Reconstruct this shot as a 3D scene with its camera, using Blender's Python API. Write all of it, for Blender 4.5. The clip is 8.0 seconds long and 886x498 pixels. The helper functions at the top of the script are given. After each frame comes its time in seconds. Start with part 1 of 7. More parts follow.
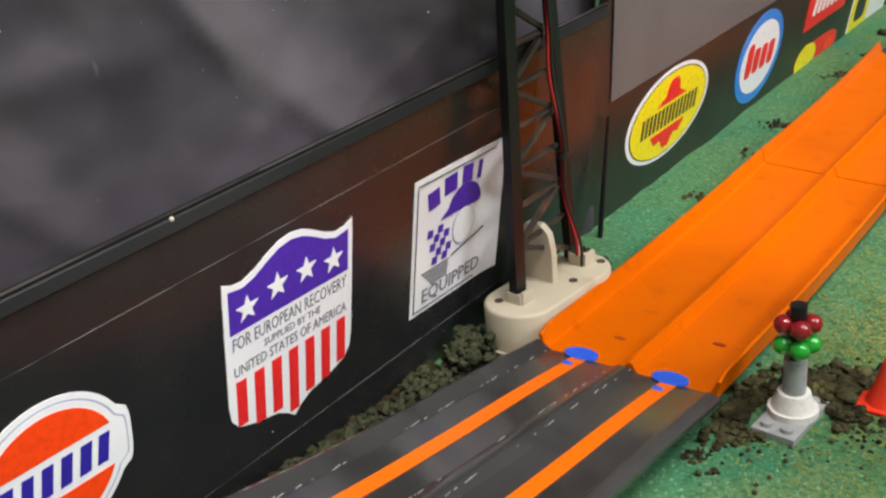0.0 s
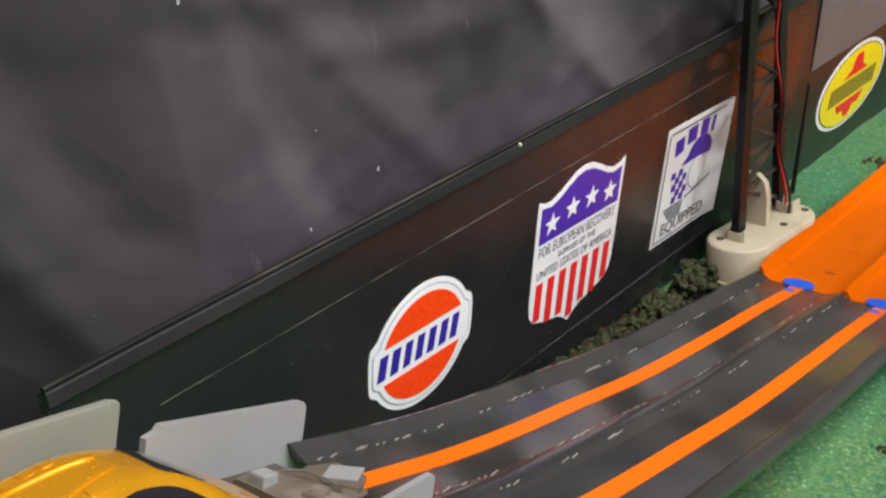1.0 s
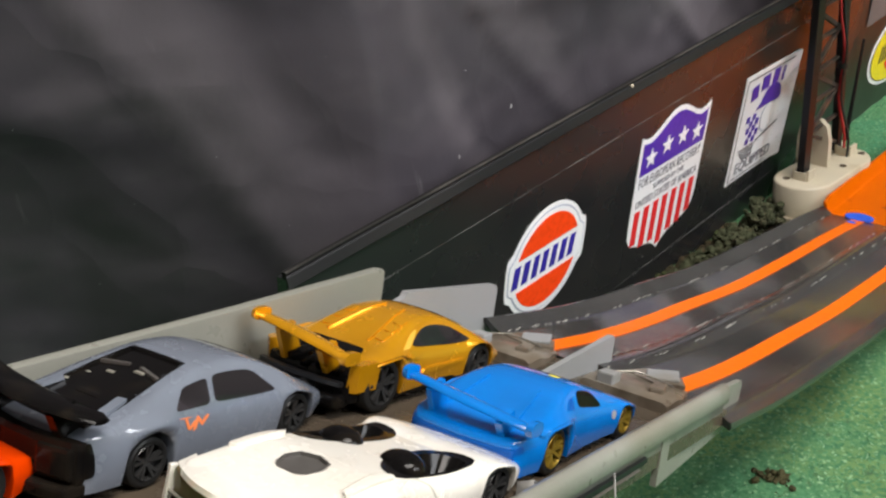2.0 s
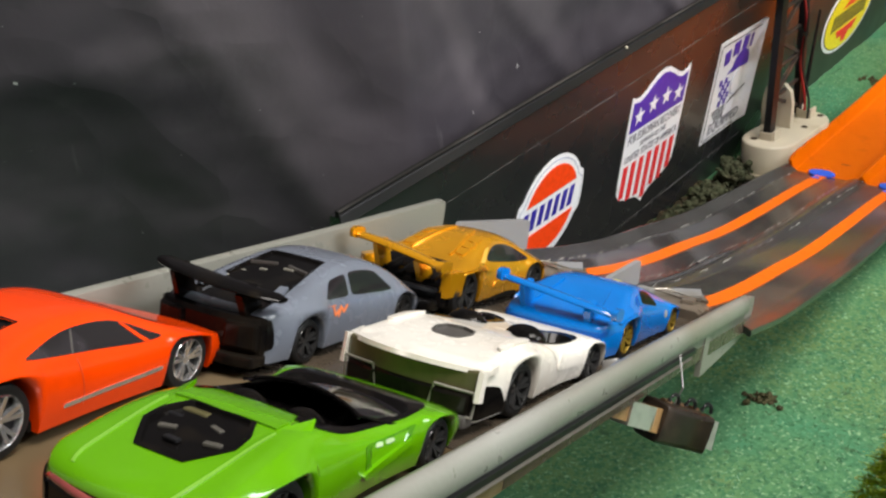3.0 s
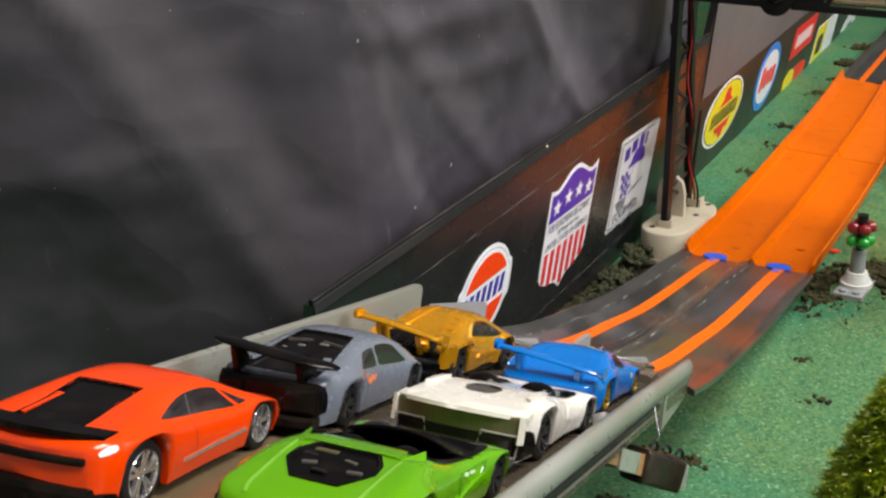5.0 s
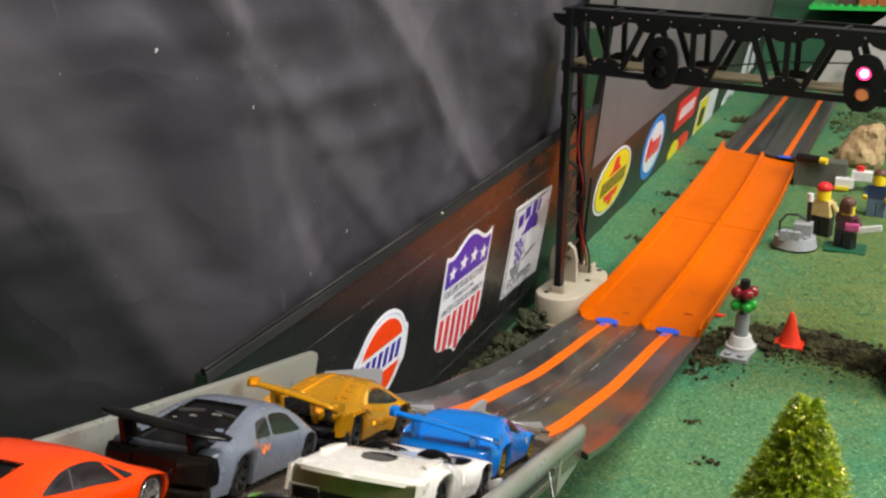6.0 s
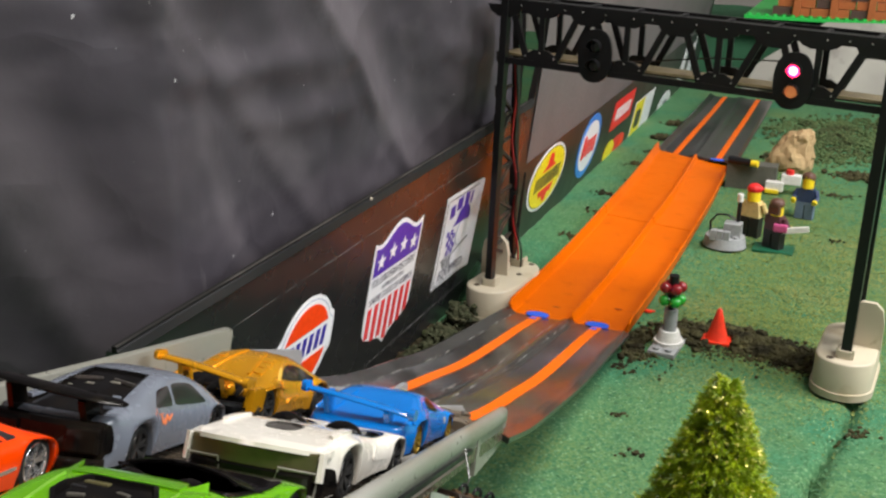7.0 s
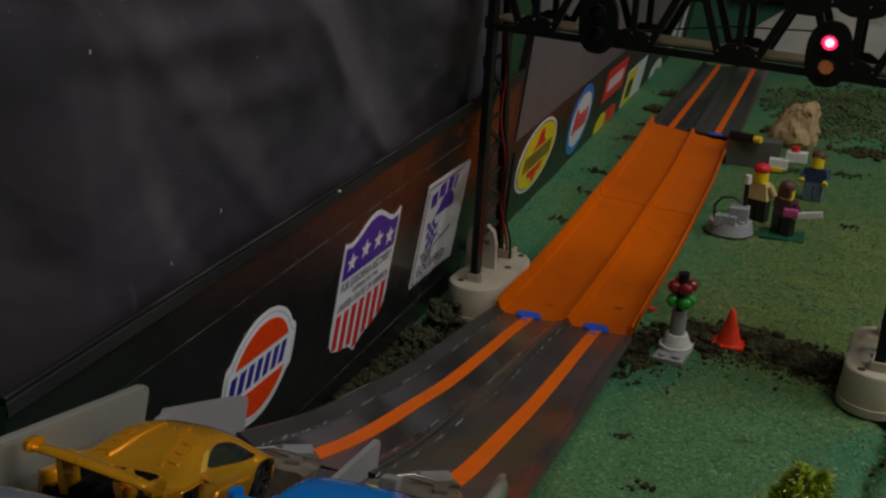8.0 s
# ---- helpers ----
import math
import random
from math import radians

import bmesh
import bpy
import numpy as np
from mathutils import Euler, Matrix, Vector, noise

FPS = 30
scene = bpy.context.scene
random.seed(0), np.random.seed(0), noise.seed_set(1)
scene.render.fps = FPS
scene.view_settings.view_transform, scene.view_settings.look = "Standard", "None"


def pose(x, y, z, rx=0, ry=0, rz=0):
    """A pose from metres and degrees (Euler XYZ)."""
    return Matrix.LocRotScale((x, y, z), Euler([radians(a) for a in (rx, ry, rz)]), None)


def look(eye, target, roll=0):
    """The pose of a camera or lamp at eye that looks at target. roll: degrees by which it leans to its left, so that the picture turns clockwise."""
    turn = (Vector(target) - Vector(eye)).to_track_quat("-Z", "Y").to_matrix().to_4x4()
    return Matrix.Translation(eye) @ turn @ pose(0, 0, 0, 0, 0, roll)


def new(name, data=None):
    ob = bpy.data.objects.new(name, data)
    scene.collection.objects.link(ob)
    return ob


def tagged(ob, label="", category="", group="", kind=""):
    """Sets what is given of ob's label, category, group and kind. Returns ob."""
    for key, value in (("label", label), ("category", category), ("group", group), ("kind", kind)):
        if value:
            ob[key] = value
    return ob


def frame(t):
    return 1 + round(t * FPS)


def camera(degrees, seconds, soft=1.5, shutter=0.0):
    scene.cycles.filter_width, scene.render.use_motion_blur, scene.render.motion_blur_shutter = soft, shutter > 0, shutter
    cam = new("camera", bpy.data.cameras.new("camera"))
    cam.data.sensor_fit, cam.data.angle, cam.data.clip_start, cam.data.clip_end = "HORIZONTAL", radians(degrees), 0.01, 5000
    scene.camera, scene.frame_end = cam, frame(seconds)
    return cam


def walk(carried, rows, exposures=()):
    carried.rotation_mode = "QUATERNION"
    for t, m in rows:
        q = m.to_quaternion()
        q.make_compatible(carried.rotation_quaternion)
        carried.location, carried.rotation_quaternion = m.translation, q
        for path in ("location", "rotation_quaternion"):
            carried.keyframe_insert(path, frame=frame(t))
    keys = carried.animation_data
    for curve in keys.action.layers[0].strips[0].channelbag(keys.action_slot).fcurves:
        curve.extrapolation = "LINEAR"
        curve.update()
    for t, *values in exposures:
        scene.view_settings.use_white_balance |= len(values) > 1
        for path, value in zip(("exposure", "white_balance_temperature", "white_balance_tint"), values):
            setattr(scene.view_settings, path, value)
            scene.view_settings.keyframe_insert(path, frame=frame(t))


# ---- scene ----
cam = camera(47.13, 8.0, soft=2.4)
PATH = [
    (0, (0.2579, -0.3334, 0.2270), (-0.3268, 0.3722, -0.1732), -5.44),
    (0.5, (0.2562, -0.4006, 0.2366), (-0.3573, 0.2739, -0.1741), -5.26),
    (1, (0.2473, -0.4530, 0.2445), (-0.3920, 0.1992, -0.1629), -5.37),
    (1.5, (0.2522, -0.4986, 0.2517), (-0.3954, 0.1373, -0.1682), -5.30),
    (2, (0.2524, -0.5338, 0.2572), (-0.3846, 0.1024, -0.1781), -5.45),
    (2.2, (0.2579, -0.5453, 0.2570), (-0.3737, 0.0948, -0.1805), -5.62),
    (3.3, (0.2467, -0.5956, 0.2649), (-0.3250, 0.0867, -0.1908), -4.06),
    (3.5, (0.2456, -0.6001, 0.2668), (-0.3220, 0.0881, -0.1852), -4.06),
    (4, (0.2460, -0.6137, 0.2666), (-0.3053, 0.0960, -0.1721), -3.89),
    (4.5, (0.2463, -0.6257, 0.2714), (-0.2821, 0.1150, -0.1436), -3.28),
    (4.7, (0.2441, -0.6284, 0.2725), (-0.2750, 0.1279, -0.1256), -3.28),
    (5.8, (0.2432, -0.6367, 0.2745), (-0.2032, 0.1962, -0.0527), -1.31),
    (6, (0.2441, -0.6324, 0.2742), (-0.1805, 0.2153, -0.0437), -0.91),
    (6.5, (0.2490, -0.6292, 0.2682), (-0.1364, 0.2377, -0.0478), 0.42),
    (7, (0.2475, -0.6260, 0.2634), (-0.1235, 0.2478, -0.0510), 1.34),
    (7.5, (0.2329, -0.5960, 0.2595), (-0.1310, 0.2764, -0.0670), 1.77),
    (8, (0.2138, -0.5515, 0.2544), (-0.1314, 0.3203, -0.0930), 2.02),
]
EXPOSURE = [(0, 0.0), (7.25, 0.0), (7.5, -0.6), (7.6, -0.88), (7.8, -1.4), (8.0, -2.0)]
walk(cam, [(t, look(eye, target, roll)) for t, eye, target, roll in PATH], EXPOSURE)

# ---- light: a ceiling panel lamp, a window and a dim room round the table ----
world = bpy.data.worlds.new("room_air")
scene.world = world
world.use_nodes = True
world.node_tree.nodes["Background"].inputs[0].default_value = (0.75, 0.8, 0.9, 1)
world.node_tree.nodes["Background"].inputs[1].default_value = 0.03


def area_lamp(name, eye, target, sx, sy, watts, colour):
    data = bpy.data.lights.new(name, "AREA")
    data.shape, data.size, data.size_y, data.energy, data.color = "RECTANGLE", sx, sy, watts, colour
    ob = new(name, data)
    ob.matrix_world = look(eye, target)
    return ob


area_lamp("ceiling_lamp_light", (0.7, -0.2, 1.45), (0.12, -0.1, 0.0), 0.9, 0.6, 44, (1.0, 0.94, 0.88))
area_lamp("window_light", (1.45, 0.2, 0.85), (0.1, -0.05, 0.05), 0.8, 0.7, 34, (0.93, 0.96, 1.0))

MM = 0.001


# ---- materials ----
def material(name, base, rough=0.6, metal=0.0, coat=0.0, tones=(), grain=400.0, bump=0.0, bump_scale=900.0, spots=None, spec=0.5, emit=None):
    """A principled material; tones: (colour, scale, low, high) layers of noise mixed over the base; spots: another colour in sharp flecks."""
    mat = bpy.data.materials.new(name)
    mat.use_nodes = True
    nt = mat.node_tree
    b = nt.nodes["Principled BSDF"]
    b.inputs["Roughness"].default_value, b.inputs["Metallic"].default_value = rough, metal
    b.inputs["Coat Weight"].default_value, b.inputs["Coat Roughness"].default_value = coat, 0.06
    b.inputs["Specular IOR Level"].default_value = spec
    at = nt.nodes.new("ShaderNodeTexCoord").outputs["Object"]

    def noisy(scale, detail=4.0):
        n = nt.nodes.new("ShaderNodeTexNoise")
        n.inputs["Scale"].default_value, n.inputs["Detail"].default_value = scale, detail
        nt.links.new(at, n.inputs["Vector"])
        return n.outputs["Fac"]

    def between(value, low, high):
        n = nt.nodes.new("ShaderNodeMapRange")
        n.inputs["From Min"].default_value, n.inputs["From Max"].default_value = low, high
        nt.links.new(value, n.inputs["Value"])
        return n.outputs["Result"]

    def mix(fac, a, c):
        n = nt.nodes.new("ShaderNodeMix")
        n.data_type = "RGBA"
        nt.links.new(fac, n.inputs["Factor"])
        if isinstance(a, tuple):
            n.inputs["A"].default_value = (*a, 1)
        else:
            nt.links.new(a, n.inputs["A"])
        n.inputs["B"].default_value = (*c, 1)
        return n.outputs["Result"]

    colour = tuple(base)
    layers = list(tones) or [(tuple(0.8 * c for c in base), grain, 0.45, 0.75)]
    for tone, scale, low, high in layers:
        colour = mix(between(noisy(scale), low, high), colour, tone)
    if spots:
        colour = mix(between(noisy(spots[1], 2.0), spots[2], spots[2] + 0.03), colour, spots[0])
    nt.links.new(colour, b.inputs["Base Color"])
    r = nt.nodes.new("ShaderNodeMapRange")
    r.inputs["To Min"].default_value, r.inputs["To Max"].default_value = max(0.02, rough - 0.08), min(1, rough + 0.08)
    nt.links.new(noisy(grain * 0.6), r.inputs["Value"])
    nt.links.new(r.outputs["Result"], b.inputs["Roughness"])
    if bump:
        n = nt.nodes.new("ShaderNodeBump")
        n.inputs["Strength"].default_value, n.inputs["Distance"].default_value = 1.0, bump * MM
        nt.links.new(noisy(bump_scale, 6.0), n.inputs["Height"])
        nt.links.new(n.outputs["Normal"], b.inputs["Normal"])
    if emit:
        b.inputs["Emission Color"].default_value, b.inputs["Emission Strength"].default_value = (*emit[0], 1), emit[1]
    return mat


BLACK_BOARD = material("black_board", (0.014, 0.0145, 0.016), 0.28, spec=0.65, tones=[((0.03, 0.028, 0.027), 14, 0.5, 0.9)], spots=((0.25, 0.25, 0.25), 260, 0.78), grain=60)
FAR_BOARD = material("satin_black_panel", (0.016, 0.014, 0.014), 0.36, spec=0.6, tones=[((0.03, 0.026, 0.024), 14, 0.5, 0.9)], spots=((0.2, 0.2, 0.2), 260, 0.78), grain=60)
BOARD_EDGE = material("board_edge", (0.011, 0.0105, 0.011), 0.7, spec=0.15)
TRIM_BAND = material("satin_dark_band", (0.014, 0.014, 0.016), 0.42, tones=[((0.026, 0.025, 0.026), 8, 0.45, 0.7)], spec=0.2)
WORN_EDGE = material("worn_edge", (0.05, 0.045, 0.042), 0.5, tones=[((0.012, 0.011, 0.01), 30, 0.45, 0.6)])
STREAK_SEED = 2.7


def cloth(name, dark, light, scuff, rough):
    """Woven cloth with fold sheen painted as slanting pale streaks, smudges and a few chalky scuffs."""
    mat = material(name, dark, rough, tones=[(tuple(0.75 * c for c in dark), 11, 0.45, 0.75)], spots=((0.42, 0.42, 0.42), 260, 0.765), grain=30, bump=0.35, bump_scale=60, spec=0.14)
    nt = mat.node_tree
    b = nt.nodes["Principled BSDF"]
    link = [l for l in nt.links if l.to_socket == b.inputs["Base Color"]][0]
    colour = link.from_socket
    at = nt.nodes.new("ShaderNodeTexCoord").outputs["Object"]
    split = nt.nodes.new("ShaderNodeSeparateXYZ")
    nt.links.new(at, split.inputs[0])
    # pale streaks stand in for satin sheen; the last row is chalky scuffs
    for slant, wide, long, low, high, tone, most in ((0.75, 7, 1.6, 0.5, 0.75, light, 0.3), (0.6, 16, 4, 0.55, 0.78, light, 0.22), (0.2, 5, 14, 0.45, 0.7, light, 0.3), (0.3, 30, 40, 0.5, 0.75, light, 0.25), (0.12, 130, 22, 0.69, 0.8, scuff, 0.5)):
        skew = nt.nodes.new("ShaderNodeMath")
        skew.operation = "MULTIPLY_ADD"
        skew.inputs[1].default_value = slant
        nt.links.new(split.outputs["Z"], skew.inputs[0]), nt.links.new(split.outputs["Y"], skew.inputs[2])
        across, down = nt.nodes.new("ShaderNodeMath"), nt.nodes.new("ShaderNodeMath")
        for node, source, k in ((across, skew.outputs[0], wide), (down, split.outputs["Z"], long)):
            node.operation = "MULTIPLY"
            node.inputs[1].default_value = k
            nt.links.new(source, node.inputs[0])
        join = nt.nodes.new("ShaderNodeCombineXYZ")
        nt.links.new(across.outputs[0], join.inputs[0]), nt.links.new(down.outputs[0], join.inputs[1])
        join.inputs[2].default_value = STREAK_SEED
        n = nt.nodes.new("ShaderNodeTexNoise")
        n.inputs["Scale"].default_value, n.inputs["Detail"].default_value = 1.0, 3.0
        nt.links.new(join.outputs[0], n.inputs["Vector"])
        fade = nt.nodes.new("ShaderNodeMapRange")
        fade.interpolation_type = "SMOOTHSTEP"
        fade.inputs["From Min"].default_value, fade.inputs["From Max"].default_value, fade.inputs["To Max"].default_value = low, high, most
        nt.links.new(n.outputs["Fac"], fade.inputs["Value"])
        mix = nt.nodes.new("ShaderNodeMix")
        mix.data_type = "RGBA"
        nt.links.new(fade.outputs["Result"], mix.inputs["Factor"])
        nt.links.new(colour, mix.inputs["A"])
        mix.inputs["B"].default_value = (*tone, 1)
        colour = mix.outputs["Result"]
    # sheen along the creases, painted as long pale bands: (slant, start, width, share)
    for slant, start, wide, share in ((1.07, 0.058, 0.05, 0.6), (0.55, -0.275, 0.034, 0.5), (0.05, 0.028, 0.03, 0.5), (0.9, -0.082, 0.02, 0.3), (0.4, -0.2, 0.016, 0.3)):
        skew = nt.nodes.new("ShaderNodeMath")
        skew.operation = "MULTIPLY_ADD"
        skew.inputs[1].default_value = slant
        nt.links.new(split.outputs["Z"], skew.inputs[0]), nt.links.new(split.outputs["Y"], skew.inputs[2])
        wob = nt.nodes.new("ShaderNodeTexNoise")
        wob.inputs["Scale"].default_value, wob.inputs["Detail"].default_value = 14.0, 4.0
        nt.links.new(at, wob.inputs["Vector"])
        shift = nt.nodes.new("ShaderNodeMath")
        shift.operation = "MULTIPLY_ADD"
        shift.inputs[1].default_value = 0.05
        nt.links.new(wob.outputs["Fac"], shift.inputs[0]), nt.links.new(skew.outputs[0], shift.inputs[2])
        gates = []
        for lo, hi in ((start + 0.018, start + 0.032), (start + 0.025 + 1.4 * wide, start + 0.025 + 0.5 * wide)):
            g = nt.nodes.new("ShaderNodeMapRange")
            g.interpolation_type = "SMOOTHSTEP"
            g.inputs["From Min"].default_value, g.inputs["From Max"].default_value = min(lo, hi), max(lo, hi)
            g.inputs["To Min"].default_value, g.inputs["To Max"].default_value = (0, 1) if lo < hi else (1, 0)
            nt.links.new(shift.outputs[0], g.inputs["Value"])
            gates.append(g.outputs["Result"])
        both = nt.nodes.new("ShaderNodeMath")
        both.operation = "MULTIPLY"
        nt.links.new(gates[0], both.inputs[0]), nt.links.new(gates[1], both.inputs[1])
        sheen_band = nt.nodes.new("ShaderNodeMath")
        sheen_band.operation = "MULTIPLY"
        sheen_band.inputs[1].default_value = share
        nt.links.new(both.outputs[0], sheen_band.inputs[0])
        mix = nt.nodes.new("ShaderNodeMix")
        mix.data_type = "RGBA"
        nt.links.new(sheen_band.outputs[0], mix.inputs["Factor"])
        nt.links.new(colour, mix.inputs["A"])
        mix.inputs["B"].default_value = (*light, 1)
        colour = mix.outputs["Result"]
    nt.links.new(colour, b.inputs["Base Color"])
    # crumpled facets with sharp creases between them
    old = [l for l in nt.links if l.to_socket == b.inputs["Normal"]][0].from_socket
    warp = nt.nodes.new("ShaderNodeTexNoise")
    warp.inputs["Scale"].default_value, warp.inputs["Detail"].default_value = 9.0, 3.0
    nt.links.new(at, warp.inputs["Vector"])
    push = nt.nodes.new("ShaderNodeMix")
    push.data_type = "RGBA"
    push.blend_type = "ADD"
    push.inputs["Factor"].default_value = 0.09
    nt.links.new(at, push.inputs["A"]), nt.links.new(warp.outputs["Color"], push.inputs["B"])
    for scale, depth in ((11.0, 0.0035), (26.0, 0.0012)):
        cells = nt.nodes.new("ShaderNodeTexVoronoi")
        cells.feature = "F1"
        cells.inputs["Scale"].default_value = scale
        nt.links.new(push.outputs["Result"], cells.inputs["Vector"])
        dent = nt.nodes.new("ShaderNodeBump")
        dent.inputs["Strength"].default_value, dent.inputs["Distance"].default_value = 1.0, depth
        nt.links.new(cells.outputs["Distance"], dent.inputs["Height"])
        nt.links.new(old, dent.inputs["Normal"])
        old = dent.outputs["Normal"]
    nt.links.new(old, b.inputs["Normal"])
    return mat


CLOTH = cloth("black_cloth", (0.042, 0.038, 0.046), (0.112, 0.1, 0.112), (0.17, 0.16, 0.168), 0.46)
GREY_SHEET = material("grey_satin_sheet", (0.12, 0.108, 0.112), 0.5, tones=[((0.09, 0.08, 0.083), 9, 0.45, 0.75), ((0.15, 0.135, 0.135), 5, 0.5, 0.8)], spec=0.3, bump=0.1, bump_scale=200)
MOSS_GREEN = material("green_moss", (0.07, 0.11, 0.045), 0.95, tones=[((0.045, 0.055, 0.025), 20, 0.45, 0.6), ((0.12, 0.15, 0.06), 200, 0.5, 0.7)], spec=0.1)
MOSS = material("olive_moss", (0.056, 0.052, 0.025), 0.95, tones=[((0.02, 0.018, 0.01), 60, 0.45, 0.6), ((0.1, 0.095, 0.04), 90, 0.55, 0.7)], bump=0.6, bump_scale=800, spec=0.1)
GRASS = material("flock_grass", (0.07, 0.19, 0.085), 0.95, tones=[((0.13, 0.18, 0.055), 3.0, 0.46, 0.68), ((0.025, 0.17, 0.1), 11, 0.5, 0.7), ((0.2, 0.19, 0.055), 9, 0.6, 0.8), ((0.08, 0.06, 0.03), 13, 0.68, 0.78), ((0.045, 0.14, 0.065), 420, 0.46, 0.62), ((0.2, 0.34, 0.18), 520, 0.58, 0.7), ((0.05, 0.11, 0.05), 190, 0.6, 0.72)], bump=0.5, bump_scale=500, spec=0.15)
BUSH = material("olive_foam", (0.045, 0.05, 0.028), 0.95, tones=[((0.11, 0.1, 0.06), 90, 0.5, 0.7), ((0.015, 0.018, 0.01), 160, 0.5, 0.7)], bump=0.8, bump_scale=700, spec=0.1)
DIRT = material("dark_dirt_foam", (0.03, 0.025, 0.015), 0.95, tones=[((0.08, 0.055, 0.03), 160, 0.5, 0.7), ((0.04, 0.05, 0.02), 90, 0.5, 0.7)], bump=0.8, bump_scale=800, spec=0.1)
ORANGE_TRACK = material("orange_plastic", (0.59, 0.109, 0.0), 0.34, tones=[((0.49, 0.088, 0.0), 9, 0.45, 0.7), ((0.46, 0.083, 0.002), 60, 0.6, 0.75)], grain=60, spec=0.06, bump=0.02, bump_scale=250)
BLACK_TRACK = material("black_rubber", (0.028, 0.028, 0.028), 0.21, tones=[((0.042, 0.041, 0.041), 12, 0.45, 0.75), ((0.02, 0.02, 0.02), 40, 0.5, 0.75)], spots=((0.2, 0.19, 0.18), 420, 0.79), bump=0.008, bump_scale=1400, grain=60, spec=0.65)
STRIPE = material("orange_tape", (0.76, 0.125, 0.0), 0.42, spec=0.25, tones=[((0.68, 0.12, 0.0), 30, 0.45, 0.7)])
SPECKS = material("glue_specks", (0.3, 0.29, 0.27), 0.5)
FINE_LINE = material("fine_scratch", (0.14, 0.135, 0.13), 0.5, tones=[((0.02, 0.02, 0.02), 40, 0.45, 0.6)])
BLUE_PLASTIC = material("blue_plastic", (0.02, 0.1, 0.65), 0.35)
GREY_PLASTIC = material("grey_plastic", (0.185, 0.185, 0.16), 0.3, tones=[((0.26, 0.26, 0.24), 15, 0.45, 0.7), ((0.15, 0.13, 0.085), 9, 0.52, 0.75), ((0.1, 0.09, 0.07), 25, 0.62, 0.8)], bump=0.04)
PALE_GREY = material("pale_grey_plastic", (0.235, 0.24, 0.25), 0.4, tones=[((0.2, 0.205, 0.2), 20, 0.45, 0.7), ((0.15, 0.13, 0.1), 35, 0.62, 0.8)])
BROWN_GREY = material("stained_grey_plastic", (0.115, 0.092, 0.068), 0.3, tones=[((0.2, 0.18, 0.15), 40, 0.52, 0.7), ((0.06, 0.045, 0.03), 70, 0.55, 0.7)])
PLATFORM = material("brown_grey_ramp", (0.115, 0.082, 0.045), 0.2, tones=[((0.15, 0.118, 0.07), 12, 0.45, 0.7), ((0.085, 0.06, 0.034), 20, 0.55, 0.75), ((0.16, 0.128, 0.08), 60, 0.66, 0.8)], bump=0.02, bump_scale=220)
DARK_CRATE_GREY = material("dull_dark_grey", (0.07, 0.066, 0.056), 0.4)
DARK_FLOOR = material("dark_brown_floor", (0.06, 0.047, 0.034), 0.26, tones=[((0.09, 0.07, 0.05), 25, 0.5, 0.7), ((0.03, 0.024, 0.018), 14, 0.5, 0.7)], bump=0.03, bump_scale=300)
BLACK_PLASTIC = material("black_plastic", (0.009, 0.009, 0.01), 0.35, spec=0.35)
CREAM = material("cream_plastic", (0.48, 0.43, 0.33), 0.4, tones=[((0.52, 0.46, 0.34), 30, 0.45, 0.7), ((0.36, 0.29, 0.18), 45, 0.58, 0.78), ((0.2, 0.15, 0.09), 120, 0.68, 0.8)])
TAN = material("tan_walkway", (0.42, 0.34, 0.2), 0.45)
WHITE = material("white_vinyl", (0.8, 0.8, 0.82), 0.3, tones=[((0.74, 0.75, 0.8), 30, 0.45, 0.7)])
RED = material("red_vinyl", (0.74, 0.025, 0.025), 0.35, spec=0.25)
ORANGE_RED = material("orange_red_vinyl", (0.88, 0.06, 0.008), 0.35, spec=0.2)
NAVY = material("navy_vinyl", (0.03, 0.02, 0.3), 0.35, spec=0.3)
PURPLE = material("purple_blue_vinyl", (0.07, 0.025, 0.36), 0.35, spec=0.3)
YELLOW = material("yellow_vinyl", (0.85, 0.72, 0.01), 0.3)
INK = material("black_ink", (0.02, 0.02, 0.03), 0.4)
SKY_BLUE = material("blue_vinyl", (0.03, 0.22, 0.7), 0.3)
RED_WIRE = material("red_wire", (0.45, 0.03, 0.03), 0.4)
BLACK_WIRE = material("black_wire", (0.015, 0.015, 0.015), 0.4)


# ---- building helpers (all sizes in millimetres) ----
def part(name, bm, mat, parent=None, label="", smooth=None):
    bmesh.ops.scale(bm, vec=(MM, MM, MM), verts=bm.verts)
    bmesh.ops.recalc_face_normals(bm, faces=bm.faces)
    me = bpy.data.meshes.new(name)
    bm.to_mesh(me)
    bm.free()
    me.materials.append(mat)
    if smooth is not None:
        me.polygons.foreach_set("use_smooth", [True] * len(me.polygons))
        me.set_sharp_from_angle(angle=radians(smooth))
    ob = new(name, me)
    if parent is not None:
        ob.parent = parent
    return tagged(ob, label)


def thing(name, x, y, z, label, category, group="", m=None):
    ob = new(name)
    ob.empty_display_size = 0.01
    ob.matrix_basis = m if m is not None else pose(x * MM, y * MM, z * MM)
    return tagged(ob, label, category, group)


def box(bm, c, s, bevel=0.0, turn=None):
    made = bmesh.ops.create_cube(bm, size=1.0)["verts"]
    bmesh.ops.scale(bm, vec=s, verts=made)
    if bevel:
        edges = list({e for v in made for e in v.link_edges})
        made = list({v for f in bmesh.ops.bevel(bm, geom=edges, offset=bevel, segments=2, profile=0.6, affect="EDGES")["faces"] for v in f.verts} | {v for v in made if v.is_valid})
    if turn is not None:
        bmesh.ops.rotate(bm, cent=(0, 0, 0), matrix=turn.to_3x3(), verts=made)
    bmesh.ops.translate(bm, vec=c, verts=made)
    return bm


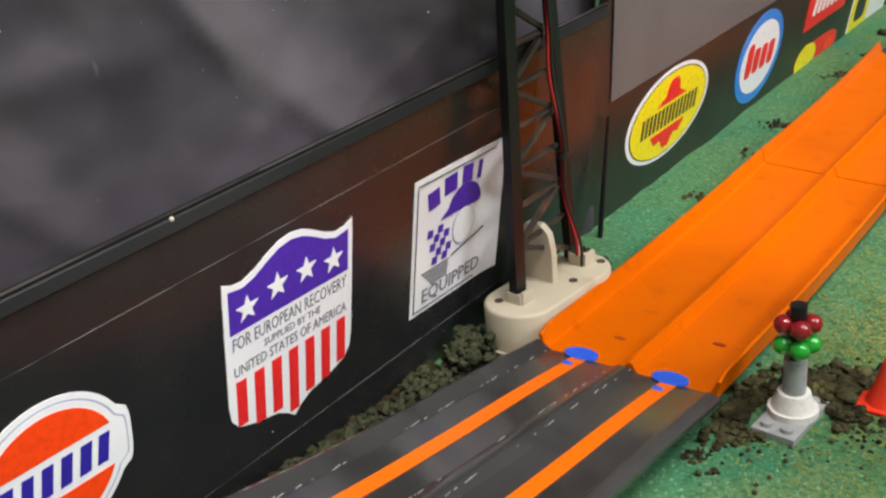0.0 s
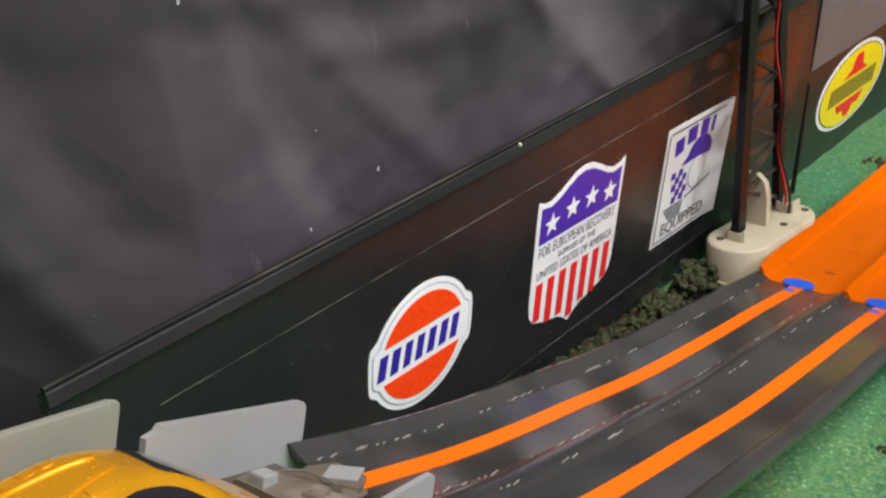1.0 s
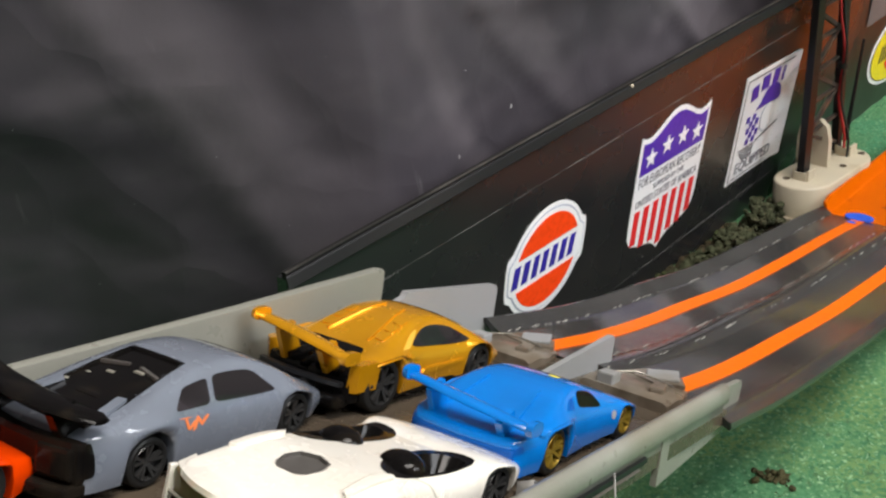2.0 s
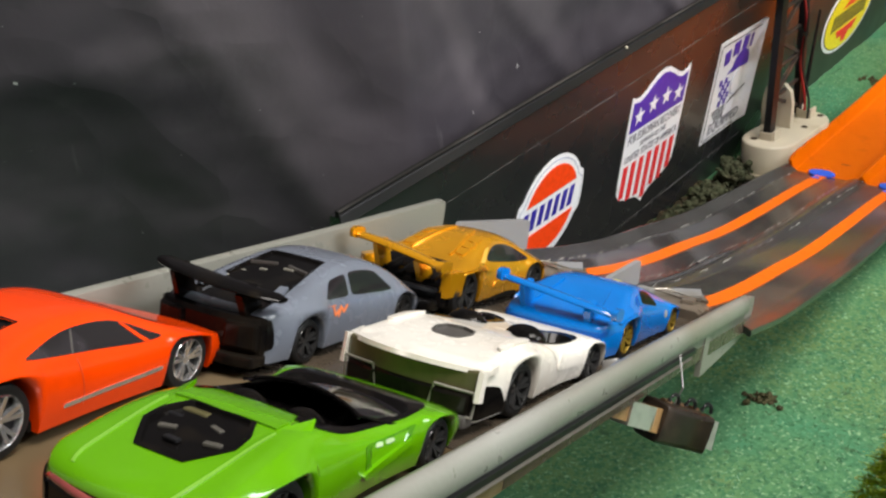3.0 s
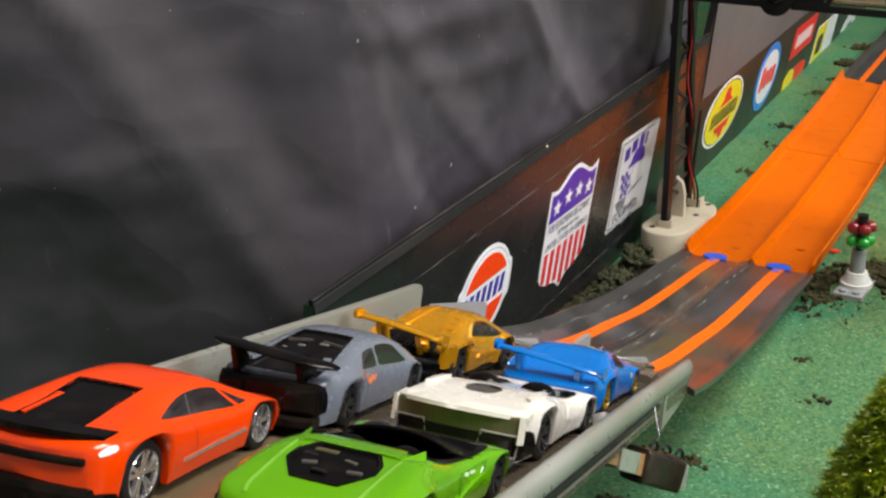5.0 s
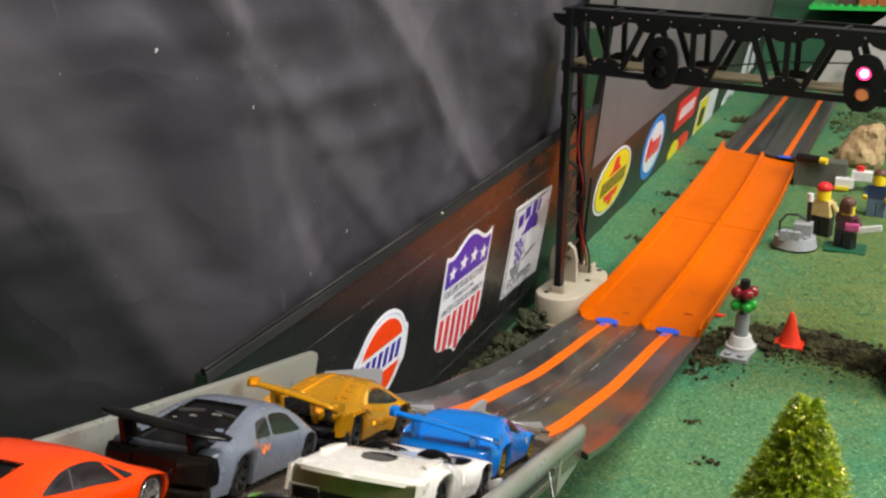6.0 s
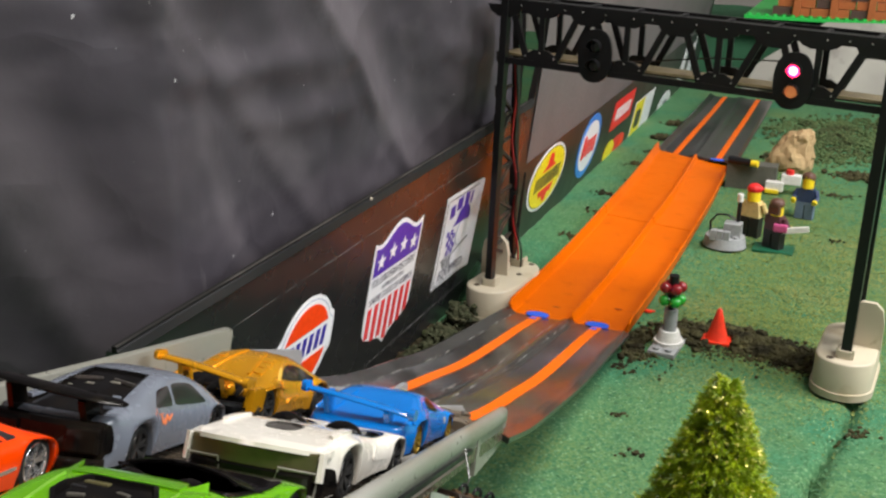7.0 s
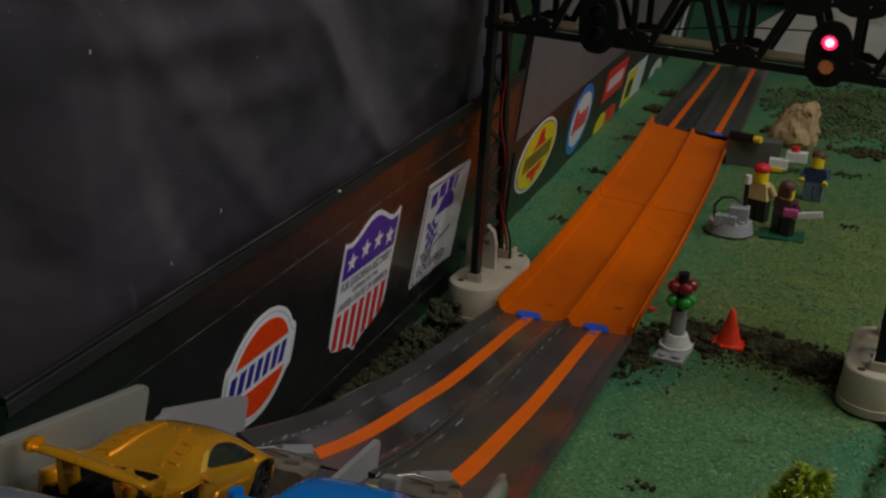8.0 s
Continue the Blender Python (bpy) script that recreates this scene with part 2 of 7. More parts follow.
def rod(bm, a, b, r0, r1=None, seg=12, caps=True):
    a, b = Vector(a), Vector(b)
    made = bmesh.ops.create_cone(bm, cap_ends=caps, segments=seg, radius1=r0, radius2=r0 if r1 is None else r1, depth=(b - a).length)["verts"]
    bmesh.ops.transform(bm, matrix=Matrix.Translation((a + b) / 2) @ (b - a).to_track_quat("Z", "Y").to_matrix().to_4x4(), verts=made)
    return bm


def bar(bm, a, b, w, d, side=(0, 1, 0)):
    """A rectangular bar from a to b, w wide across and d along side."""
    a, b, s = Vector(a), Vector(b), Vector(side)
    ahead = (b - a).normalized()
    across = ahead.cross(s).normalized()
    s = across.cross(ahead)
    rings = []
    for p in (a, b):
        rings.append([bm.verts.new(p + across * w / 2 * i + s * d / 2 * j) for i, j in ((-1, -1), (1, -1), (1, 1), (-1, 1))])
    bm.faces.new(rings[0][::-1]), bm.faces.new(rings[1])
    for i in range(4):
        bm.faces.new((rings[0][i], rings[0][(i + 1) % 4], rings[1][(i + 1) % 4], rings[1][i]))
    return bm


def ball(bm, c, r, flat=1.0, level=2):
    made = bmesh.ops.create_icosphere(bm, subdivisions=level, radius=r)["verts"]
    bmesh.ops.scale(bm, vec=(1, 1, flat), verts=made)
    bmesh.ops.translate(bm, vec=c, verts=made)
    return bm


def slab(bm, outline, z0, z1):
    """A plate with the given outline (x, y), from z0 to z1."""
    low, high = [bm.verts.new((x, y, z0)) for x, y in outline], [bm.verts.new((x, y, z1)) for x, y in outline]
    bm.faces.new(low[::-1]), bm.faces.new(high)
    for i in range(len(outline)):
        j = (i + 1) % len(outline)
        bm.faces.new((low[i], low[j], high[j], high[i]))
    return bm


def sweep(bm, rings, closed=True, caps=True):
    """A skin over rings of points."""
    rows = [[bm.verts.new(p) for p in ring] for ring in rings]
    n = len(rows[0])
    for a, b in zip(rows, rows[1:]):
        for i in range(n if closed else n - 1):
            j = (i + 1) % n
            bm.faces.new((a[i], a[j], b[j], b[i]))
    if caps and closed:
        bm.faces.new(rows[0][::-1]), bm.faces.new(rows[-1])
    return bm


def wire(bm, points, r, seg=6):
    pts = [Vector(p) for p in points]
    rings = []
    for i, p in enumerate(pts):
        ahead = (pts[min(i + 1, len(pts) - 1)] - pts[max(i - 1, 0)]).normalized()
        u = ahead.orthogonal().normalized()
        v = ahead.cross(u)
        rings.append([p + r * (u * math.cos(a) + v * math.sin(a)) for a in (2 * math.pi * k / seg for k in range(seg))])
    return sweep(bm, rings)


def smooth_line(knots, n):
    """n points through knots of (y, a, b, ...), by Catmull-Rom."""
    k = np.array(knots, float)
    k = np.vstack([2 * k[0] - k[1], k, 2 * k[-1] - k[-2]])
    out = []
    for t in np.linspace(0, len(k) - 3 - 1e-9, n):
        i, f = int(t), t % 1
        p0, p1, p2, p3 = k[i : i + 4]
        out.append(0.5 * (2 * p1 + (p2 - p0) * f + (2 * p0 - 5 * p1 + 4 * p2 - p3) * f**2 + (3 * p1 - p0 - 3 * p2 + p3) * f**3))
    return out


def oval(w, h, n=40, power=2.0):
    out = []
    for k in range(n):
        c, s = math.cos(2 * math.pi * k / n), math.sin(2 * math.pi * k / n)
        out.append((w / 2 * math.copysign(abs(c) ** (2 / power), c), h / 2 * math.copysign(abs(s) ** (2 / power), s)))
    return out


# ---- the setting ----
LEAN_OUT = 0.175


def board_x(y, z, far=False):
    return LEAN_OUT * (z - 83) + (-0.04 * (y - 115) - 3 if far else -0.015 * (y + 80))


def board_pose(y, z, far=False, off=0.0):
    """On the face of the leaning board: x along it, y up it, z out of it."""
    along, up = Vector((-0.04 if far else -0.015, 1, 0)).normalized(), Vector((LEAN_OUT, 0, 1)).normalized()
    up = (up - up.dot(along) * along).normalized()
    out = along.cross(up)
    m = Matrix((along, up, out)).transposed().to_4x4()
    m.translation = (Vector((board_x(y, z, far), y, z)) + out * off) * MM
    return m


def ground_z(x, y):
    z = -14 + 2.5 * noise.noise((x / 70, y / 70, 0.3)) + 1.1 * noise.noise((x / 18, y / 18, 3.1)) + 0.5 * noise.noise((x / 7, y / 7, 6.4))
    # a green bank below the far panel
    z += 9 * max(0.0, min(1.0, (42 - x) / 36)) * max(0.0, min(1.0, (y - 40) / 60))
    # the gap between two grass mats, and the far mat a little higher
    if y < -10:
        off = x - (258.6 + 0.152 * (y + 34) + 3 * noise.noise((y / 25, 0.5, 0)))
        z -= 7 * math.exp(-((off / 4.5) ** 2))
        z += 3 / (1 + math.exp(-off / 3)) if off > 0 else 0
    return z


def build_ground():
    bm = bmesh.new()
    xs = [-560, -400] + list(np.linspace(-260, 420, 210)) + [480, 560, 680, 820, 1100, 1500]
    ys = [-1460, -1200, -1000, -850, -720] + list(np.linspace(-600, 700, 300)) + [760, 830, 910, 1000, 1100, 1250, 1400, 1550, 1760]
    rows = [[bm.verts.new((x, y, ground_z(x, y))) for x in xs] for y in ys]
    for a, b in zip(rows, rows[1:]):
        for i in range(len(xs) - 1):
            bm.faces.new((a[i], a[i + 1], b[i + 1], b[i]))
    return tagged(part("ground", bm, GRASS, smooth=60), "green flocked model grass with worn brown and yellow patches", "ground", kind="structure")


build_ground()


def build_board(name, y0, y1, z0, za, zb, far, label, mat=BLACK_BOARD):
    bm = bmesh.new()
    pts = []
    for y, ztop in ((y0, za), (y1, zb)):
        pts.append([(board_x(y, z, far) - d, y, z) for z, d in ((z0, 0), (ztop, 0), (ztop, 5), (z0, 5))])
    sweep(bm, pts)
    return tagged(part(name, bm, mat), label, "wall", kind="structure")


build_board("wall_board", -363, 118, -30, 109.6, 126.5, False, "low satin black board leaning beside the track")
build_board("wall_panel", 118, 1250, -40, 420, 420, True, "tall satin black panel behind the track stickers", FAR_BOARD)


def build_cloth():
    bm = bmesh.new()
    rows = []
    for y in np.linspace(-1100, 135, 330):
        row = []
        for z in np.linspace(-60, 620, 200):
            w = y + 0.55 * z
            x = -21 + 0.06 * (z - 80) - 0.65 * max(0, -290 - y) - 0.3 * max(0, 160 - z) * min(1, max(0, (-300 - y) / 80)) + 16 * noise.noise((w / 150, z / 600, 1.7)) + 6 * abs(noise.noise((w / 75, z / 300, 5.2))) + 1.2 * noise.noise((w / 22, z / 120, 8.1)) + 0.9 * noise.noise((y / 16, z / 13, 2.4))
            for slant, c0, wide, h in ((1.07, 62, 46, 3.5), (0.55, -270, 36, 3), (0.05, 32, 28, 3), (0.9, -80, 24, 1.5)):
                f = (y + slant * z - c0 + 8 * noise.noise((z / 60, c0, 0))) / wide
                if -0.25 < f < 1:
                    x += h * ((f + 0.25) / 0.25 if f < 0 else (1 - f) ** 1.3)
            for z0, slope, y0, y1, h in ((196, -0.03, -340, -110, 2.6), (168, -0.05, -260, -80, 1.8), (225, 0.02, -420, -200, 2.0), (178, 0.0, -60, 60, 2.0)):
                if y0 < y < y1:
                    off = z - z0 - slope * (y - y0) - 7 * noise.noise((y / 45, z0, 0))
                    x += h * math.sin(math.pi * (y - y0) / (y1 - y0)) * math.exp(-((off / 8) ** 2))
            row.append(bm.verts.new((x, y, z)))
        rows.append(row)
    for a, b in zip(rows, rows[1:]):
        for i in range(len(a) - 1):
            bm.faces.new((a[i], a[i + 1], b[i + 1], b[i]))
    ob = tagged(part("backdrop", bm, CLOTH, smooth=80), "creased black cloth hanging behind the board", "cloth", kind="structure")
    return ob


build_cloth()


def hanging_sheet():
    """A dull grey sheet hung in front of the far panel, over the stickers' upper edge."""
    bm, rows = bmesh.new(), []
    for f in np.linspace(0, 1, 60):
        row = []
        for g in np.linspace(0, 1, 40):
            z = 72 + 14 * f + (420 - 72) * g
            y = 137 - 0.236 * (z - 73) * (1 - f) + f * 1080
            row.append(bm.verts.new((board_x(y, z, True) + 0.8 + 0.5 * noise.noise((y / 90, z / 60, 4.0)) + 0.6 * g, y, z)))
        rows.append(row)
    for p, q in zip(rows, rows[1:]):
        for i in range(len(p) - 1):
            bm.faces.new((p[i], p[i + 1], q[i + 1], q[i]))
    tagged(part("sheet_hanging", bm, GREY_SHEET, smooth=60), "dull dark grey sheet hanging over the far panel", "sheet", kind="structure")


hanging_sheet()

# ---- tracks ----
LANE = 42.5
CURVE = [(0, 54, 0), (-50, 56.8, 10.5), (-100, 59.6, 20), (-160, 63.4, 33), (-215, 69, 50), (-250, 72.2, 60.5), (-285, 76.8, 73.5), (-326, 82.2, 91)]


def lane_profile(lane, lip=19.5):
    """Across a two-lane rubber track from the left lane's centre: (offset, height)."""
    top = [(-lip - 3.6, 3.4), (-lip - 2, 3.9), (-16.2, 0.5), (-15.5, 0.2), (-14.5, 0), (14.5, 0), (16, 0.5), (lane / 2 - 2.5, 1.9), (lane / 2, 2.2), (lane / 2 + 2.5, 1.9), (lane - 16, 0.5), (lane - 14.5, 0), (lane + 14.5, 0), (lane + 15.5, 0.4), (lane + 17, 0.6), (lane + lip, 0.3), (lane + lip + 2.6, -0.8), (lane + lip + 2.8, -2.2)]
    return top + [(lane + lip + 2.2, -3.4), (lane + lip, -2.6), (-lip + 2, -2.4), (-lip - 2.4, 1.6)]


def track_rings(knots, n, profile):
    line = smooth_line(knots, n)
    return [[(x + dx, y, z + dz) for dx, dz in profile] for y, x, z in line]


def stripe_rings(knots, n, dx, half):
    return [[(x + dx + a, y, z + b) for a, b in ((-half, -0.5), (-half, 0.35), (half, 0.35), (half, -0.5))] for y, x, z in smooth_line(knots, n)]


def black_track(name, knots, lane, n, label):
    ob = thing(name, 0, 0, 0, label, "track")
    bm = sweep(bmesh.new(), track_rings(knots, n, lane_profile(lane)))
    part("bed", bm, BLACK_TRACK, ob, smooth=40)
    for dx in (0, lane):
        part("stripe", sweep(bmesh.new(), stripe_rings(knots, n, dx, 3.4)), STRIPE, ob, "bright orange centre stripe", smooth=40)
    return ob


near_track = black_track("track_ramp", CURVE, LANE, 60, "black rubber two-lane track with orange stripes curving downhill")
black_track("track_straight", [(552, 39, 0), (700, 36, 0), (850, 33, 0), (1000, 29, 0)], 50, 20, "black rubber two-lane track with orange stripes lying flat")


def orange_x(y):
    """The left lane's middle: the laid track bows a little away from the board."""
    return 54 - 0.025 * y + 4.5 * math.sin(math.pi * min(1, y / 548))


def orange_track():
    ob = thing("orange_track", 0, 0, 0, "bright orange plastic two-lane toy track lying on grass", "track")
    for y0, y1 in ((0, 262), (263.2, 548)):
        rings = []
        for y in list(np.linspace(y0, y0 + 8, 4)) + list(np.linspace(y0 + 20, y1, 14)):
            x, f = orange_x(y), y / 548
            # the side walls run out at the very end of a piece
            k = min(1.0, 0.72 + (y - y0) / 20) if y0 == 0 else 1.0
            sag = -1.6 * math.sin(math.pi * (y - y0) / (y1 - y0))
            prof = [(-21.8, 8.6 * k), (-20.6, 9.0 * k), (-19.9, 8.2 * k), (-18.7, 1.6), (-17.4, 0.2), (-16.4, 0), (18.6, 0), (19.8, 0.2), (21.0, 1.4), (22.6, 5.0 * k), (23.2, 5.6 * k), (24.4, 5.6 * k), (25.0, 5.0 * k), (26.0, 1.4), (27.0, 0.2), (28.2, 0), (58.6, 0), (59.8, 0.2), (60.9, 1.6), (62.4, 8.4 * k), (63.2, 9.0 * k), (64.4, 8.6 * k), (63.0, 2.0), (62.6, -2), (-20.0, -2), (-20.4, 2.0)]
            rings.append([(x + dx, y, dz + sag + f * (5 - 11 * (dx + 20) / 83)) for dx, dz in prof])
        part("lane_piece", sweep(bmesh.new(), rings), ORANGE_TRACK, ob, smooth=35)
    for y, dx in ((2, -1), (2, LANE - 1), (549, -4), (549, 48)):
        bm = bmesh.new()
        slab(bm, [(a + orange_x(min(y, 548)) + dx, b + y) for a, b in oval(16, 10)], 0.2, 1.0)
        part("connector", bm, BLUE_PLASTIC, ob, "blue plastic joining tongue", smooth=40)
    for y, dx in ((-10.5, -1), (-10.5, LANE - 1)):
        part("connector_tip", slab(bmesh.new(), [(a + 54.4 + dx, b + y) for a, b in oval(5, 3.4)], 2.2, 2.9), BLUE_PLASTIC, ob, "blue tip showing through the stripe")
    for y, dx in ((24, 6), (40, LANE + 4)):
        part("slot", slab(bmesh.new(), [(a + orange_x(y) + dx, b + y) for a, b in oval(6, 2.6)], -0.4, 0.15 - 1.6 * math.sin(math.pi * y / 262)), SLOT_SHADE, ob, "small moulded slot")
    return ob


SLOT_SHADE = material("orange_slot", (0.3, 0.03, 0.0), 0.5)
orange_track()

# ---- the starting ramp ----
SLOPE = 0.375


def ramp_z(y):
    return 90 - SLOPE * (y + 325)


def floor_drop(y):
    """How far the ramp's back part hangs below its straight front, y along the ramp."""
    return -0.022 * max(0.0, -y - 145)


def lane_x(y, right=False):
    return 81.5 - 0.10 * (y + 325) + (LANE if right else 0)


def ramp_pose(y, right=False, up=0.0, yaw=0.0):
    """On the ramp's floor, looking down it: x across, y ahead, z off the floor."""
    ahead = Vector((-0.10, 1, -SLOPE)).normalized()
    across = ahead.cross(Vector((0, 0, 1))).normalized()
    off = across.cross(ahead)
    m = Matrix((across, ahead, off)).transposed().to_4x4()
    m.translation = (Vector((lane_x(y, right), y, ramp_z(y))) + off * up) * MM
    return m @ pose(0, 0, 0, 0, 0, yaw)


# ---- the starting gate ----
STEEL_WIRE = material("spring_steel", (0.3, 0.28, 0.25), 0.35, metal=0.8)


def start_gate():
    ob = thing("start_gate", 0, 0, 0, "grey plastic two-lane starting gate on a steep ramp", "start gate", m=ramp_pose(-325))
    bm = bmesh.new()
    sweep(bm, [[(-24, y, 0), (62 + 0.045 * -y, y, 0), (62 + 0.045 * -y, y, -4), (-24, y, -4)] for y in (-172, -330)])
    for v in bm.verts:
        v.co.z += floor_drop(v.co.y)
    part("ramp_floor", bm, PLATFORM, ob, "glossy brown-grey ramp floor")
    bm = bmesh.new()
    sweep(bm, [[(-24, y, 0), (62 + 0.045 * -y, y, 0), (62 + 0.045 * -y, y, -4), (-24, y, -4)] for y in (-4, -120, -145, -171.6)])
    for v in bm.verts:
        v.co.z += floor_drop(v.co.y)
    part("gate_floor", bm, DARK_FLOOR, ob, "gate floor, darker brown than the ramp behind")
    # the tall side wall, lower towards the back, with a rolled top
    rings = []
    for y, z in ((-54, 24.6), (-56, 25), (-106, 19.4), (-160, 14), (-215, 8.5), (-330, 3.5)):
        rings.append([(-24.6, y, -4), (-24.6, y, z - 1), (-24.2, y, z - 0.2), (-23, y, z), (-21.8, y, z - 0.5), (-21.6, y, z - 2), (-22.2, y, -4)])
    part("side_wall", sweep(bmesh.new(), rings), GREY_PLASTIC, ob, "tall grey side wall with a rolled top", smooth=50)
    bm = slab(bmesh.new(), [(-46, -3), (6.5, -3), (6.5, 3), (5.2, 3.2), (5.4, 13.5), (4.4, 15), (2.5, 15.4), (-42, 17), (-43, 15.5), (-46, 14.5)], 0, 2.2)
    bmesh.ops.transform(bm, matrix=Matrix(((0, 0, 1, -24), (1, 0, 0, 0), (0, 1, 0, 0), (0, 0, 0, 1))), verts=bm.verts)
    part("side_plate", bm, PALE_GREY, ob, "pale grey plate with rounded corner", smooth=40)
    bm = slab(bmesh.new(), [(-38, -3), (4.5, -3), (4.5, 8.6), (3.4, 9.6), (1.5, 9.4), (-34, 4.2), (-38, 2)], 0, 1.8)
    bmesh.ops.transform(bm, matrix=Matrix(((0, 0, 1, 20.4), (1, 0, 0, 0), (0, 1, 0, 0), (0, 0, 0, 1))), verts=bm.verts)
    part("divider_plate", bm, PALE_GREY, ob, "pale grey plate between the lanes", smooth=40)
    for x0 in (-2, 40.5):
        bm = bmesh.new()
        sweep(bm, [[(x0 - w, y, -2), (x0 - w, y, z), (x0 - w + 1.5, y, z + 0.6), (x0 + w - 1.5, y, z + 0.2), (x0 + w, y, z - 0.6), (x0 + w, y, -2)] for y, z, w in ((-25, 2.6, 13), (-19, 3.4, 13), (-12, 2.2, 12), (-6, 2.0, 10), (1, 0.5, 8))])
        part("release_block", bm, BROWN_GREY, ob, "stained grey release block", smooth=30)
        bm = bmesh.new()
        box(bm, (x0 - 6, -22, 4.2), (5, 5, 4.0), 0.6)
        part("stop_pin", bm, PALE_GREY, ob, "pale grey stop pin")
        bm = bmesh.new()
        box(bm, (x0 + 6.5, -17, 3.6), (4, 7, 2.4), 0.5, pose(0, 0, 0, 0, 0, 14))
        part("stop_pin", bm, BROWN_GREY, ob)
        bm = slab(bmesh.new(), [(x0 - 9, -5), (x0 + 2, -9), (x0 + 9, -4), (x0 + 5, 3), (x0 - 6, 4)], 1.8, 2.9)
        part("hinge_flap", bm, BROWN_GREY, ob, "glossy grey flap")
        part("latch_tongue", box(bmesh.new(), (x0 + 1, -1.5, 3.4), (9, 7, 0.9), 0.3, pose(0, 0, 0, 8, -6, 25)), PALE_GREY, ob, "thin bent latch tongue")
        part("spring_wire", wire(bmesh.new(), [(x0 - 8, -14, 4.2), (x0 - 3, -11, 5.0), (x0 + 3, -9, 4.0), (x0 + 8, -10, 3.4)], 0.35), STEEL_WIRE, ob, "thin bent spring wire", smooth=60)
    # right-hand rail: a rounded lip, a dark groove and a flange below
    rings = []
    for y, z in ((-8, 8.2), (-90, 8.2), (-150, 7.6), (-205, 7.2), (-330, 7.0)):
        x = 61.2 + 0.046 * -y
        rings.append([(x - 1.6, y, -3), (x - 1.8, y, z - 2.2), (x - 1.2, y, z - 0.5), (x, y, z), (x + 1.2, y, z - 0.5), (x + 1.9, y, z - 1.8), (x + 1.9, y, z - 5), (x + 0.8, y, z - 6.2), (x + 0.6, y, -2.2)])
    part("rail", sweep(bmesh.new(), rings), GREY_PLASTIC, ob, "rounded grey rail", smooth=60)
    rings = [[(x + 1.4 + 0.046 * -y, y, z), (x + 2.6 + 0.046 * -y, y, z - 0.2), (x + 2.6 + 0.046 * -y, y, z - 1.4), (x + 1.4 + 0.046 * -y, y, z - 1.4)] for x, y, z in ((60.2, -62, 1.2), (60.2, -150, 1.0), (60.2, -330, 0.8))]
    part("groove", sweep(bmesh.new(), rings), BLACK_PLASTIC, ob, "dark groove strip below the rail")
    rings = [[(x + 0.4 + 0.046 * -y, y, z), (x + 2.4 + 0.046 * -y, y, z - 0.2), (x + 2.9 + 0.046 * -y, y, z - 0.7), (x + 2.4 + 0.046 * -y, y, z - 1.2), (x + 0.4 + 0.046 * -y, y, z - 1.4)] for x, y, z in ((60.2, -66, -0.2), (60.2, -150, -0.4), (60.2, -330, -0.6))]
    part("flange", sweep(bmesh.new(), rings), DARK_CRATE_GREY, ob, "thin dark grey lip under the groove", smooth=50)
    bm = slab(bmesh.new(), [(-52, -9), (-8, -8), (14, -6.5), (16, 2.6), (14.6, 4.2), (-10, 6.0), (-47, 5.6), (-52, 4)], 0, 1.6)
    bmesh.ops.transform(bm, matrix=Matrix(((0, -0.0, 1, 0), (1, 0, 0, 0), (0, 1, 0, 0), (0, 0, 0, 1))), verts=bm.verts)
    for v in bm.verts:
        v.co.x += 63 - 0.09 * (v.co.y + 52)
    part("end_plate", bm, GREY_PLASTIC, ob, "grey plate ending the rail")
    part("pivot_pin", rod(bmesh.new(), (57.5, 11, -4.5), (62.5, 11, -4.5), 1.6), BLACK_PLASTIC, ob, "black pivot pin")
    bm = bmesh.new()
    for y in (-70, -200, -300):
        bar(bm, (6, y, -4), (6, y - 30, -70 - 0.42 * -y), 8, 26, (1, 0, 0))
    part("trestle", bm, BLACK_PLASTIC, ob, "black supports under the ramp")
    return ob


start_gate()


MOTOR_FROM, MOTOR_TO = (62.5, -108, -6.0), (76.5, -80, -14.5)


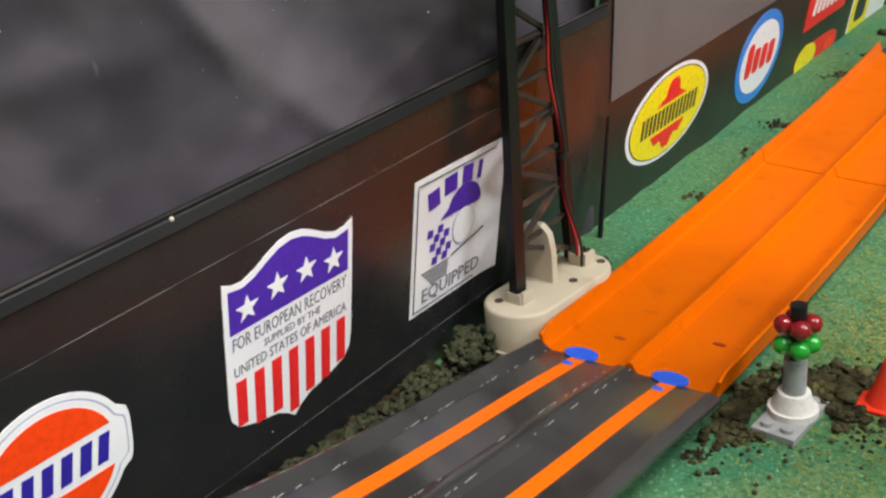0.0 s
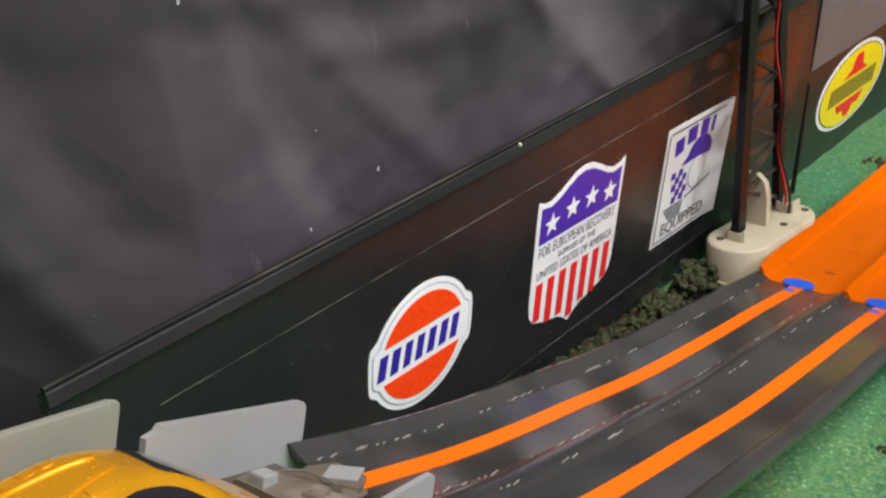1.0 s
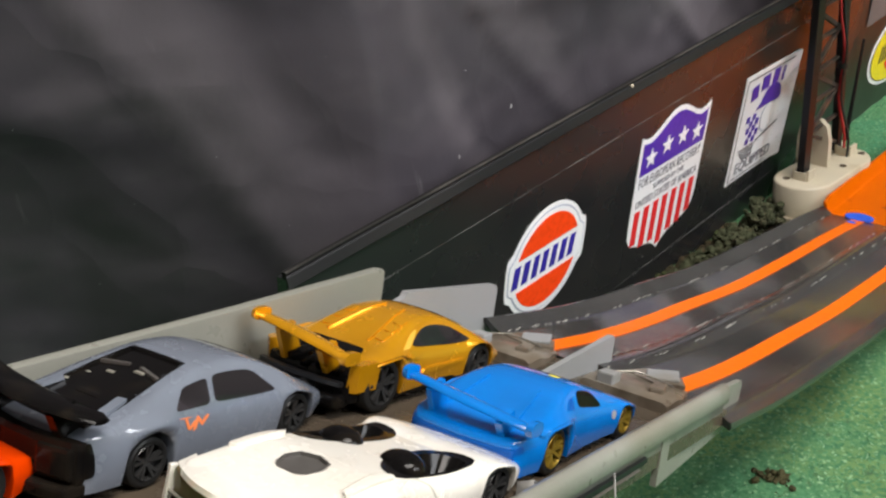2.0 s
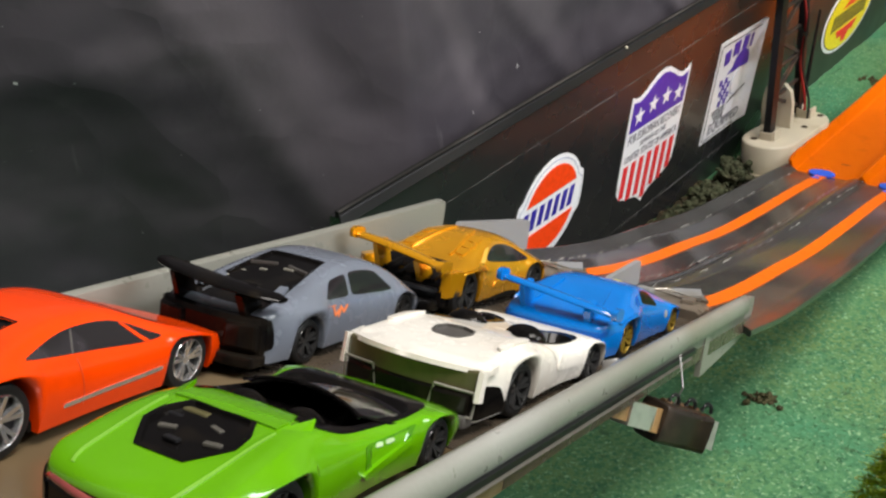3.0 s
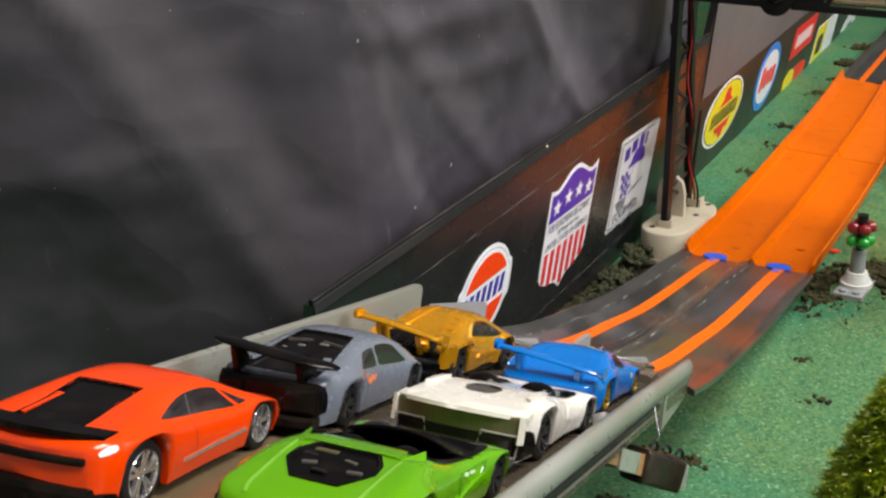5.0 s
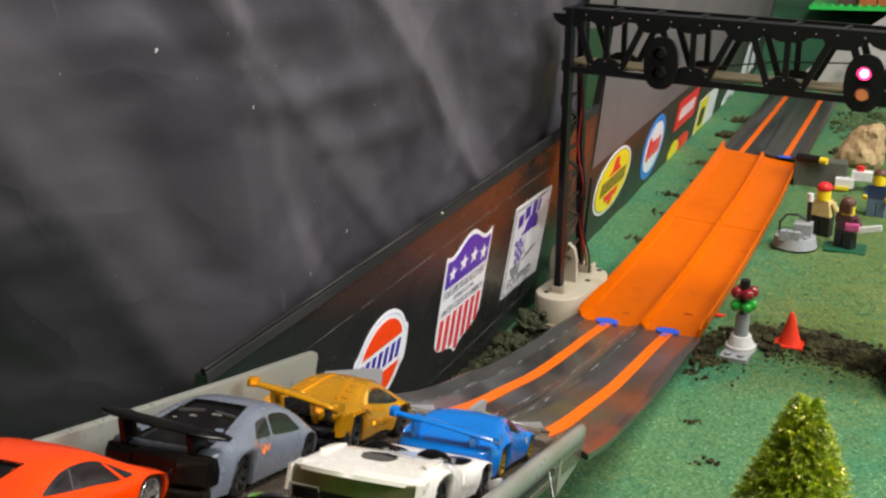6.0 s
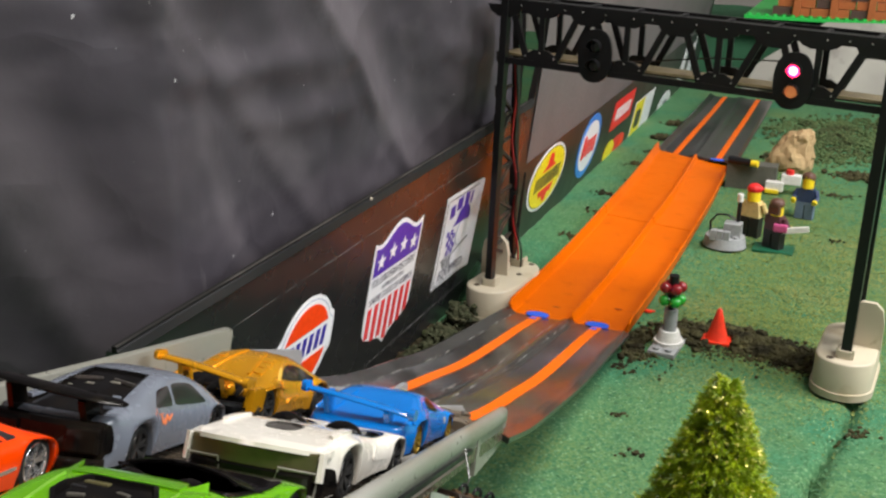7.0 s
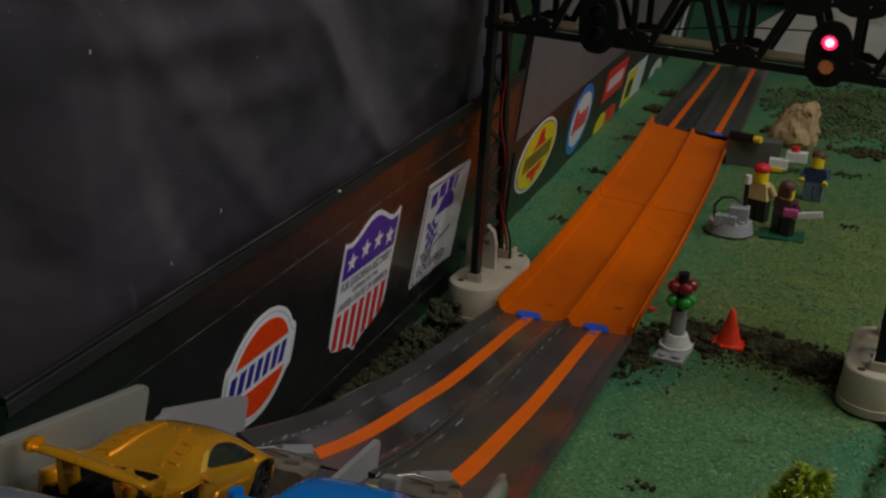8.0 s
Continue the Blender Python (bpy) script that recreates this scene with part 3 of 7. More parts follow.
def release_motor():
    """A small motor block on a bracket under the rail."""
    ob = thing("release_motor", 0, 0, 0, "black release motor with metal bracket below the rail", "motor", m=ramp_pose(-325))
    a, b = Vector(MOTOR_FROM), Vector(MOTOR_TO)
    ahead = (b - a).normalized()

    def span(f0, f1, w, d, name, mat, label=""):
        part(name, bar(bmesh.new(), a + (b - a) * f0, a + (b - a) * f1, w, d, (0, 0.3, 1)), mat, ob, label)

    span(-0.15, 0.12, 4.5, 4, "mount", TAN_TAPE, "brown taped mount")
    span(0.10, 0.34, 6, 5.6, "bracket", STEEL, "bent steel bracket")
    span(0.32, 0.42, 6, 5.8, "spacer", TAN_TAPE)
    across, up = ahead.cross(Vector((0, 0, 1))).normalized(), Vector((0, 0, 1))
    up = across.cross(ahead)
    rings = [[a + (b - a) * f + across * u * k + up * v * k for u, v in oval(9, 9.4, 24, 7)] for f, k in ((0.40, 0.94), (0.41, 1), (0.9, 1), (0.91, 0.94))]
    part("casing", sweep(bmesh.new(), rings), MOTOR_BROWN, ob, "dark brown bent metal casing", smooth=40)
    for f in (0.48, 0.66, 0.84):
        notch = [a + (b - a) * (f + 0.05 * math.cos(q)) + up * (5.3 + 2.0 * math.sin(q)) + across * 2.5 for q in np.linspace(0, math.pi, 9)]
        part("tab", wire(bmesh.new(), notch, 0.5), BLACK_PLASTIC, ob, "black curled tab on the casing", smooth=60)
    span(0.88, 1.0, 6.6, 7, "terminal", STEEL, "pale metal terminal")
    for f in (0.5, 0.66, 0.8):
        p = a + (b - a) * f + Vector((0, 2, 4))
        part("coil", rod(bmesh.new(), p - ahead * 1.2, p + ahead * 1.2, 1.1), COPPER, ob, "copper winding")
    p = a + (b - a) * 0.62 + Vector((0, 0, 5))
    part("lead", wire(bmesh.new(), [p, p + Vector((1, 1, 4)), p + Vector((-2, 4, 11))], 0.22), RUSTY_STEEL, ob, "thin stiff lead")
    part("bracket_arm", bar(bmesh.new(), a, a + Vector((-4, 6, 9)), 4, 2), STEEL, ob)
    return ob


RUSTY_STEEL = material("grey_wire", (0.2, 0.19, 0.18), 0.4, metal=0.5)
MOTOR_BROWN = material("dark_brown_casing", (0.014, 0.01, 0.008), 0.3, tones=[((0.035, 0.025, 0.018), 160, 0.5, 0.7)])
TAN_TAPE = material("brown_tape", (0.25, 0.15, 0.06), 0.5)
STEEL = material("dull_steel", (0.55, 0.54, 0.52), 0.35, metal=0.8)
COPPER = material("copper_wire", (0.12, 0.07, 0.035), 0.4, metal=0.6)
release_motor()


# ---- the signal bridge ----
def base_slab(bm, x0, x1, y0, y1, z0, z1, grow=0.0):
    r, mid = (x1 - x0) / 2, (x0 + x1) / 2
    out = []
    for k in range(13):
        a = math.pi + math.pi * k / 12
        out.append((mid + (r + grow) * math.cos(a), y0 + r + (r + grow) * math.sin(a)))
    for k in range(13):
        a = math.pi * k / 12
        out.append((mid + (r + grow) * math.cos(a), y1 - r + (r + grow) * math.sin(a)))
    slab(bm, out, z0, z1)
    return bm


BRIDGE = pose(12.6 * MM, 14 * MM, 0, 0, 0, -4.4)
SPAN, FOOT, DEEP, TOP = 240.5, 50.0, 31.0, 206.0


def signal_bridge():
    ob = thing("signal_bridge", 0, 0, 0, "black lattice signal bridge spanning the track", "signal bridge", m=BRIDGE)
    for x in (0, SPAN):
        lean = 4.5 if x == 0 else 1.0
        for y, top in ((0, 0), (FOOT, DEEP)):
            inward = -5.5 if x == 0 and y else 0.0
            part("post", bar(bmesh.new(), (x + inward, y, 14), (x + inward + lean, top, TOP), (7 if x == 0 else 9.5) if y == 0 else 5, 4.5 if x == 0 else 6.0, (1, 0, 0)), BLACK_PLASTIC, ob)
        bm = bmesh.new()
        zs = np.linspace(20, 168, 9)
        for k, (z0, z1) in enumerate(zip(zs, zs[1:])):
            d0, d1 = (FOOT - 2 + (DEEP - FOOT) * (z - 14) / (TOP - 14) for z in (z0, z1))
            far_x = x - 5.0 if x == 0 else x
            bar(bm, (x, 2, z0 if k % 2 else z1), (far_x, d1 if k % 2 else d0, z1 if k % 2 else z0), 2.4, 2.2, (1, 0, 0))
            bar(bm, (x, 2, z1), (far_x, d1, z1), 1.8, 2, (1, 0, 0))
            # a pale weathered plate at each knot of the bracing
            bar(bm, (x - 0.4, 3, z1 - 3.4), (x - 0.4, 3, z1 + 3.4), 5.5, 2.8, (1, 0, 0))
        part("lattice", bm, RUSTY_BLACK, ob, "dark weathered lattice bracing")
    for y in (0, DEEP):
        part("top_chord", bar(bmesh.new(), (1.5, y, TOP - 3), (SPAN + 24, y, TOP - 3), 6.5, 3, (0, 1, 0)), BLACK_PLASTIC, ob)
        part("bottom_chord", bar(bmesh.new(), (0, y, 166.4), (SPAN + 24, y, 166.4), 4, 3, (0, 1, 0)), BLACK_PLASTIC, ob)
        step = 57.0
        for k in range(5):
            x0 = 4 + k * step
            lo = x0 + 0.46 * step
            for p, q, w in (((x0 + 5, TOP - 6), (lo - 10, 169), 4), ((lo + 10, 169), (x0 + step - 6, TOP - 6), 4), ((lo, 169), (lo, TOP - 6), 3.6)):
                if q[0] < SPAN + 24:
                    part("brace", bar(bmesh.new(), (p[0], y, p[1]), (q[0], y, q[1]), w, 2.2, (0, 1, 0)), BLACK_PLASTIC, ob)
            for cx, cz, s in ((lo, 171, 1), (x0, TOP - 7, -1), (lo, TOP - 7, -0.6)):
                plate = slab(bmesh.new(), [(cx - 12.5, cz - 3 * s), (cx + 12.5, cz - 3 * s), (cx + 10, cz + 1.5 * s), (cx + 5, cz + 4.6 * s), (cx - 5, cz + 4.6 * s), (cx - 10, cz + 1.5 * s)], -1.3, 1.3)
                bmesh.ops.transform(plate, matrix=Matrix(((1, 0, 0, 0), (0, 0, -1, y), (0, 1, 0, 0), (0, 0, 0, 1))), verts=plate.verts)
                part("gusset_plate", plate, BLACK_PLASTIC, ob)
        if y == 0:
            bm = bmesh.new()
            for k in range(5):
                for dx, z in ((-10, 171), (0, 174), (10, 171), (16, TOP - 3.4), (-14, TOP - 3.4), (28, TOP - 3.4), (4, TOP - 4)):
                    ball(bm, (4 + k * 57 + 26 + dx, -2.2, z), 0.55, 1, 1)
            tagged(part("rivets", bm, STEEL, ob, "tiny bright rivets"), kind="stuff")
    part("walkway", box(bmesh.new(), (SPAN / 2 + 12, DEEP / 2 + 1, 170), (SPAN + 22, DEEP - 9, 1.6)), TAN, ob, "tan walkway between the trusses")
    bm = bmesh.new()
    for x in np.linspace(0, SPAN + 20, 10):
        bar(bm, (x, 0, TOP - 1), (x, DEEP, TOP - 1), 3, 1.6, (0, 0, 1))
    box(bm, (SPAN / 2 + 10, DEEP / 2, TOP - 1.8), (SPAN + 26, DEEP * 0.6, 1), 0)
    part("roof_grid", bm, BLACK_PLASTIC, ob)
    # the truss sags towards the mast on the grass
    for child in ob.children:
        for v in child.data.vertices:
            if v.co.z > 150 * MM:
                v.co.z += (5.5 * MM - 0.0388 * v.co.x) * min(1, (v.co.z / MM - 150) / 14)
    return ob


RUSTY_BLACK = material("weathered_black_metal", (0.035, 0.03, 0.025), 0.55, tones=[((0.11, 0.06, 0.035), 60, 0.5, 0.7)])
signal_bridge()


def mast_base(x, y, label, hand=1, deck=24, y0=-17):
    ob = thing("mast_base", x, y, -12, label, "mast base", "mast bases")
    bm = base_slab(bmesh.new(), -17.5, 17.5, y0, 62, 0, 4.5, 1.2)
    part("skirt", bm, CREAM, ob, smooth=40)
    rings = []
    for grow, z in ((0, 4.2), (0, deck - 1.4), (-0.5, deck - 0.4), (-1.4, deck)):
        bm = base_slab(bmesh.new(), -17.5, 17.5, y0, 62, 0, 1, grow)
        bm.verts.ensure_lookup_table()
        rings.append([(v.co.x, v.co.y, z) for v in bm.verts if v.co.z < 0.5])
        bm.free()
    part("deck", sweep(bmesh.new(), rings), CREAM, ob, smooth=50)
    for dy in (0, 50):
        bm = bmesh.new()
        for sx in (-1, 1):
            box(bm, (sx * 4.4, dy, deck + 3), (1.7, 8.4, 6.6), 0.4)
        box(bm, (0, dy - 4.2, deck + 2.4), (8, 1.6, 5.6), 0.3)
        part("socket", bm, CREAM, ob)
    bm = slab(bmesh.new(), [(-10.5, 0), (10.5, 0), (10.2, 18), (8.5, 26), (4, 30), (-4, 30), (-8.5, 26), (-10.2, 18)], -2.0, 2.0)
    bmesh.ops.transform(bm, matrix=Matrix(((1, 0, 0, -7.6 * hand), (0, 0, 1, 24), (0, 1, 0, deck - 1), (0, 0, 0, 1))), verts=bm.verts)
    part("fin", bm, CREAM, ob, "upright cream fin", smooth=40)
    for px, py in ((9, 30), (8, 55), (-8, -6)):
        part("screw_hole", rod(bmesh.new(), (px, py, deck - 0.5), (px, py, deck + 0.3), 2.2), DARK_HOLE, ob, "dark screw recess")
    return ob


DARK_HOLE = material("dark_recess", (0.05, 0.035, 0.02), 0.8)
mast_base(13, 15, "cream plastic mast base beside the leaning board").rotation_euler = (0, 0, radians(-4.4))
mast_base(252, -6, "cream plastic mast base standing on the grass", -1, 24, -13).rotation_euler = (0, 0, radians(-4.4))


def signal_head(x, lit):
    ob = thing("traffic_light", 0, 0, 0, "black oval signal head with a glowing red lamp" if lit else "black oval signal head with both lamps off", "traffic light", "traffic lights on the bridge", m=BRIDGE @ pose(x * MM, -4.5 * MM, (182.3 - 0.036 * x) * MM, 90, 0, 0))
    part("plate", slab(bmesh.new(), oval(22, 33, 36, 2.4), -1.4, 1.4), BLACK_PLASTIC, ob, smooth=40)
    for v, mat, label in ((6, LAMP_RED if lit else DARK_LENS, "glowing red lens" if lit else "dark lens"), (-6, LAMP_AMBER if lit else DARK_LENS, "dull amber lens" if lit else "dark lens")):
        bm = bmesh.new()
        rings = []
        for z, r in ((1, 4.6), (6.5, 4.6), (6.5, 4.0), (1.6, 4.0)):
            rings.append([(r * math.cos(a), v + r * math.sin(a), z if (z < 3 or math.sin(a) > -0.3) else 2.6) for a in (2 * math.pi * k / 20 for k in range(20))])
        hood = part("hood", sweep(bm, rings, caps=False), BLACK_PLASTIC, ob, smooth=40)
        part("lens", ball(bmesh.new(), (0, v, 1.6), 3.9, 0.35), mat, hood, label, smooth=60)
        if lit and v > 0:
            part("filament", ball(bmesh.new(), (0, v, 2.6), 2.3, 0.5), LAMP_CORE, hood, "white-hot lamp core", smooth=60)
    return ob


LAMP_RED = material("red_lamp", (0.9, 0.05, 0.15), 0.3, emit=((1.0, 0.02, 0.1), 7.0))
LAMP_CORE = material("white_hot_lamp", (0.9, 0.5, 0.6), 0.3, emit=((1.0, 0.42, 0.52), 9.0))
LAMP_AMBER = material("amber_lens", (0.75, 0.25, 0.08), 0.3, emit=((1.0, 0.3, 0.1), 0.35))
DARK_LENS = material("dark_lens", (0.02, 0.02, 0.02), 0.15)
signal_head(68.6, False)
signal_head(189.4, True)


def cables():
    ob = thing("signal_cable", 0, 0, 0, "red and black wires running down the mast", "cable")
    top = [(14, 44, 168), (15, 46, 140), (12, 50, 110), (16, 52, 80), (13, 57, 50), (17, 60, 26), (17, 61, 12)]
    part("red_lead", wire(bmesh.new(), [(p[1], p[0], p[2]) for p in smooth_line([(y, x, z) for x, y, z in top], 40)], 0.9), RED_WIRE, ob, "red insulated wire", smooth=60)
    part("black_lead", wire(bmesh.new(), [(p[1] + 2.2 + 0.8 * math.sin(p[2] / 14), p[0] - 1, p[2]) for p in smooth_line([(y, x, z) for x, y, z in top], 40)], 0.8), BLACK_WIRE, ob, smooth=60)
    part("cable_tie", rod(bmesh.new(), (15, 53.6, 70), (15, 53.4, 73), 3.0), BLACK_WIRE, ob)
    part("cross_lead", wire(bmesh.new(), [(18, 14, 170), (60, 22, 172), (110, 26, 176), (150, 20, 182), (196, 14, 184)], 0.5), RUSTY_BLACK, ob)
    return ob


cables()
part_stick = thing("antenna_stick", 0, 0, 0, "thin black plastic rod leaning on the panel", "rod")
part("rod", rod(bmesh.new(), (-4, 132, 66), (-9, 128, -6), 0.9, 1.6), BLACK_PLASTIC, part_stick)


# ---- stickers ----
def lettering(word, size, width):
    """The word as a mesh, size tall, squeezed to a width, centred on the origin."""
    curve = bpy.data.curves.new("lettering", "FONT")
    curve.body, curve.size, curve.extrude, curve.resolution_u = word, size * 1.38, 0.05, 2
    curve.align_x, curve.align_y = "CENTER", "CENTER"
    ob = new("lettering", curve)
    bpy.context.view_layer.update()
    me = bpy.data.meshes.new_from_object(ob.evaluated_get(bpy.context.evaluated_depsgraph_get()))
    bpy.data.objects.remove(ob)
    bpy.data.curves.remove(curve)
    bm = bmesh.new()
    bm.from_mesh(me)
    bpy.data.meshes.remove(me)
    xs = [v.co.x for v in bm.verts]
    mid, wide = (max(xs) + min(xs)) / 2, max(xs) - min(xs)
    for v in bm.verts:
        v.co.x = (v.co.x - mid) * width / wide
    return bm


def moved(bm, x, y, z=0.0, turn=0.0):
    bmesh.ops.rotate(bm, cent=(0, 0, 0), matrix=Matrix.Rotation(radians(turn), 3, "Z"), verts=bm.verts)
    bmesh.ops.translate(bm, vec=(x, y, z), verts=bm.verts)
    return bm


def flat(outline, z, thick=0.18):
    return slab(bmesh.new(), outline, z - thick, z)


def rect(x, y, w, h):
    return [(x - w / 2, y - h / 2), (x + w / 2, y - h / 2), (x + w / 2, y + h / 2), (x - w / 2, y + h / 2)]


def star(x, y, r):
    return [(x + (r if k % 2 == 0 else r * 0.42) * math.sin(k * math.pi / 5), y + (r if k % 2 == 0 else r * 0.42) * math.cos(k * math.pi / 5)) for k in range(10)]


def sticker(name, y, z, far, label, tilt=0.0):
    return thing(name, 0, 0, 0, label, "sticker", "stickers on the board", m=board_pose(y, z, far) @ pose(0, 0, 0, 0, 0, tilt))


def eared_disc(r, w, h, n=64):
    """A disc with a band's ends standing out on both sides."""
    out = []
    for k in range(n):
        a = 2 * math.pi * k / n
        x, y = r * math.cos(a), r * math.sin(a)
        if abs(y) < h / 2:
            x = math.copysign(max(abs(x), w / 2 - 1.2 * (abs(y) / (h / 2)) ** 4), x)
        out.append((x, y))
    return out


def oil_disc_sticker():
    ob = sticker("round_sticker", -213.5, 50.5, False, "round white sticker with orange disc and dark blue marks")
    part("backing", flat(eared_disc(28.4, 59.6, 22), 0.3, 0.3), WHITE, ob)
    ring = eared_disc(26.4, 56.4, 19)
    part("outline", flat(ring, 0.45), PALE_LINE, ob, "thin grey-blue outline")
    part("inner", flat(eared_disc(25.7, 55.2, 18), 0.6), WHITE, ob)
    for s in (1, -1):
        arc = [(23.4 * math.cos(a), s * 23.4 * math.sin(a)) for a in np.linspace(math.asin(0.36), math.pi - math.asin(0.36), 24)]
        part("segment", flat(arc, 0.8), ORANGE_RED, ob, "orange-red segment")
    # plain slanting strokes in place of the name
    for x, w, h, dy in ((-22.6, 4.4, 11, 0), (-15.6, 4.4, 11, 0), (-8.6, 4.0, 11, 0), (-1.8, 4.0, 11, 0), (5.0, 4.0, 11, 0), (12.0, 4.2, 11, 0), (18.6, 4.0, 11, 0)):
        lean = 0.16 * h / 2
        part("mark", moved(flat([(-w / 2 - lean, -h / 2), (w / 2 - lean, -h / 2), (w / 2 + lean, h / 2), (-w / 2 + lean, h / 2)], 0.8), x, dy), NAVY, ob)
    return ob


PALE_LINE = material("pale_blue_line", (0.35, 0.38, 0.5), 0.35)
PENCIL = material("grey_ink", (0.12, 0.12, 0.16), 0.5)
oil_disc_sticker()


def recovery_shield():
    ob = sticker("shield_sticker", -109, 50, False, "white shield sticker with blue starred top and red stripes")
    half = [(0, 43), (6, 42), (12, 39.2), (18, 35.8), (24, 33.6), (29, 34), (33.4, 36), (33.6, 30), (33.4, -16), (32.4, -23), (29, -27.4), (20, -30.6), (9, -33), (4, -36), (0, -39.5)]
    shape = half + [(-x, y) for x, y in half[-2:0:-1]]
    part("backing", flat(shape, 0.3, 0.3), WHITE, ob)
    top = [(0, 40.2), (6, 39.2), (12, 36.4), (18, 33), (24, 31), (31, 32), (31, 14), (0, 14)]
    top = [(x, y) for x, y in top[:-1]] + [(-x, y) for x, y in top[-2:0:-1]]
    part("blue_field", flat(top, 0.5), PURPLE, ob, "deep blue field")
    for x, y in ((-22.5, 22), (-7.5, 24.5), (7.5, 24.5), (22.5, 22)):
        part("star", flat(star(x, y, 5.6), 0.7), WHITE, ob)
    for word, y, size, width in (("FOR EUROPEAN RECOVERY", 9.2, 5.6, 60), ("SUPPLIED BY THE", 3.2, 3.2, 30), ("UNITED STATES OF AMERICA", -2.6, 4.6, 60)):
        part("lettering", moved(lettering(word, size, width), 0, y, 0.45), PENCIL, ob, "dark grey lettering")
    for k in range(7):
        x = -27 + k * 9
        low = -36.5 if k == 3 else -30.6 - 1.4 * (1 - abs(k - 3) / 3) + (3.4 if k in (0, 6) else 0)
        part("stripe", flat([(x - 2.5, low), (x + 2.5, low), (x + 2.5, -7), (x - 2.5, -7)], 0.5), RED, ob)
    return ob


recovery_shield()


def square_sticker():
    ob = sticker("square_sticker", -3, 52.3, False, "white square sticker with purple cap and chequered flag")
    rings = []
    for x in np.linspace(-33.2, 33.2, 18):
        rise = 0.3 + 1.3 * max(0, (x - 18) / 15.5) ** 2
        rings.append([(x, -33.8, 0), (x, -33.8, rise), (x, -12, rise), (x, 12, rise), (x, 33.8, rise), (x, 33.8, 0)])
    bm = sweep(bmesh.new(), rings)
    part("sheet", bm, WHITE, ob, "white vinyl sheet curling at one side", smooth=40)
    for x, y, w, h in ((-2, 31, 58, 0.5), (-31, -1, 0.5, 62), (-8, -31.5, 46, 0.5)):
        part("border_line", flat(rect(x, y, w, h), 0.75), INK, ob)
    for x, y, w, t in ((-19.5, 21.5, 8, 8), (-7.5, 24.6, 9, 3), (5, 25.4, 7.5, -3), (14.5, 24.4, 3, -8)):
        part("mark", moved(flat(rect(0, 0, w, 8.6), 0.75), x, y, 0, t), PURPLE, ob)
    cap = [(-14, 9)] + [(4 + 12.5 * math.cos(a), 10 + 11 * math.sin(a)) for a in np.linspace(math.pi * 0.92, 0, 14)] + [(15, 8.5), (0, 9)]
    part("cap_shape", flat(cap, 0.75), PURPLE, ob, "purple cap shape")
    part("pale_disc", moved(flat(oval(17, 19, 24), 0.7), 4, 0), PALE_LINE, ob)
    part("pale_disc", moved(flat(oval(16, 18, 24), 0.8), 4, 0.2), WHITE, ob)
    for i in range(5):
        for j in range(4):
            if (i + j) % 2 == 0:
                part("check", moved(flat(rect(0, 0, 3.7, 3.7), 0.75), -21 + 3.7 * j + 1.0 * i, 5 - 3.7 * i, 0, -8), PURPLE, ob)
    for k in range(6):
        part("rule_line", flat(rect(-16 + 0.6 * k, -13.4 - 1.5 * k, 20 - 1.6 * k, 0.5), 0.75), INK, ob)
    part("rule_line", moved(flat(rect(0, 0, 26, 0.7), 0.75), 8, -10, 0, 12), INK, ob)
    part("lettering", moved(lettering("EQUIPPED", 7.2, 44), -3, -25.6, 0.7), PENCIL, ob, "dark lettering")
    return ob


square_sticker()


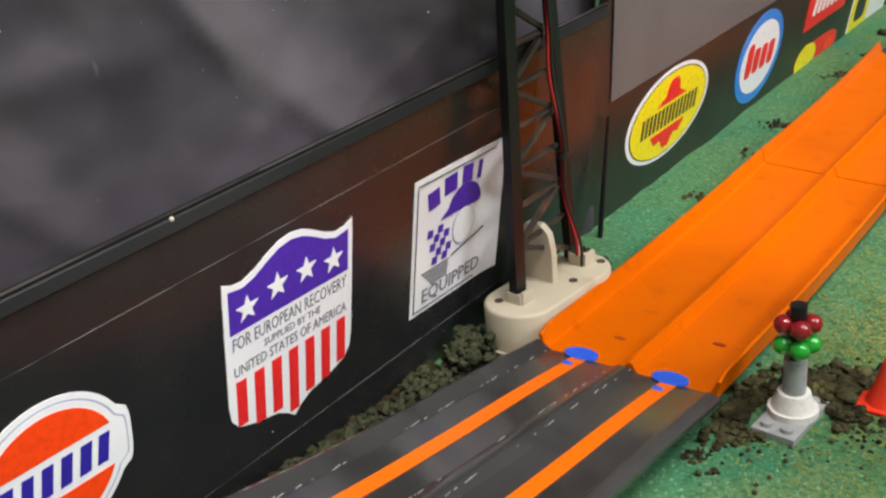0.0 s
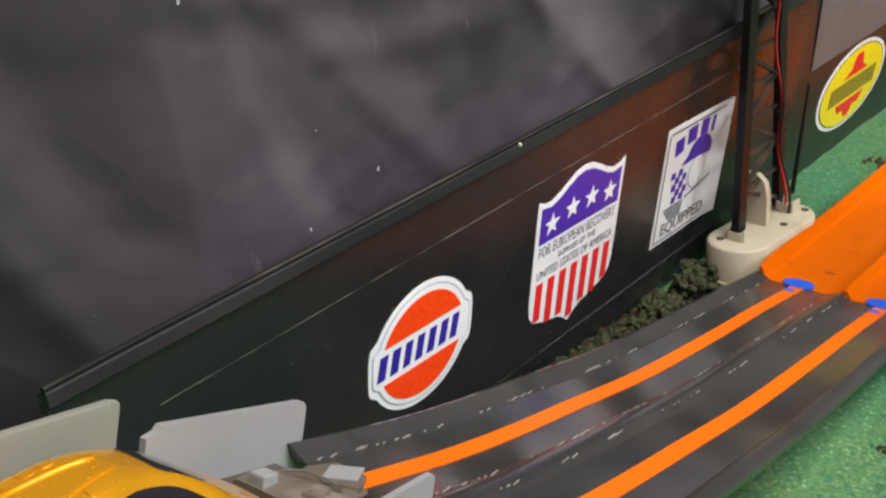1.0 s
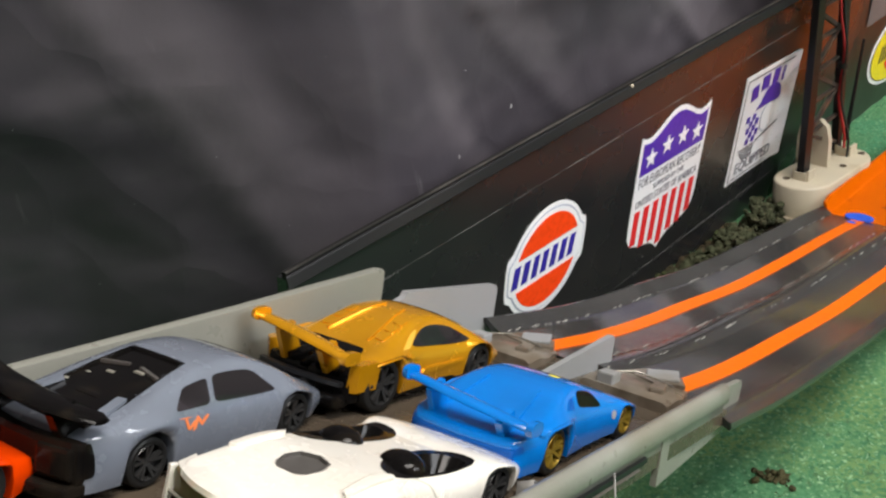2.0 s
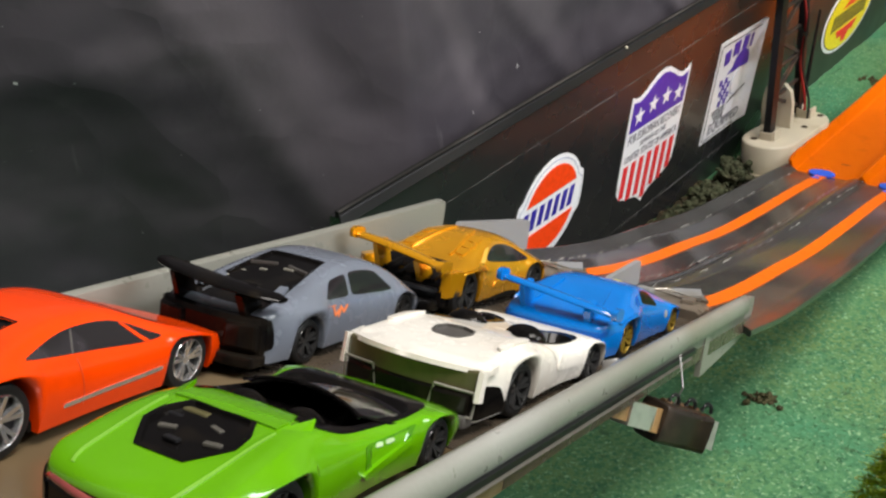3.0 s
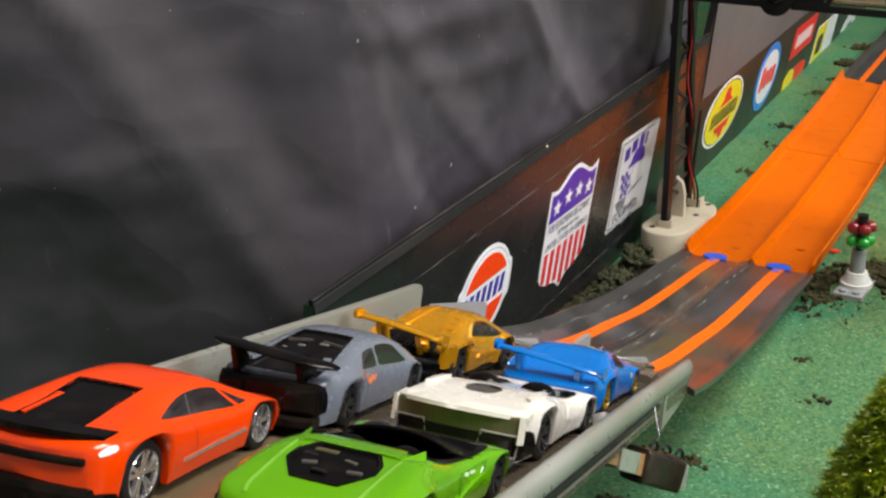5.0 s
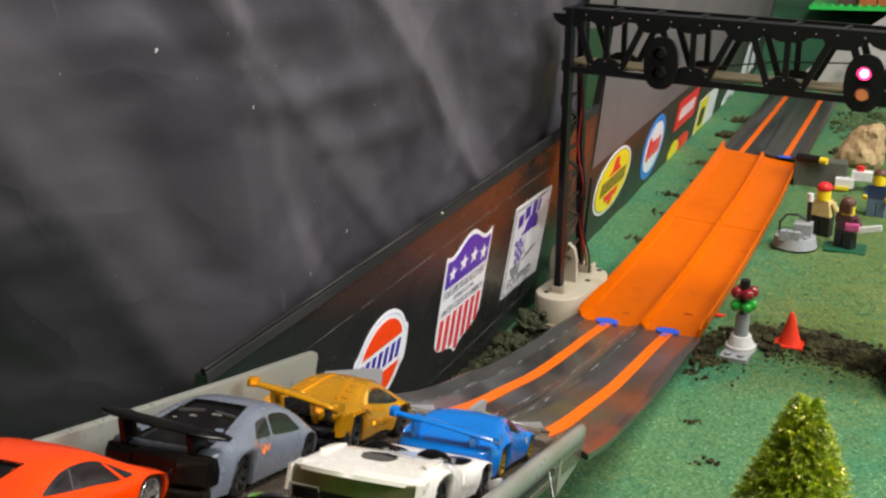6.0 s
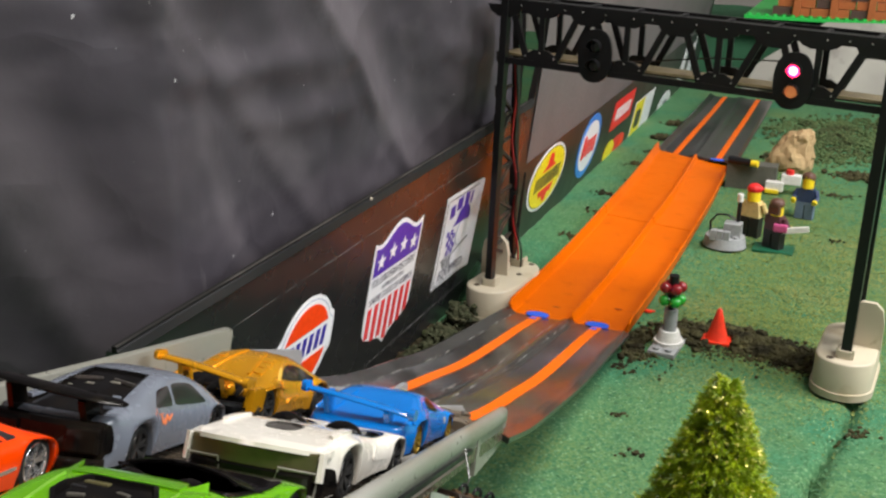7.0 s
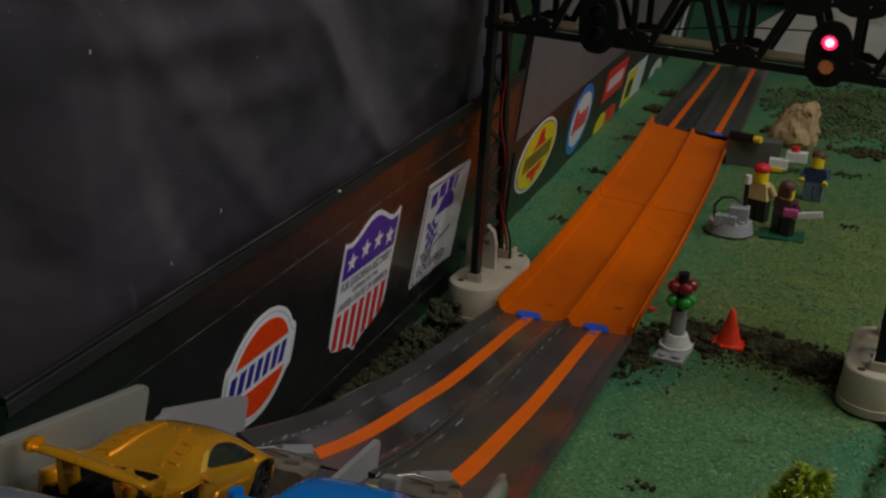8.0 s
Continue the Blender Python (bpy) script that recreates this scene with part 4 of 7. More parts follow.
def far_stickers():
    ob = sticker("oval_sticker", 227, 40.5, True, "yellow oval sticker with red bell shapes and black bar")
    part("backing", flat(oval(122, 60), 0.3, 0.3), WHITE, ob)
    part("ring_line", flat(oval(114, 55.4), 0.5), INK, ob)
    part("field", flat(oval(111.5, 54), 0.7), YELLOW, ob)
    part("bell", flat([(-22, 8), (22, 8), (10, 13), (9, 18), (5, 22.5), (-5, 22.5), (-9, 18), (-10, 13)], 0.9), RED, ob, "red bell shape")
    part("bell", flat([(-26, -10), (26, -10), (18, -17), (10, -16), (4, -23), (-4, -23), (-10, -16), (-18, -17)], 0.9), RED, ob, "red bell shape")
    for k in range(15):
        part("mark", flat(rect(-39 + 5.6 * k, -1, 3.2, 13), 0.9), INK, ob)
    ob = sticker("oval_sticker", 391, 36, True, "white oval sticker with blue rim and red marks")
    part("rim", flat(oval(95, 69), 0.4, 0.4), SKY_BLUE, ob)
    part("field", flat(oval(79, 54), 0.6), WHITE, ob)
    for x, h in ((-23, 26), (-8, 19), (7.5, 19), (23, 19)):
        part("mark", moved(flat(oval(13, h, 20, 4), 0.8), x, -1 + (h - 19) / 3), RED, ob)
    ob = sticker("banner_sticker", 556, 47, True, "red oblong sticker with white slanting mark")
    part("field", flat(rect(0, 0, 118, 35), 0.4, 0.4), RED, ob)
    for k in range(7):
        part("mark", moved(flat(rect(0, 0, 7.5, 15), 0.6), -38 + 12.5 * k, 0, 0, -14), WHITE, ob)
    ob = sticker("badge_sticker", 553, 1, True, "red and yellow badge sticker close to the grass")
    part("field", flat(oval(118, 25, 30, 3), 0.4, 0.4), RED, ob)
    part("disc", moved(flat(oval(56, 27, 30), 0.6), -32, 1), YELLOW, ob)
    part("mark", moved(flat(oval(28, 10, 20, 4), 0.8), 34, 1), ORANGE_RED, ob)
    ob = sticker("panel_sticker", 718, 14, True, "yellow and white oblong sticker with dark mark")
    part("field", flat(rect(0, 0, 138, 52), 0.4, 0.4), WHITE, ob)
    part("half", flat(rect(-36, 0, 62, 50), 0.6), YELLOW, ob)
    part("mark", moved(flat(oval(36, 24, 20, 4), 0.8), -36, 0), INK, ob)
    ob = sticker("panel_sticker", 922, -6, True, "white oval sticker with small dark mark")
    part("field", flat(oval(112, 40), 0.4, 0.4), WHITE, ob)
    part("mark", moved(flat(oval(40, 12, 20, 4), 0.6), 4, 0), PENCIL, ob)
    for y, h in ((1040, 34), (1130, 34)):
        ob = sticker("pennant_sticker", y, 42, True, "white pointed sticker on the black panel")
        part("field", flat([(-34, -h), (34, -h), (14, h), (0, h * 0.4), (-10, h * 0.8)], 0.4, 0.4), WHITE, ob)


far_stickers()


# ---- toy cars ----
def paint(name, base, rough=0.25, metal=0.0, coat=0.8, flake=None):
    return material(name, base, rough, metal=metal, coat=coat, tones=[(flake or tuple(0.86 * c for c in base), 500 if flake else 60, 0.5, 0.7)], bump=0.015, bump_scale=700)


CAR_ORANGE = paint("orange_paint", (0.72, 0.046, 0.0), 0.22, coat=0.4)
CAR_GREEN = paint("green_paint", (0.09, 0.285, 0.0), 0.22)
CAR_GREEN_DEEP = paint("deep_green_paint", (0.05, 0.19, 0.002), 0.25)
CAR_GREEN_HIGHLIGHT = paint("highlight_green_paint", (0.17, 0.38, 0.04), 0.3)
CAR_WHITE = material("white_paint", (0.71, 0.68, 0.62), 0.26, coat=0.7, tones=[((0.63, 0.59, 0.52), 60, 0.45, 0.7), ((0.5, 0.4, 0.26), 45, 0.7, 0.82)], bump=0.02, bump_scale=500)
CAR_GREY = paint("grey_paint", (0.14, 0.158, 0.195), 0.26, coat=1.0)
CAR_GOLD = paint("gold_paint", (0.72, 0.33, 0.006), 0.25, metal=0.55, coat=0.6)
HIGHLIGHT_GOLD = paint("highlight_gold_paint", (0.9, 0.58, 0.08), 0.2, metal=0.4, coat=1.0)
CAR_BLUE = paint("blue_paint", (0.0, 0.14, 0.5), 0.2, coat=0.7)
PANEL_GAP_ORANGE = material("orange_panel_gap", (0.5, 0.03, 0.0), 0.5)
PANEL_GAP_WHITE = material("white_panel_gap", (0.42, 0.39, 0.34), 0.5)
GLASS = material("tinted_plastic", (0.014, 0.012, 0.014), 0.1, coat=0.3, spec=0.5, tones=[((0.035, 0.03, 0.035), 120, 0.5, 0.7)])
CAR_BLACK = material("car_black", (0.004, 0.0036, 0.0036), 0.14, spec=0.12, tones=[((0.01, 0.008, 0.006), 150, 0.5, 0.7)], bump=0.06, bump_scale=260)
BRICK_GREYISH = material("worn_grey_plastic", (0.2, 0.19, 0.16), 0.4)
BRICK_SMOKE = material("smoke_grey_plastic", (0.07, 0.065, 0.06), 0.35)
TYRE = material("black_tyre", (0.009, 0.009, 0.009), 0.5, spec=0.3)
CHROME = material("chrome", (0.95, 0.95, 0.95), 0.17, metal=0.92)
RIM_YELLOW = material("gold_rim", (0.33, 0.22, 0.03), 0.3, metal=0.6)
RIM_BLACK = material("black_rim", (0.02, 0.02, 0.02), 0.25)
TAIL_RED = material("tail_lamp_red", (0.2, 0.045, 0.04), 0.2, coat=0.6)
PRINT_PALE = material("pale_green_print", (0.4, 0.55, 0.3), 0.4)
PALE_HIGHLIGHT = material("pale_highlight", (0.8, 0.78, 0.76), 0.12, coat=0.8)
TAN_PLATE_REFLECTION = material("tan_plate_and_olive_reflection", (0.08, 0.072, 0.03), 0.35)
DECK_BLUE = material("deep_blue_plastic", (0.0, 0.07, 0.32), 0.4, spec=0.25)
SCRIBBLE = material("orange_print", (0.7, 0.18, 0.05), 0.4)


class Shell:
    """A car's skin: at(s, u) with s from 0 (tail) to 1 (nose) and u from 0 (sill) over 1 (shoulder), 2 (roof rail) and 3 (middle) to 6 (other sill)."""

    def __init__(self, wheelbase, tail, nose, half, roof, shoulder, rail, plan, sill=2.4, wheel=(6.1, 5.7), flare=0.045, blunt=3.0):
        self.y0, self.length = -wheelbase / 2 - tail, wheelbase + tail + nose
        self.half, self.sill, self.wheel, self.base = half, sill, wheel, wheelbase
        self.roof, self.shoulder, self.rail, self.plan = roof, shoulder, rail, plan
        self.flare, self.blunt, self.known = flare, blunt, {}

    def table(self, rows, s):
        xs, ys = zip(*rows)
        return float(sum(k * np.interp(min(1, max(0, s + d)), xs, ys) for d, k in ((-0.06, 1), (-0.035, 2), (0, 3), (0.035, 2), (0.06, 1))) / 9)

    def ring(self, s):
        """Control points of the section at s, from the sill to the middle."""
        key = round(s, 5)
        if key in self.known:
            return self.known[key]
        y = self.y0 + s * self.length
        w = self.half * self.table(self.plan, s)
        zs, zr, wr = self.table(self.shoulder, s), self.table(self.roof, s), self.table(self.rail, s)
        swell = sum(math.exp(-(((y - wy) / (1.15 * r)) ** 2)) for wy, r in ((-self.base / 2, self.wheel[0]), (self.base / 2, self.wheel[1])))
        w *= 1 - self.flare * (1 - min(1, swell))
        # rounded ends
        near = min(s, 1 - s) * self.length
        if near < self.blunt:
            q = 1 - math.sqrt(max(0.0, 1 - (1 - near / self.blunt) ** 2))
            w, wr, zs, zr = w - self.blunt * 0.8 * q, wr - self.blunt * 0.8 * q, zs - self.blunt * 0.5 * q, zr - self.blunt * 0.55 * q
        zr = max(zr, zs + 0.3)
        zb = self.sill + max(0, (s - 0.93) / 0.07) * 1.5
        for wy, r in ((-self.base / 2, self.wheel[0]), (self.base / 2, self.wheel[1])):
            d = abs(y - wy)
            if d < r + 0.8:
                zb = max(zb, min(zs - 1.0, r + math.sqrt((r + 0.8) ** 2 - d * d)))
        wr = min(wr, w * 0.93)
        h, zrail = zs - zb, zs + (zr - zs) * 0.88
        side = w * 0.96
        pts = [(0.93 * w, zb), (1.0 * w, zb + 0.4 * h), (1.005 * w, zb + 0.74 * h), (side, zs), (side + (wr - side) * 0.42, zs + (zrail - zs) * 0.48), (side + (wr - side) * 0.8, zs + (zrail - zs) * 0.86), (wr * 0.96, zrail + (zr - zrail) * 0.35), (wr * 0.55, zr), (0, zr)]
        pts = [(2 * pts[0][0] - pts[1][0], 2 * pts[0][1] - pts[1][1])] + pts + [(-pts[7][0], pts[7][1])]
        self.known[key] = (y, pts)
        return self.known[key]

    def at(self, s, u):
        if u > 3:
            p = self.at(s, 6 - u)
            return Vector((-p.x, p.y, p.z))
        y, pts = self.ring(min(1, max(0, s)))
        u = max(0, u)
        t = 3 * u if u <= 2 else 6 + 2 * (u - 2)
        i = min(7, int(t))
        f = t - i
        b = ((1 - f) ** 3 / 6, (3 * f**3 - 6 * f**2 + 4) / 6, (-3 * f**3 + 3 * f**2 + 3 * f + 1) / 6, f**3 / 6)
        if i + 3 >= len(pts):
            p3 = (-pts[8][0], pts[8][1])
        else:
            p3 = pts[i + 3]
        ps = (pts[i], pts[i + 1], pts[i + 2], p3)
        return Vector((sum(k * p[0] for k, p in zip(b, ps)), y, sum(k * p[1] for k, p in zip(b, ps))))

    def spot(self, corners, p, q, power, bow):
        """The (s, u) of a place in a rounded four-cornered patch, p along and q across from -1 to 1."""
        m = max(abs(p), abs(q))
        if m > 0:
            k = ((abs(p) / m) ** power + (abs(q) / m) ** power) ** (-1 / power)
            p, q = p * k, q * k
        f, g = (p + 1) / 2, (q + 1) / 2
        (a, b, c, d) = corners
        s = (a[0] * (1 - f) + b[0] * f) * (1 - g) + (d[0] * (1 - f) + c[0] * f) * g
        u = (a[1] * (1 - f) + b[1] * f) * (1 - g) + (d[1] * (1 - f) + c[1] * f) * g
        return s + bow * 4 * g * (1 - g), u

    def edge(self, corners, scale, n=6):
        """Points round a many-cornered outline, shrunk towards its middle."""
        cs, cu = sum(c[0] for c in corners) / len(corners), sum(c[1] for c in corners) / len(corners)
        out = []
        for (s0, u0), (s1, u1) in zip(corners, corners[1:] + corners[:1]):
            for k in range(n):
                s, u = s0 + (s1 - s0) * k / n, u0 + (u1 - u0) * k / n
                out.append((cs + (s - cs) * scale, cu + (u - cu) * scale))
        return out

    def normal(self, s, u, e=0.004):
        p = self.at(s, u)
        nrm = (self.at(s + e, u) - self.at(s - e, u)).cross(self.at(s, u + e * 8) - self.at(s, u - e * 8))
        nrm = nrm.normalized() if nrm.length > 1e-9 else Vector((0, 0, 1))
        return p, (-nrm if nrm.dot(Vector((p.x, 0, p.z - 6))) < 0 else nrm)

    def poly(self, corners, lift=0.2, dip=0.0, rim=0.9, side=1):
        """A plate with sharp corners over an outline of (s, u), its inside sunk by dip."""
        rings = []
        for scale, height in ((1.05, -0.4), (1.04, lift), (rim, lift), (rim - 0.05, lift - dip), (0.5, lift - dip), (0.15, lift - dip)):
            ring = []
            for s, u in self.edge(corners, scale):
                p, nrm = self.normal(s, u)
                q = p + nrm * height
                ring.append((side * q.x, q.y, q.z))
            rings.append(ring)
        return sweep(bmesh.new(), rings)

    def body(self, holes=()):
        """The closed skin, left open over the holes (corners, power, bow)."""
        us = [0, 0.1, 0.25, 0.45, 0.65, 0.85, 1, 1.15, 1.3, 1.5, 1.7, 1.85, 2] + [2 + 0.05 * k for k in range(1, 21)]
        us = us + [6 - u for u in us[-2::-1]]
        rims = []
        for corners, power, bow in holes:
            if len(corners) > 4:
                rims.append(self.edge(corners, 0.99))
                continue
            rim = [(math.cos(a), math.sin(a)) for a in (2 * math.pi * k / 40 for k in range(40))]
            rims.append([self.spot(corners, 0.9 * c / max(abs(c), abs(e)), 0.9 * e / max(abs(c), abs(e)), power, bow) for c, e in rim])

        def inside(s, u):
            for rim in rims:
                odd = False
                for (s0, u0), (s1, u1) in zip(rim, rim[1:] + rim[:1]):
                    if (u0 > u) != (u1 > u) and s < s0 + (u - u0) / (u1 - u0) * (s1 - s0):
                        odd = not odd
                if odd:
                    return True
            return False

        ss = [0, 0.004, 0.01, 0.018, 0.028, 0.04] + list(np.linspace(0.05, 0.95, 112)) + [0.96, 0.972, 0.982, 0.99, 0.996, 1]
        bm = bmesh.new()
        rows = [[bm.verts.new(self.at(s, u)) for u in us] for s in ss]
        n = len(us)
        for i in range(len(ss) - 1):
            for j in range(n):
                k = (j + 1) % n
                if k and rims and inside((ss[i] + ss[i + 1]) / 2, (us[j] + us[k]) / 2):
                    continue
                bm.faces.new((rows[i][j], rows[i][k], rows[i + 1][k], rows[i + 1][j]))
        bm.faces.new(rows[0][::-1]), bm.faces.new(rows[-1])
        return bm

    def patch(self, corners, lift=0.15, side=1, power=4.5, bow=0.0, dip=0.0):
        """A thin rounded skin over four (s, u) corners, lifted off the body or sunk into it."""
        steps = [-1, -0.9, -0.79, -0.7, -0.6, -0.45, -0.2, 0, 0.2, 0.45, 0.6, 0.7, 0.79, 0.9, 1]
        n, bm, tv, lv = len(steps), bmesh.new(), [], []
        for p0 in steps:
            rt, rl = [], []
            for q0 in steps:
                s, u = self.spot(corners, p0, q0, power, bow)
                p, e = self.at(s, u), 0.004
                nrm = (self.at(s + e, u) - self.at(s - e, u)).cross(self.at(s, u + e * 8) - self.at(s, u - e * 8))
                nrm = nrm.normalized() if nrm.length > 1e-9 else Vector((0, 0, 1))
                if nrm.dot(Vector((p.x, 0, p.z - 6))) < 0:
                    nrm = -nrm
                m = max(abs(p0), abs(q0))
                sunk = dip * min(1, max(0, (0.79 - m) / 0.19))
                q, r = p + nrm * (lift - sunk), p - nrm * 0.5
                rt.append(bm.verts.new((side * q.x, q.y, q.z))), rl.append((side * r.x, r.y, r.z))
            tv.append(rt), lv.append(rl)
        for i in range(n - 1):
            for j in range(n - 1):
                bm.faces.new((tv[i][j], tv[i + 1][j], tv[i + 1][j + 1], tv[i][j + 1]))
        rim = [(i, 0) for i in range(n)] + [(n - 1, j) for j in range(1, n)] + [(i, n - 1) for i in range(n - 2, -1, -1)] + [(0, j) for j in range(n - 2, 0, -1)]
        low = {ij: bm.verts.new(lv[ij[0]][ij[1]]) for ij in rim}
        for a, b in zip(rim, rim[1:] + rim[:1]):
            bm.faces.new((tv[a[0]][a[1]], low[a], low[b], tv[b[0]][b[1]]))
        return bm


def across(s0, u0, s1, u1):
    """Corners of a patch that spans the car from side to side."""
    return [(s0, u0), (s1, u1), (s1, 6 - u1), (s0, 6 - u0)]


def egg(bm, c, r, level=2):
    made = bmesh.ops.create_icosphere(bm, subdivisions=level, radius=1)["verts"]
    bmesh.ops.scale(bm, vec=r, verts=made)
    bmesh.ops.translate(bm, vec=c, verts=made)
    return bm


def car_wheel(parent, x, y, r, wide, side, rim_mat, spokes):
    bm = bmesh.new()
    prof = [(-wide / 2, r * 0.6), (-wide / 2, r * 0.88), (-wide / 2 + 0.7, r), (wide / 2 - 0.9, r), (wide / 2 - 0.25, r * 0.95), (wide / 2, r * 0.86), (wide / 2 - 0.1, r * 0.74), (wide / 2 - 1.5, r * 0.68), (wide / 2 - 1.9, 0.2)]
    rings = [[(side * px, pr * math.cos(a), pr * math.sin(a)) for a in (2 * math.pi * k / 32 for k in range(32))] for px, pr in prof]
    sweep(bm, rings)
    bmesh.ops.translate(bm, vec=(x, y, r), verts=bm.verts)
    tyre = part("wheel", bm, TYRE, parent, smooth=35)
    bm = bmesh.new()
    out = side * wide / 2
    rings = [[(x + out + side * dx, y + pr * math.cos(a), r + pr * math.sin(a)) for a in (2 * math.pi * k / 32 for k in range(32))] for dx, pr in ((-1.2, r * 0.68), (-0.05, r * 0.72), (0.05, r * 0.705), (-0.4, r * 0.675), (-1.2, r * 0.67))]
    sweep(bm, rings, caps=False)
    for k in range(spokes):
        a = 2 * math.pi * (k // 2) / (spokes / 2) + 0.3 + (0.2 if k % 2 else -0.2)
        b = 2 * math.pi * (k // 2) / (spokes / 2) + 0.3 + (0.09 if k % 2 else -0.09)
        bar(bm, (x + out - side * 0.9, y + r * 0.14 * math.cos(b), r + r * 0.14 * math.sin(b)), (x + out - side * 0.35, y + r * 0.68 * math.cos(a), r + r * 0.68 * math.sin(a)), r * 0.12, 0.9, (1, 0, 0))
    rod(bm, (x + out - side * 1.4, y, r), (x + out - side * 0.5, y, r), r * 0.16)
    part("rim", bm, rim_mat, tyre, smooth=35)


def make_car(label, y, x, yaw, sh, mat, rim_mat, spokes=10, holes=(), inset=4.0):
    """y: the front axle's place along the ramp; x: across it, from the left lane's middle."""
    front, rear = floor_drop(y), floor_drop(y - sh.base)
    ob = thing("toy_car", 0, 0, 0, label, "toy car", "cars on the starting ramp", m=ramp_pose(-325) @ pose(x * MM, (y - sh.base / 2) * MM, (0.2 + (front + rear) / 2) * MM, 0, 0, yaw) @ pose(0, 0, 0, math.degrees(math.atan((front - rear) / sh.base)), 0, 0))
    part("body", sh.body(holes), mat, ob, smooth=50)
    bm = bmesh.new()
    box(bm, (0, sh.y0 + sh.length / 2, 4.0), (sh.half * 1.16, sh.length * 0.9, 4.2), 0.8)
    box(bm, (0, 0, 3.2), (sh.half * 1.66, sh.base - sh.wheel[0] - sh.wheel[1] - 1, 2.2), 0.6)
    part("chassis", bm, CAR_BLACK, ob)
    for side in (1, -1):
        for wy, r in ((-sh.base / 2, sh.wheel[0]), (sh.base / 2, sh.wheel[1])):
            car_wheel(ob, side * (sh.half - inset), wy, r, 4.8, side, rim_mat, spokes)
    return ob


def bow_ends(ob, sh, tail=2.2, nose=3.0):
    """Bends the tail and nose of all the car's parts outwards in the middle."""
    for child in ob.children_recursive:
        me = child.data
        if len(me.vertices) < 260 and child.name.split(".")[0] not in ("wheel", "rim", "wing"):
            # enough edges across the car to follow the bend
            bm = bmesh.new()
            bm.from_mesh(me)
            for x in range(-12, 13, 3):
                bmesh.ops.bisect_plane(bm, geom=bm.verts[:] + bm.edges[:] + bm.faces[:], plane_co=(x * MM, 0, 0), plane_no=(1, 0, 0))
            bm.to_mesh(me)
            bm.free()
        for v in me.vertices:
            x, y = v.co.x / MM, v.co.y / MM
            round_off = 1 - min(1, abs(x) / sh.half) ** 2
            back = min(1.2, max(0, (-y - sh.base / 2 - 2) / 10))
            front = min(1.2, max(0, (y - sh.base / 2 - 2) / 10))
            v.co.y += (front * nose - back * tail) * round_off * MM


def windows(ob, sh, quads, mat=None, power=4.5, bow=0.0):
    for q in quads:
        for side in (1, -1):
            part("side_window", sh.patch(q, 0.1, side, power, bow), mat or GLASS, ob, "dark side window", smooth=40)


def tail_plate(sh, z0, z1, half, y, round_off=0.8, thick=2.0):
    return box(bmesh.new(), (0, y, (z0 + z1) / 2), (2 * half, thick, z1 - z0), round_off)


def wing(ob, half, y, z, chord, mat, strut_x, strut_z, ends=0.0, thick=1.5, sweep_back=0.0, strut_mat=None, tilt=0.0):
    prof = [(chord / 2 * math.cos(a), thick / 2 * math.sin(a) * (1.2 if math.sin(a) > 0 else 0.8)) for a in (2 * math.pi * k / 14 for k in range(14))]
    rings = []
    for k in range(17):
        f = k / 8 - 1
        x, end = half * f, (1 - max(0, abs(f) - 0.9) * 4)
        rings.append([(x, y + dy * (1 - 0.2 * abs(f)) * end - sweep_back * f * f, z + dz * end - 0.6 * f * f - tilt * f) for dy, dz in prof])
    blade = part("wing", sweep(bmesh.new(), rings), mat, ob, smooth=50)
    for s in (-1, 1):
        part("strut", bar(bmesh.new(), (s * strut_x, y + 2.5, strut_z), (s * strut_x, y, z - tilt * s * strut_x / half), 4.5, 1.5, (1, 0, 0)), strut_mat or mat, blade)
        if ends:
            bm = slab(bmesh.new(), [(a * chord * 0.62, b * ends) for a, b in oval(2, 2, 20, 3)], -0.7, 0.7)
            bmesh.ops.transform(bm, matrix=Matrix(((0, 0, 1, s * half), (1, 0, 0, y - sweep_back), (0, 1, 0, z - tilt * s), (0, 0, 0, 1))), verts=bm.verts)
            part("end_plate", bm, mat, blade, smooth=40)


FLAT_PLAN = [(0, 0.95), (0.1, 1), (0.3, 1.01), (0.5, 0.98), (0.8, 1), (0.9, 0.96), (0.96, 0.86), (1, 0.7)]

# orange coupe
sh = Shell(43.5, 12, 14, 16.3, [(0, 14.2), (0.1, 15.0), (0.2, 16.5), (0.34, 18.7), (0.44, 19.2), (0.55, 18.6), (0.743, 12.9), (0.9, 9.8), (1, 6.4)], [(0, 13.2), (0.12, 14.0), (0.22, 13.8), (0.36, 12.4), (0.6, 11.3), (0.77, 12), (0.88, 10), (1, 5.6)], [(0, 13.6), (0.18, 12.2), (0.38, 10.2), (0.55, 10), (0.73, 12.6), (1, 12)], FLAT_PLAN, wheel=(6.1, 5.7), blunt=3.6)
HATCH = [(0.07, 2.5), (0.18, 2.5), (0.312, 2.4), (0.312, 3.6), (0.18, 3.5), (0.07, 3.5)]
car = make_car("glossy orange toy coupe with chrome spoked wheels", -188.6, -2.6, 8.5, sh, CAR_ORANGE, CHROME, 10, [(HATCH, 9, 0)])
windows(car, sh, [[(0.2, 1.2), (0.722, 1.03), (0.59, 1.62), (0.36, 1.62)]], power=3.6)
for s in (-1, 1):
    part("pillar", sh.patch([(0.378, 1.14), (0.384, 1.14), (0.408, 1.58), (0.402, 1.58)], 0.18, s, 9), BRICK_SMOKE, car, "dark thin window bar")
    part("pillar", sh.patch([(0.621, 1.08), (0.642, 1.08), (0.576, 1.56), (0.562, 1.56)], 0.2, s, 9), CAR_ORANGE, car, "orange window pillar")
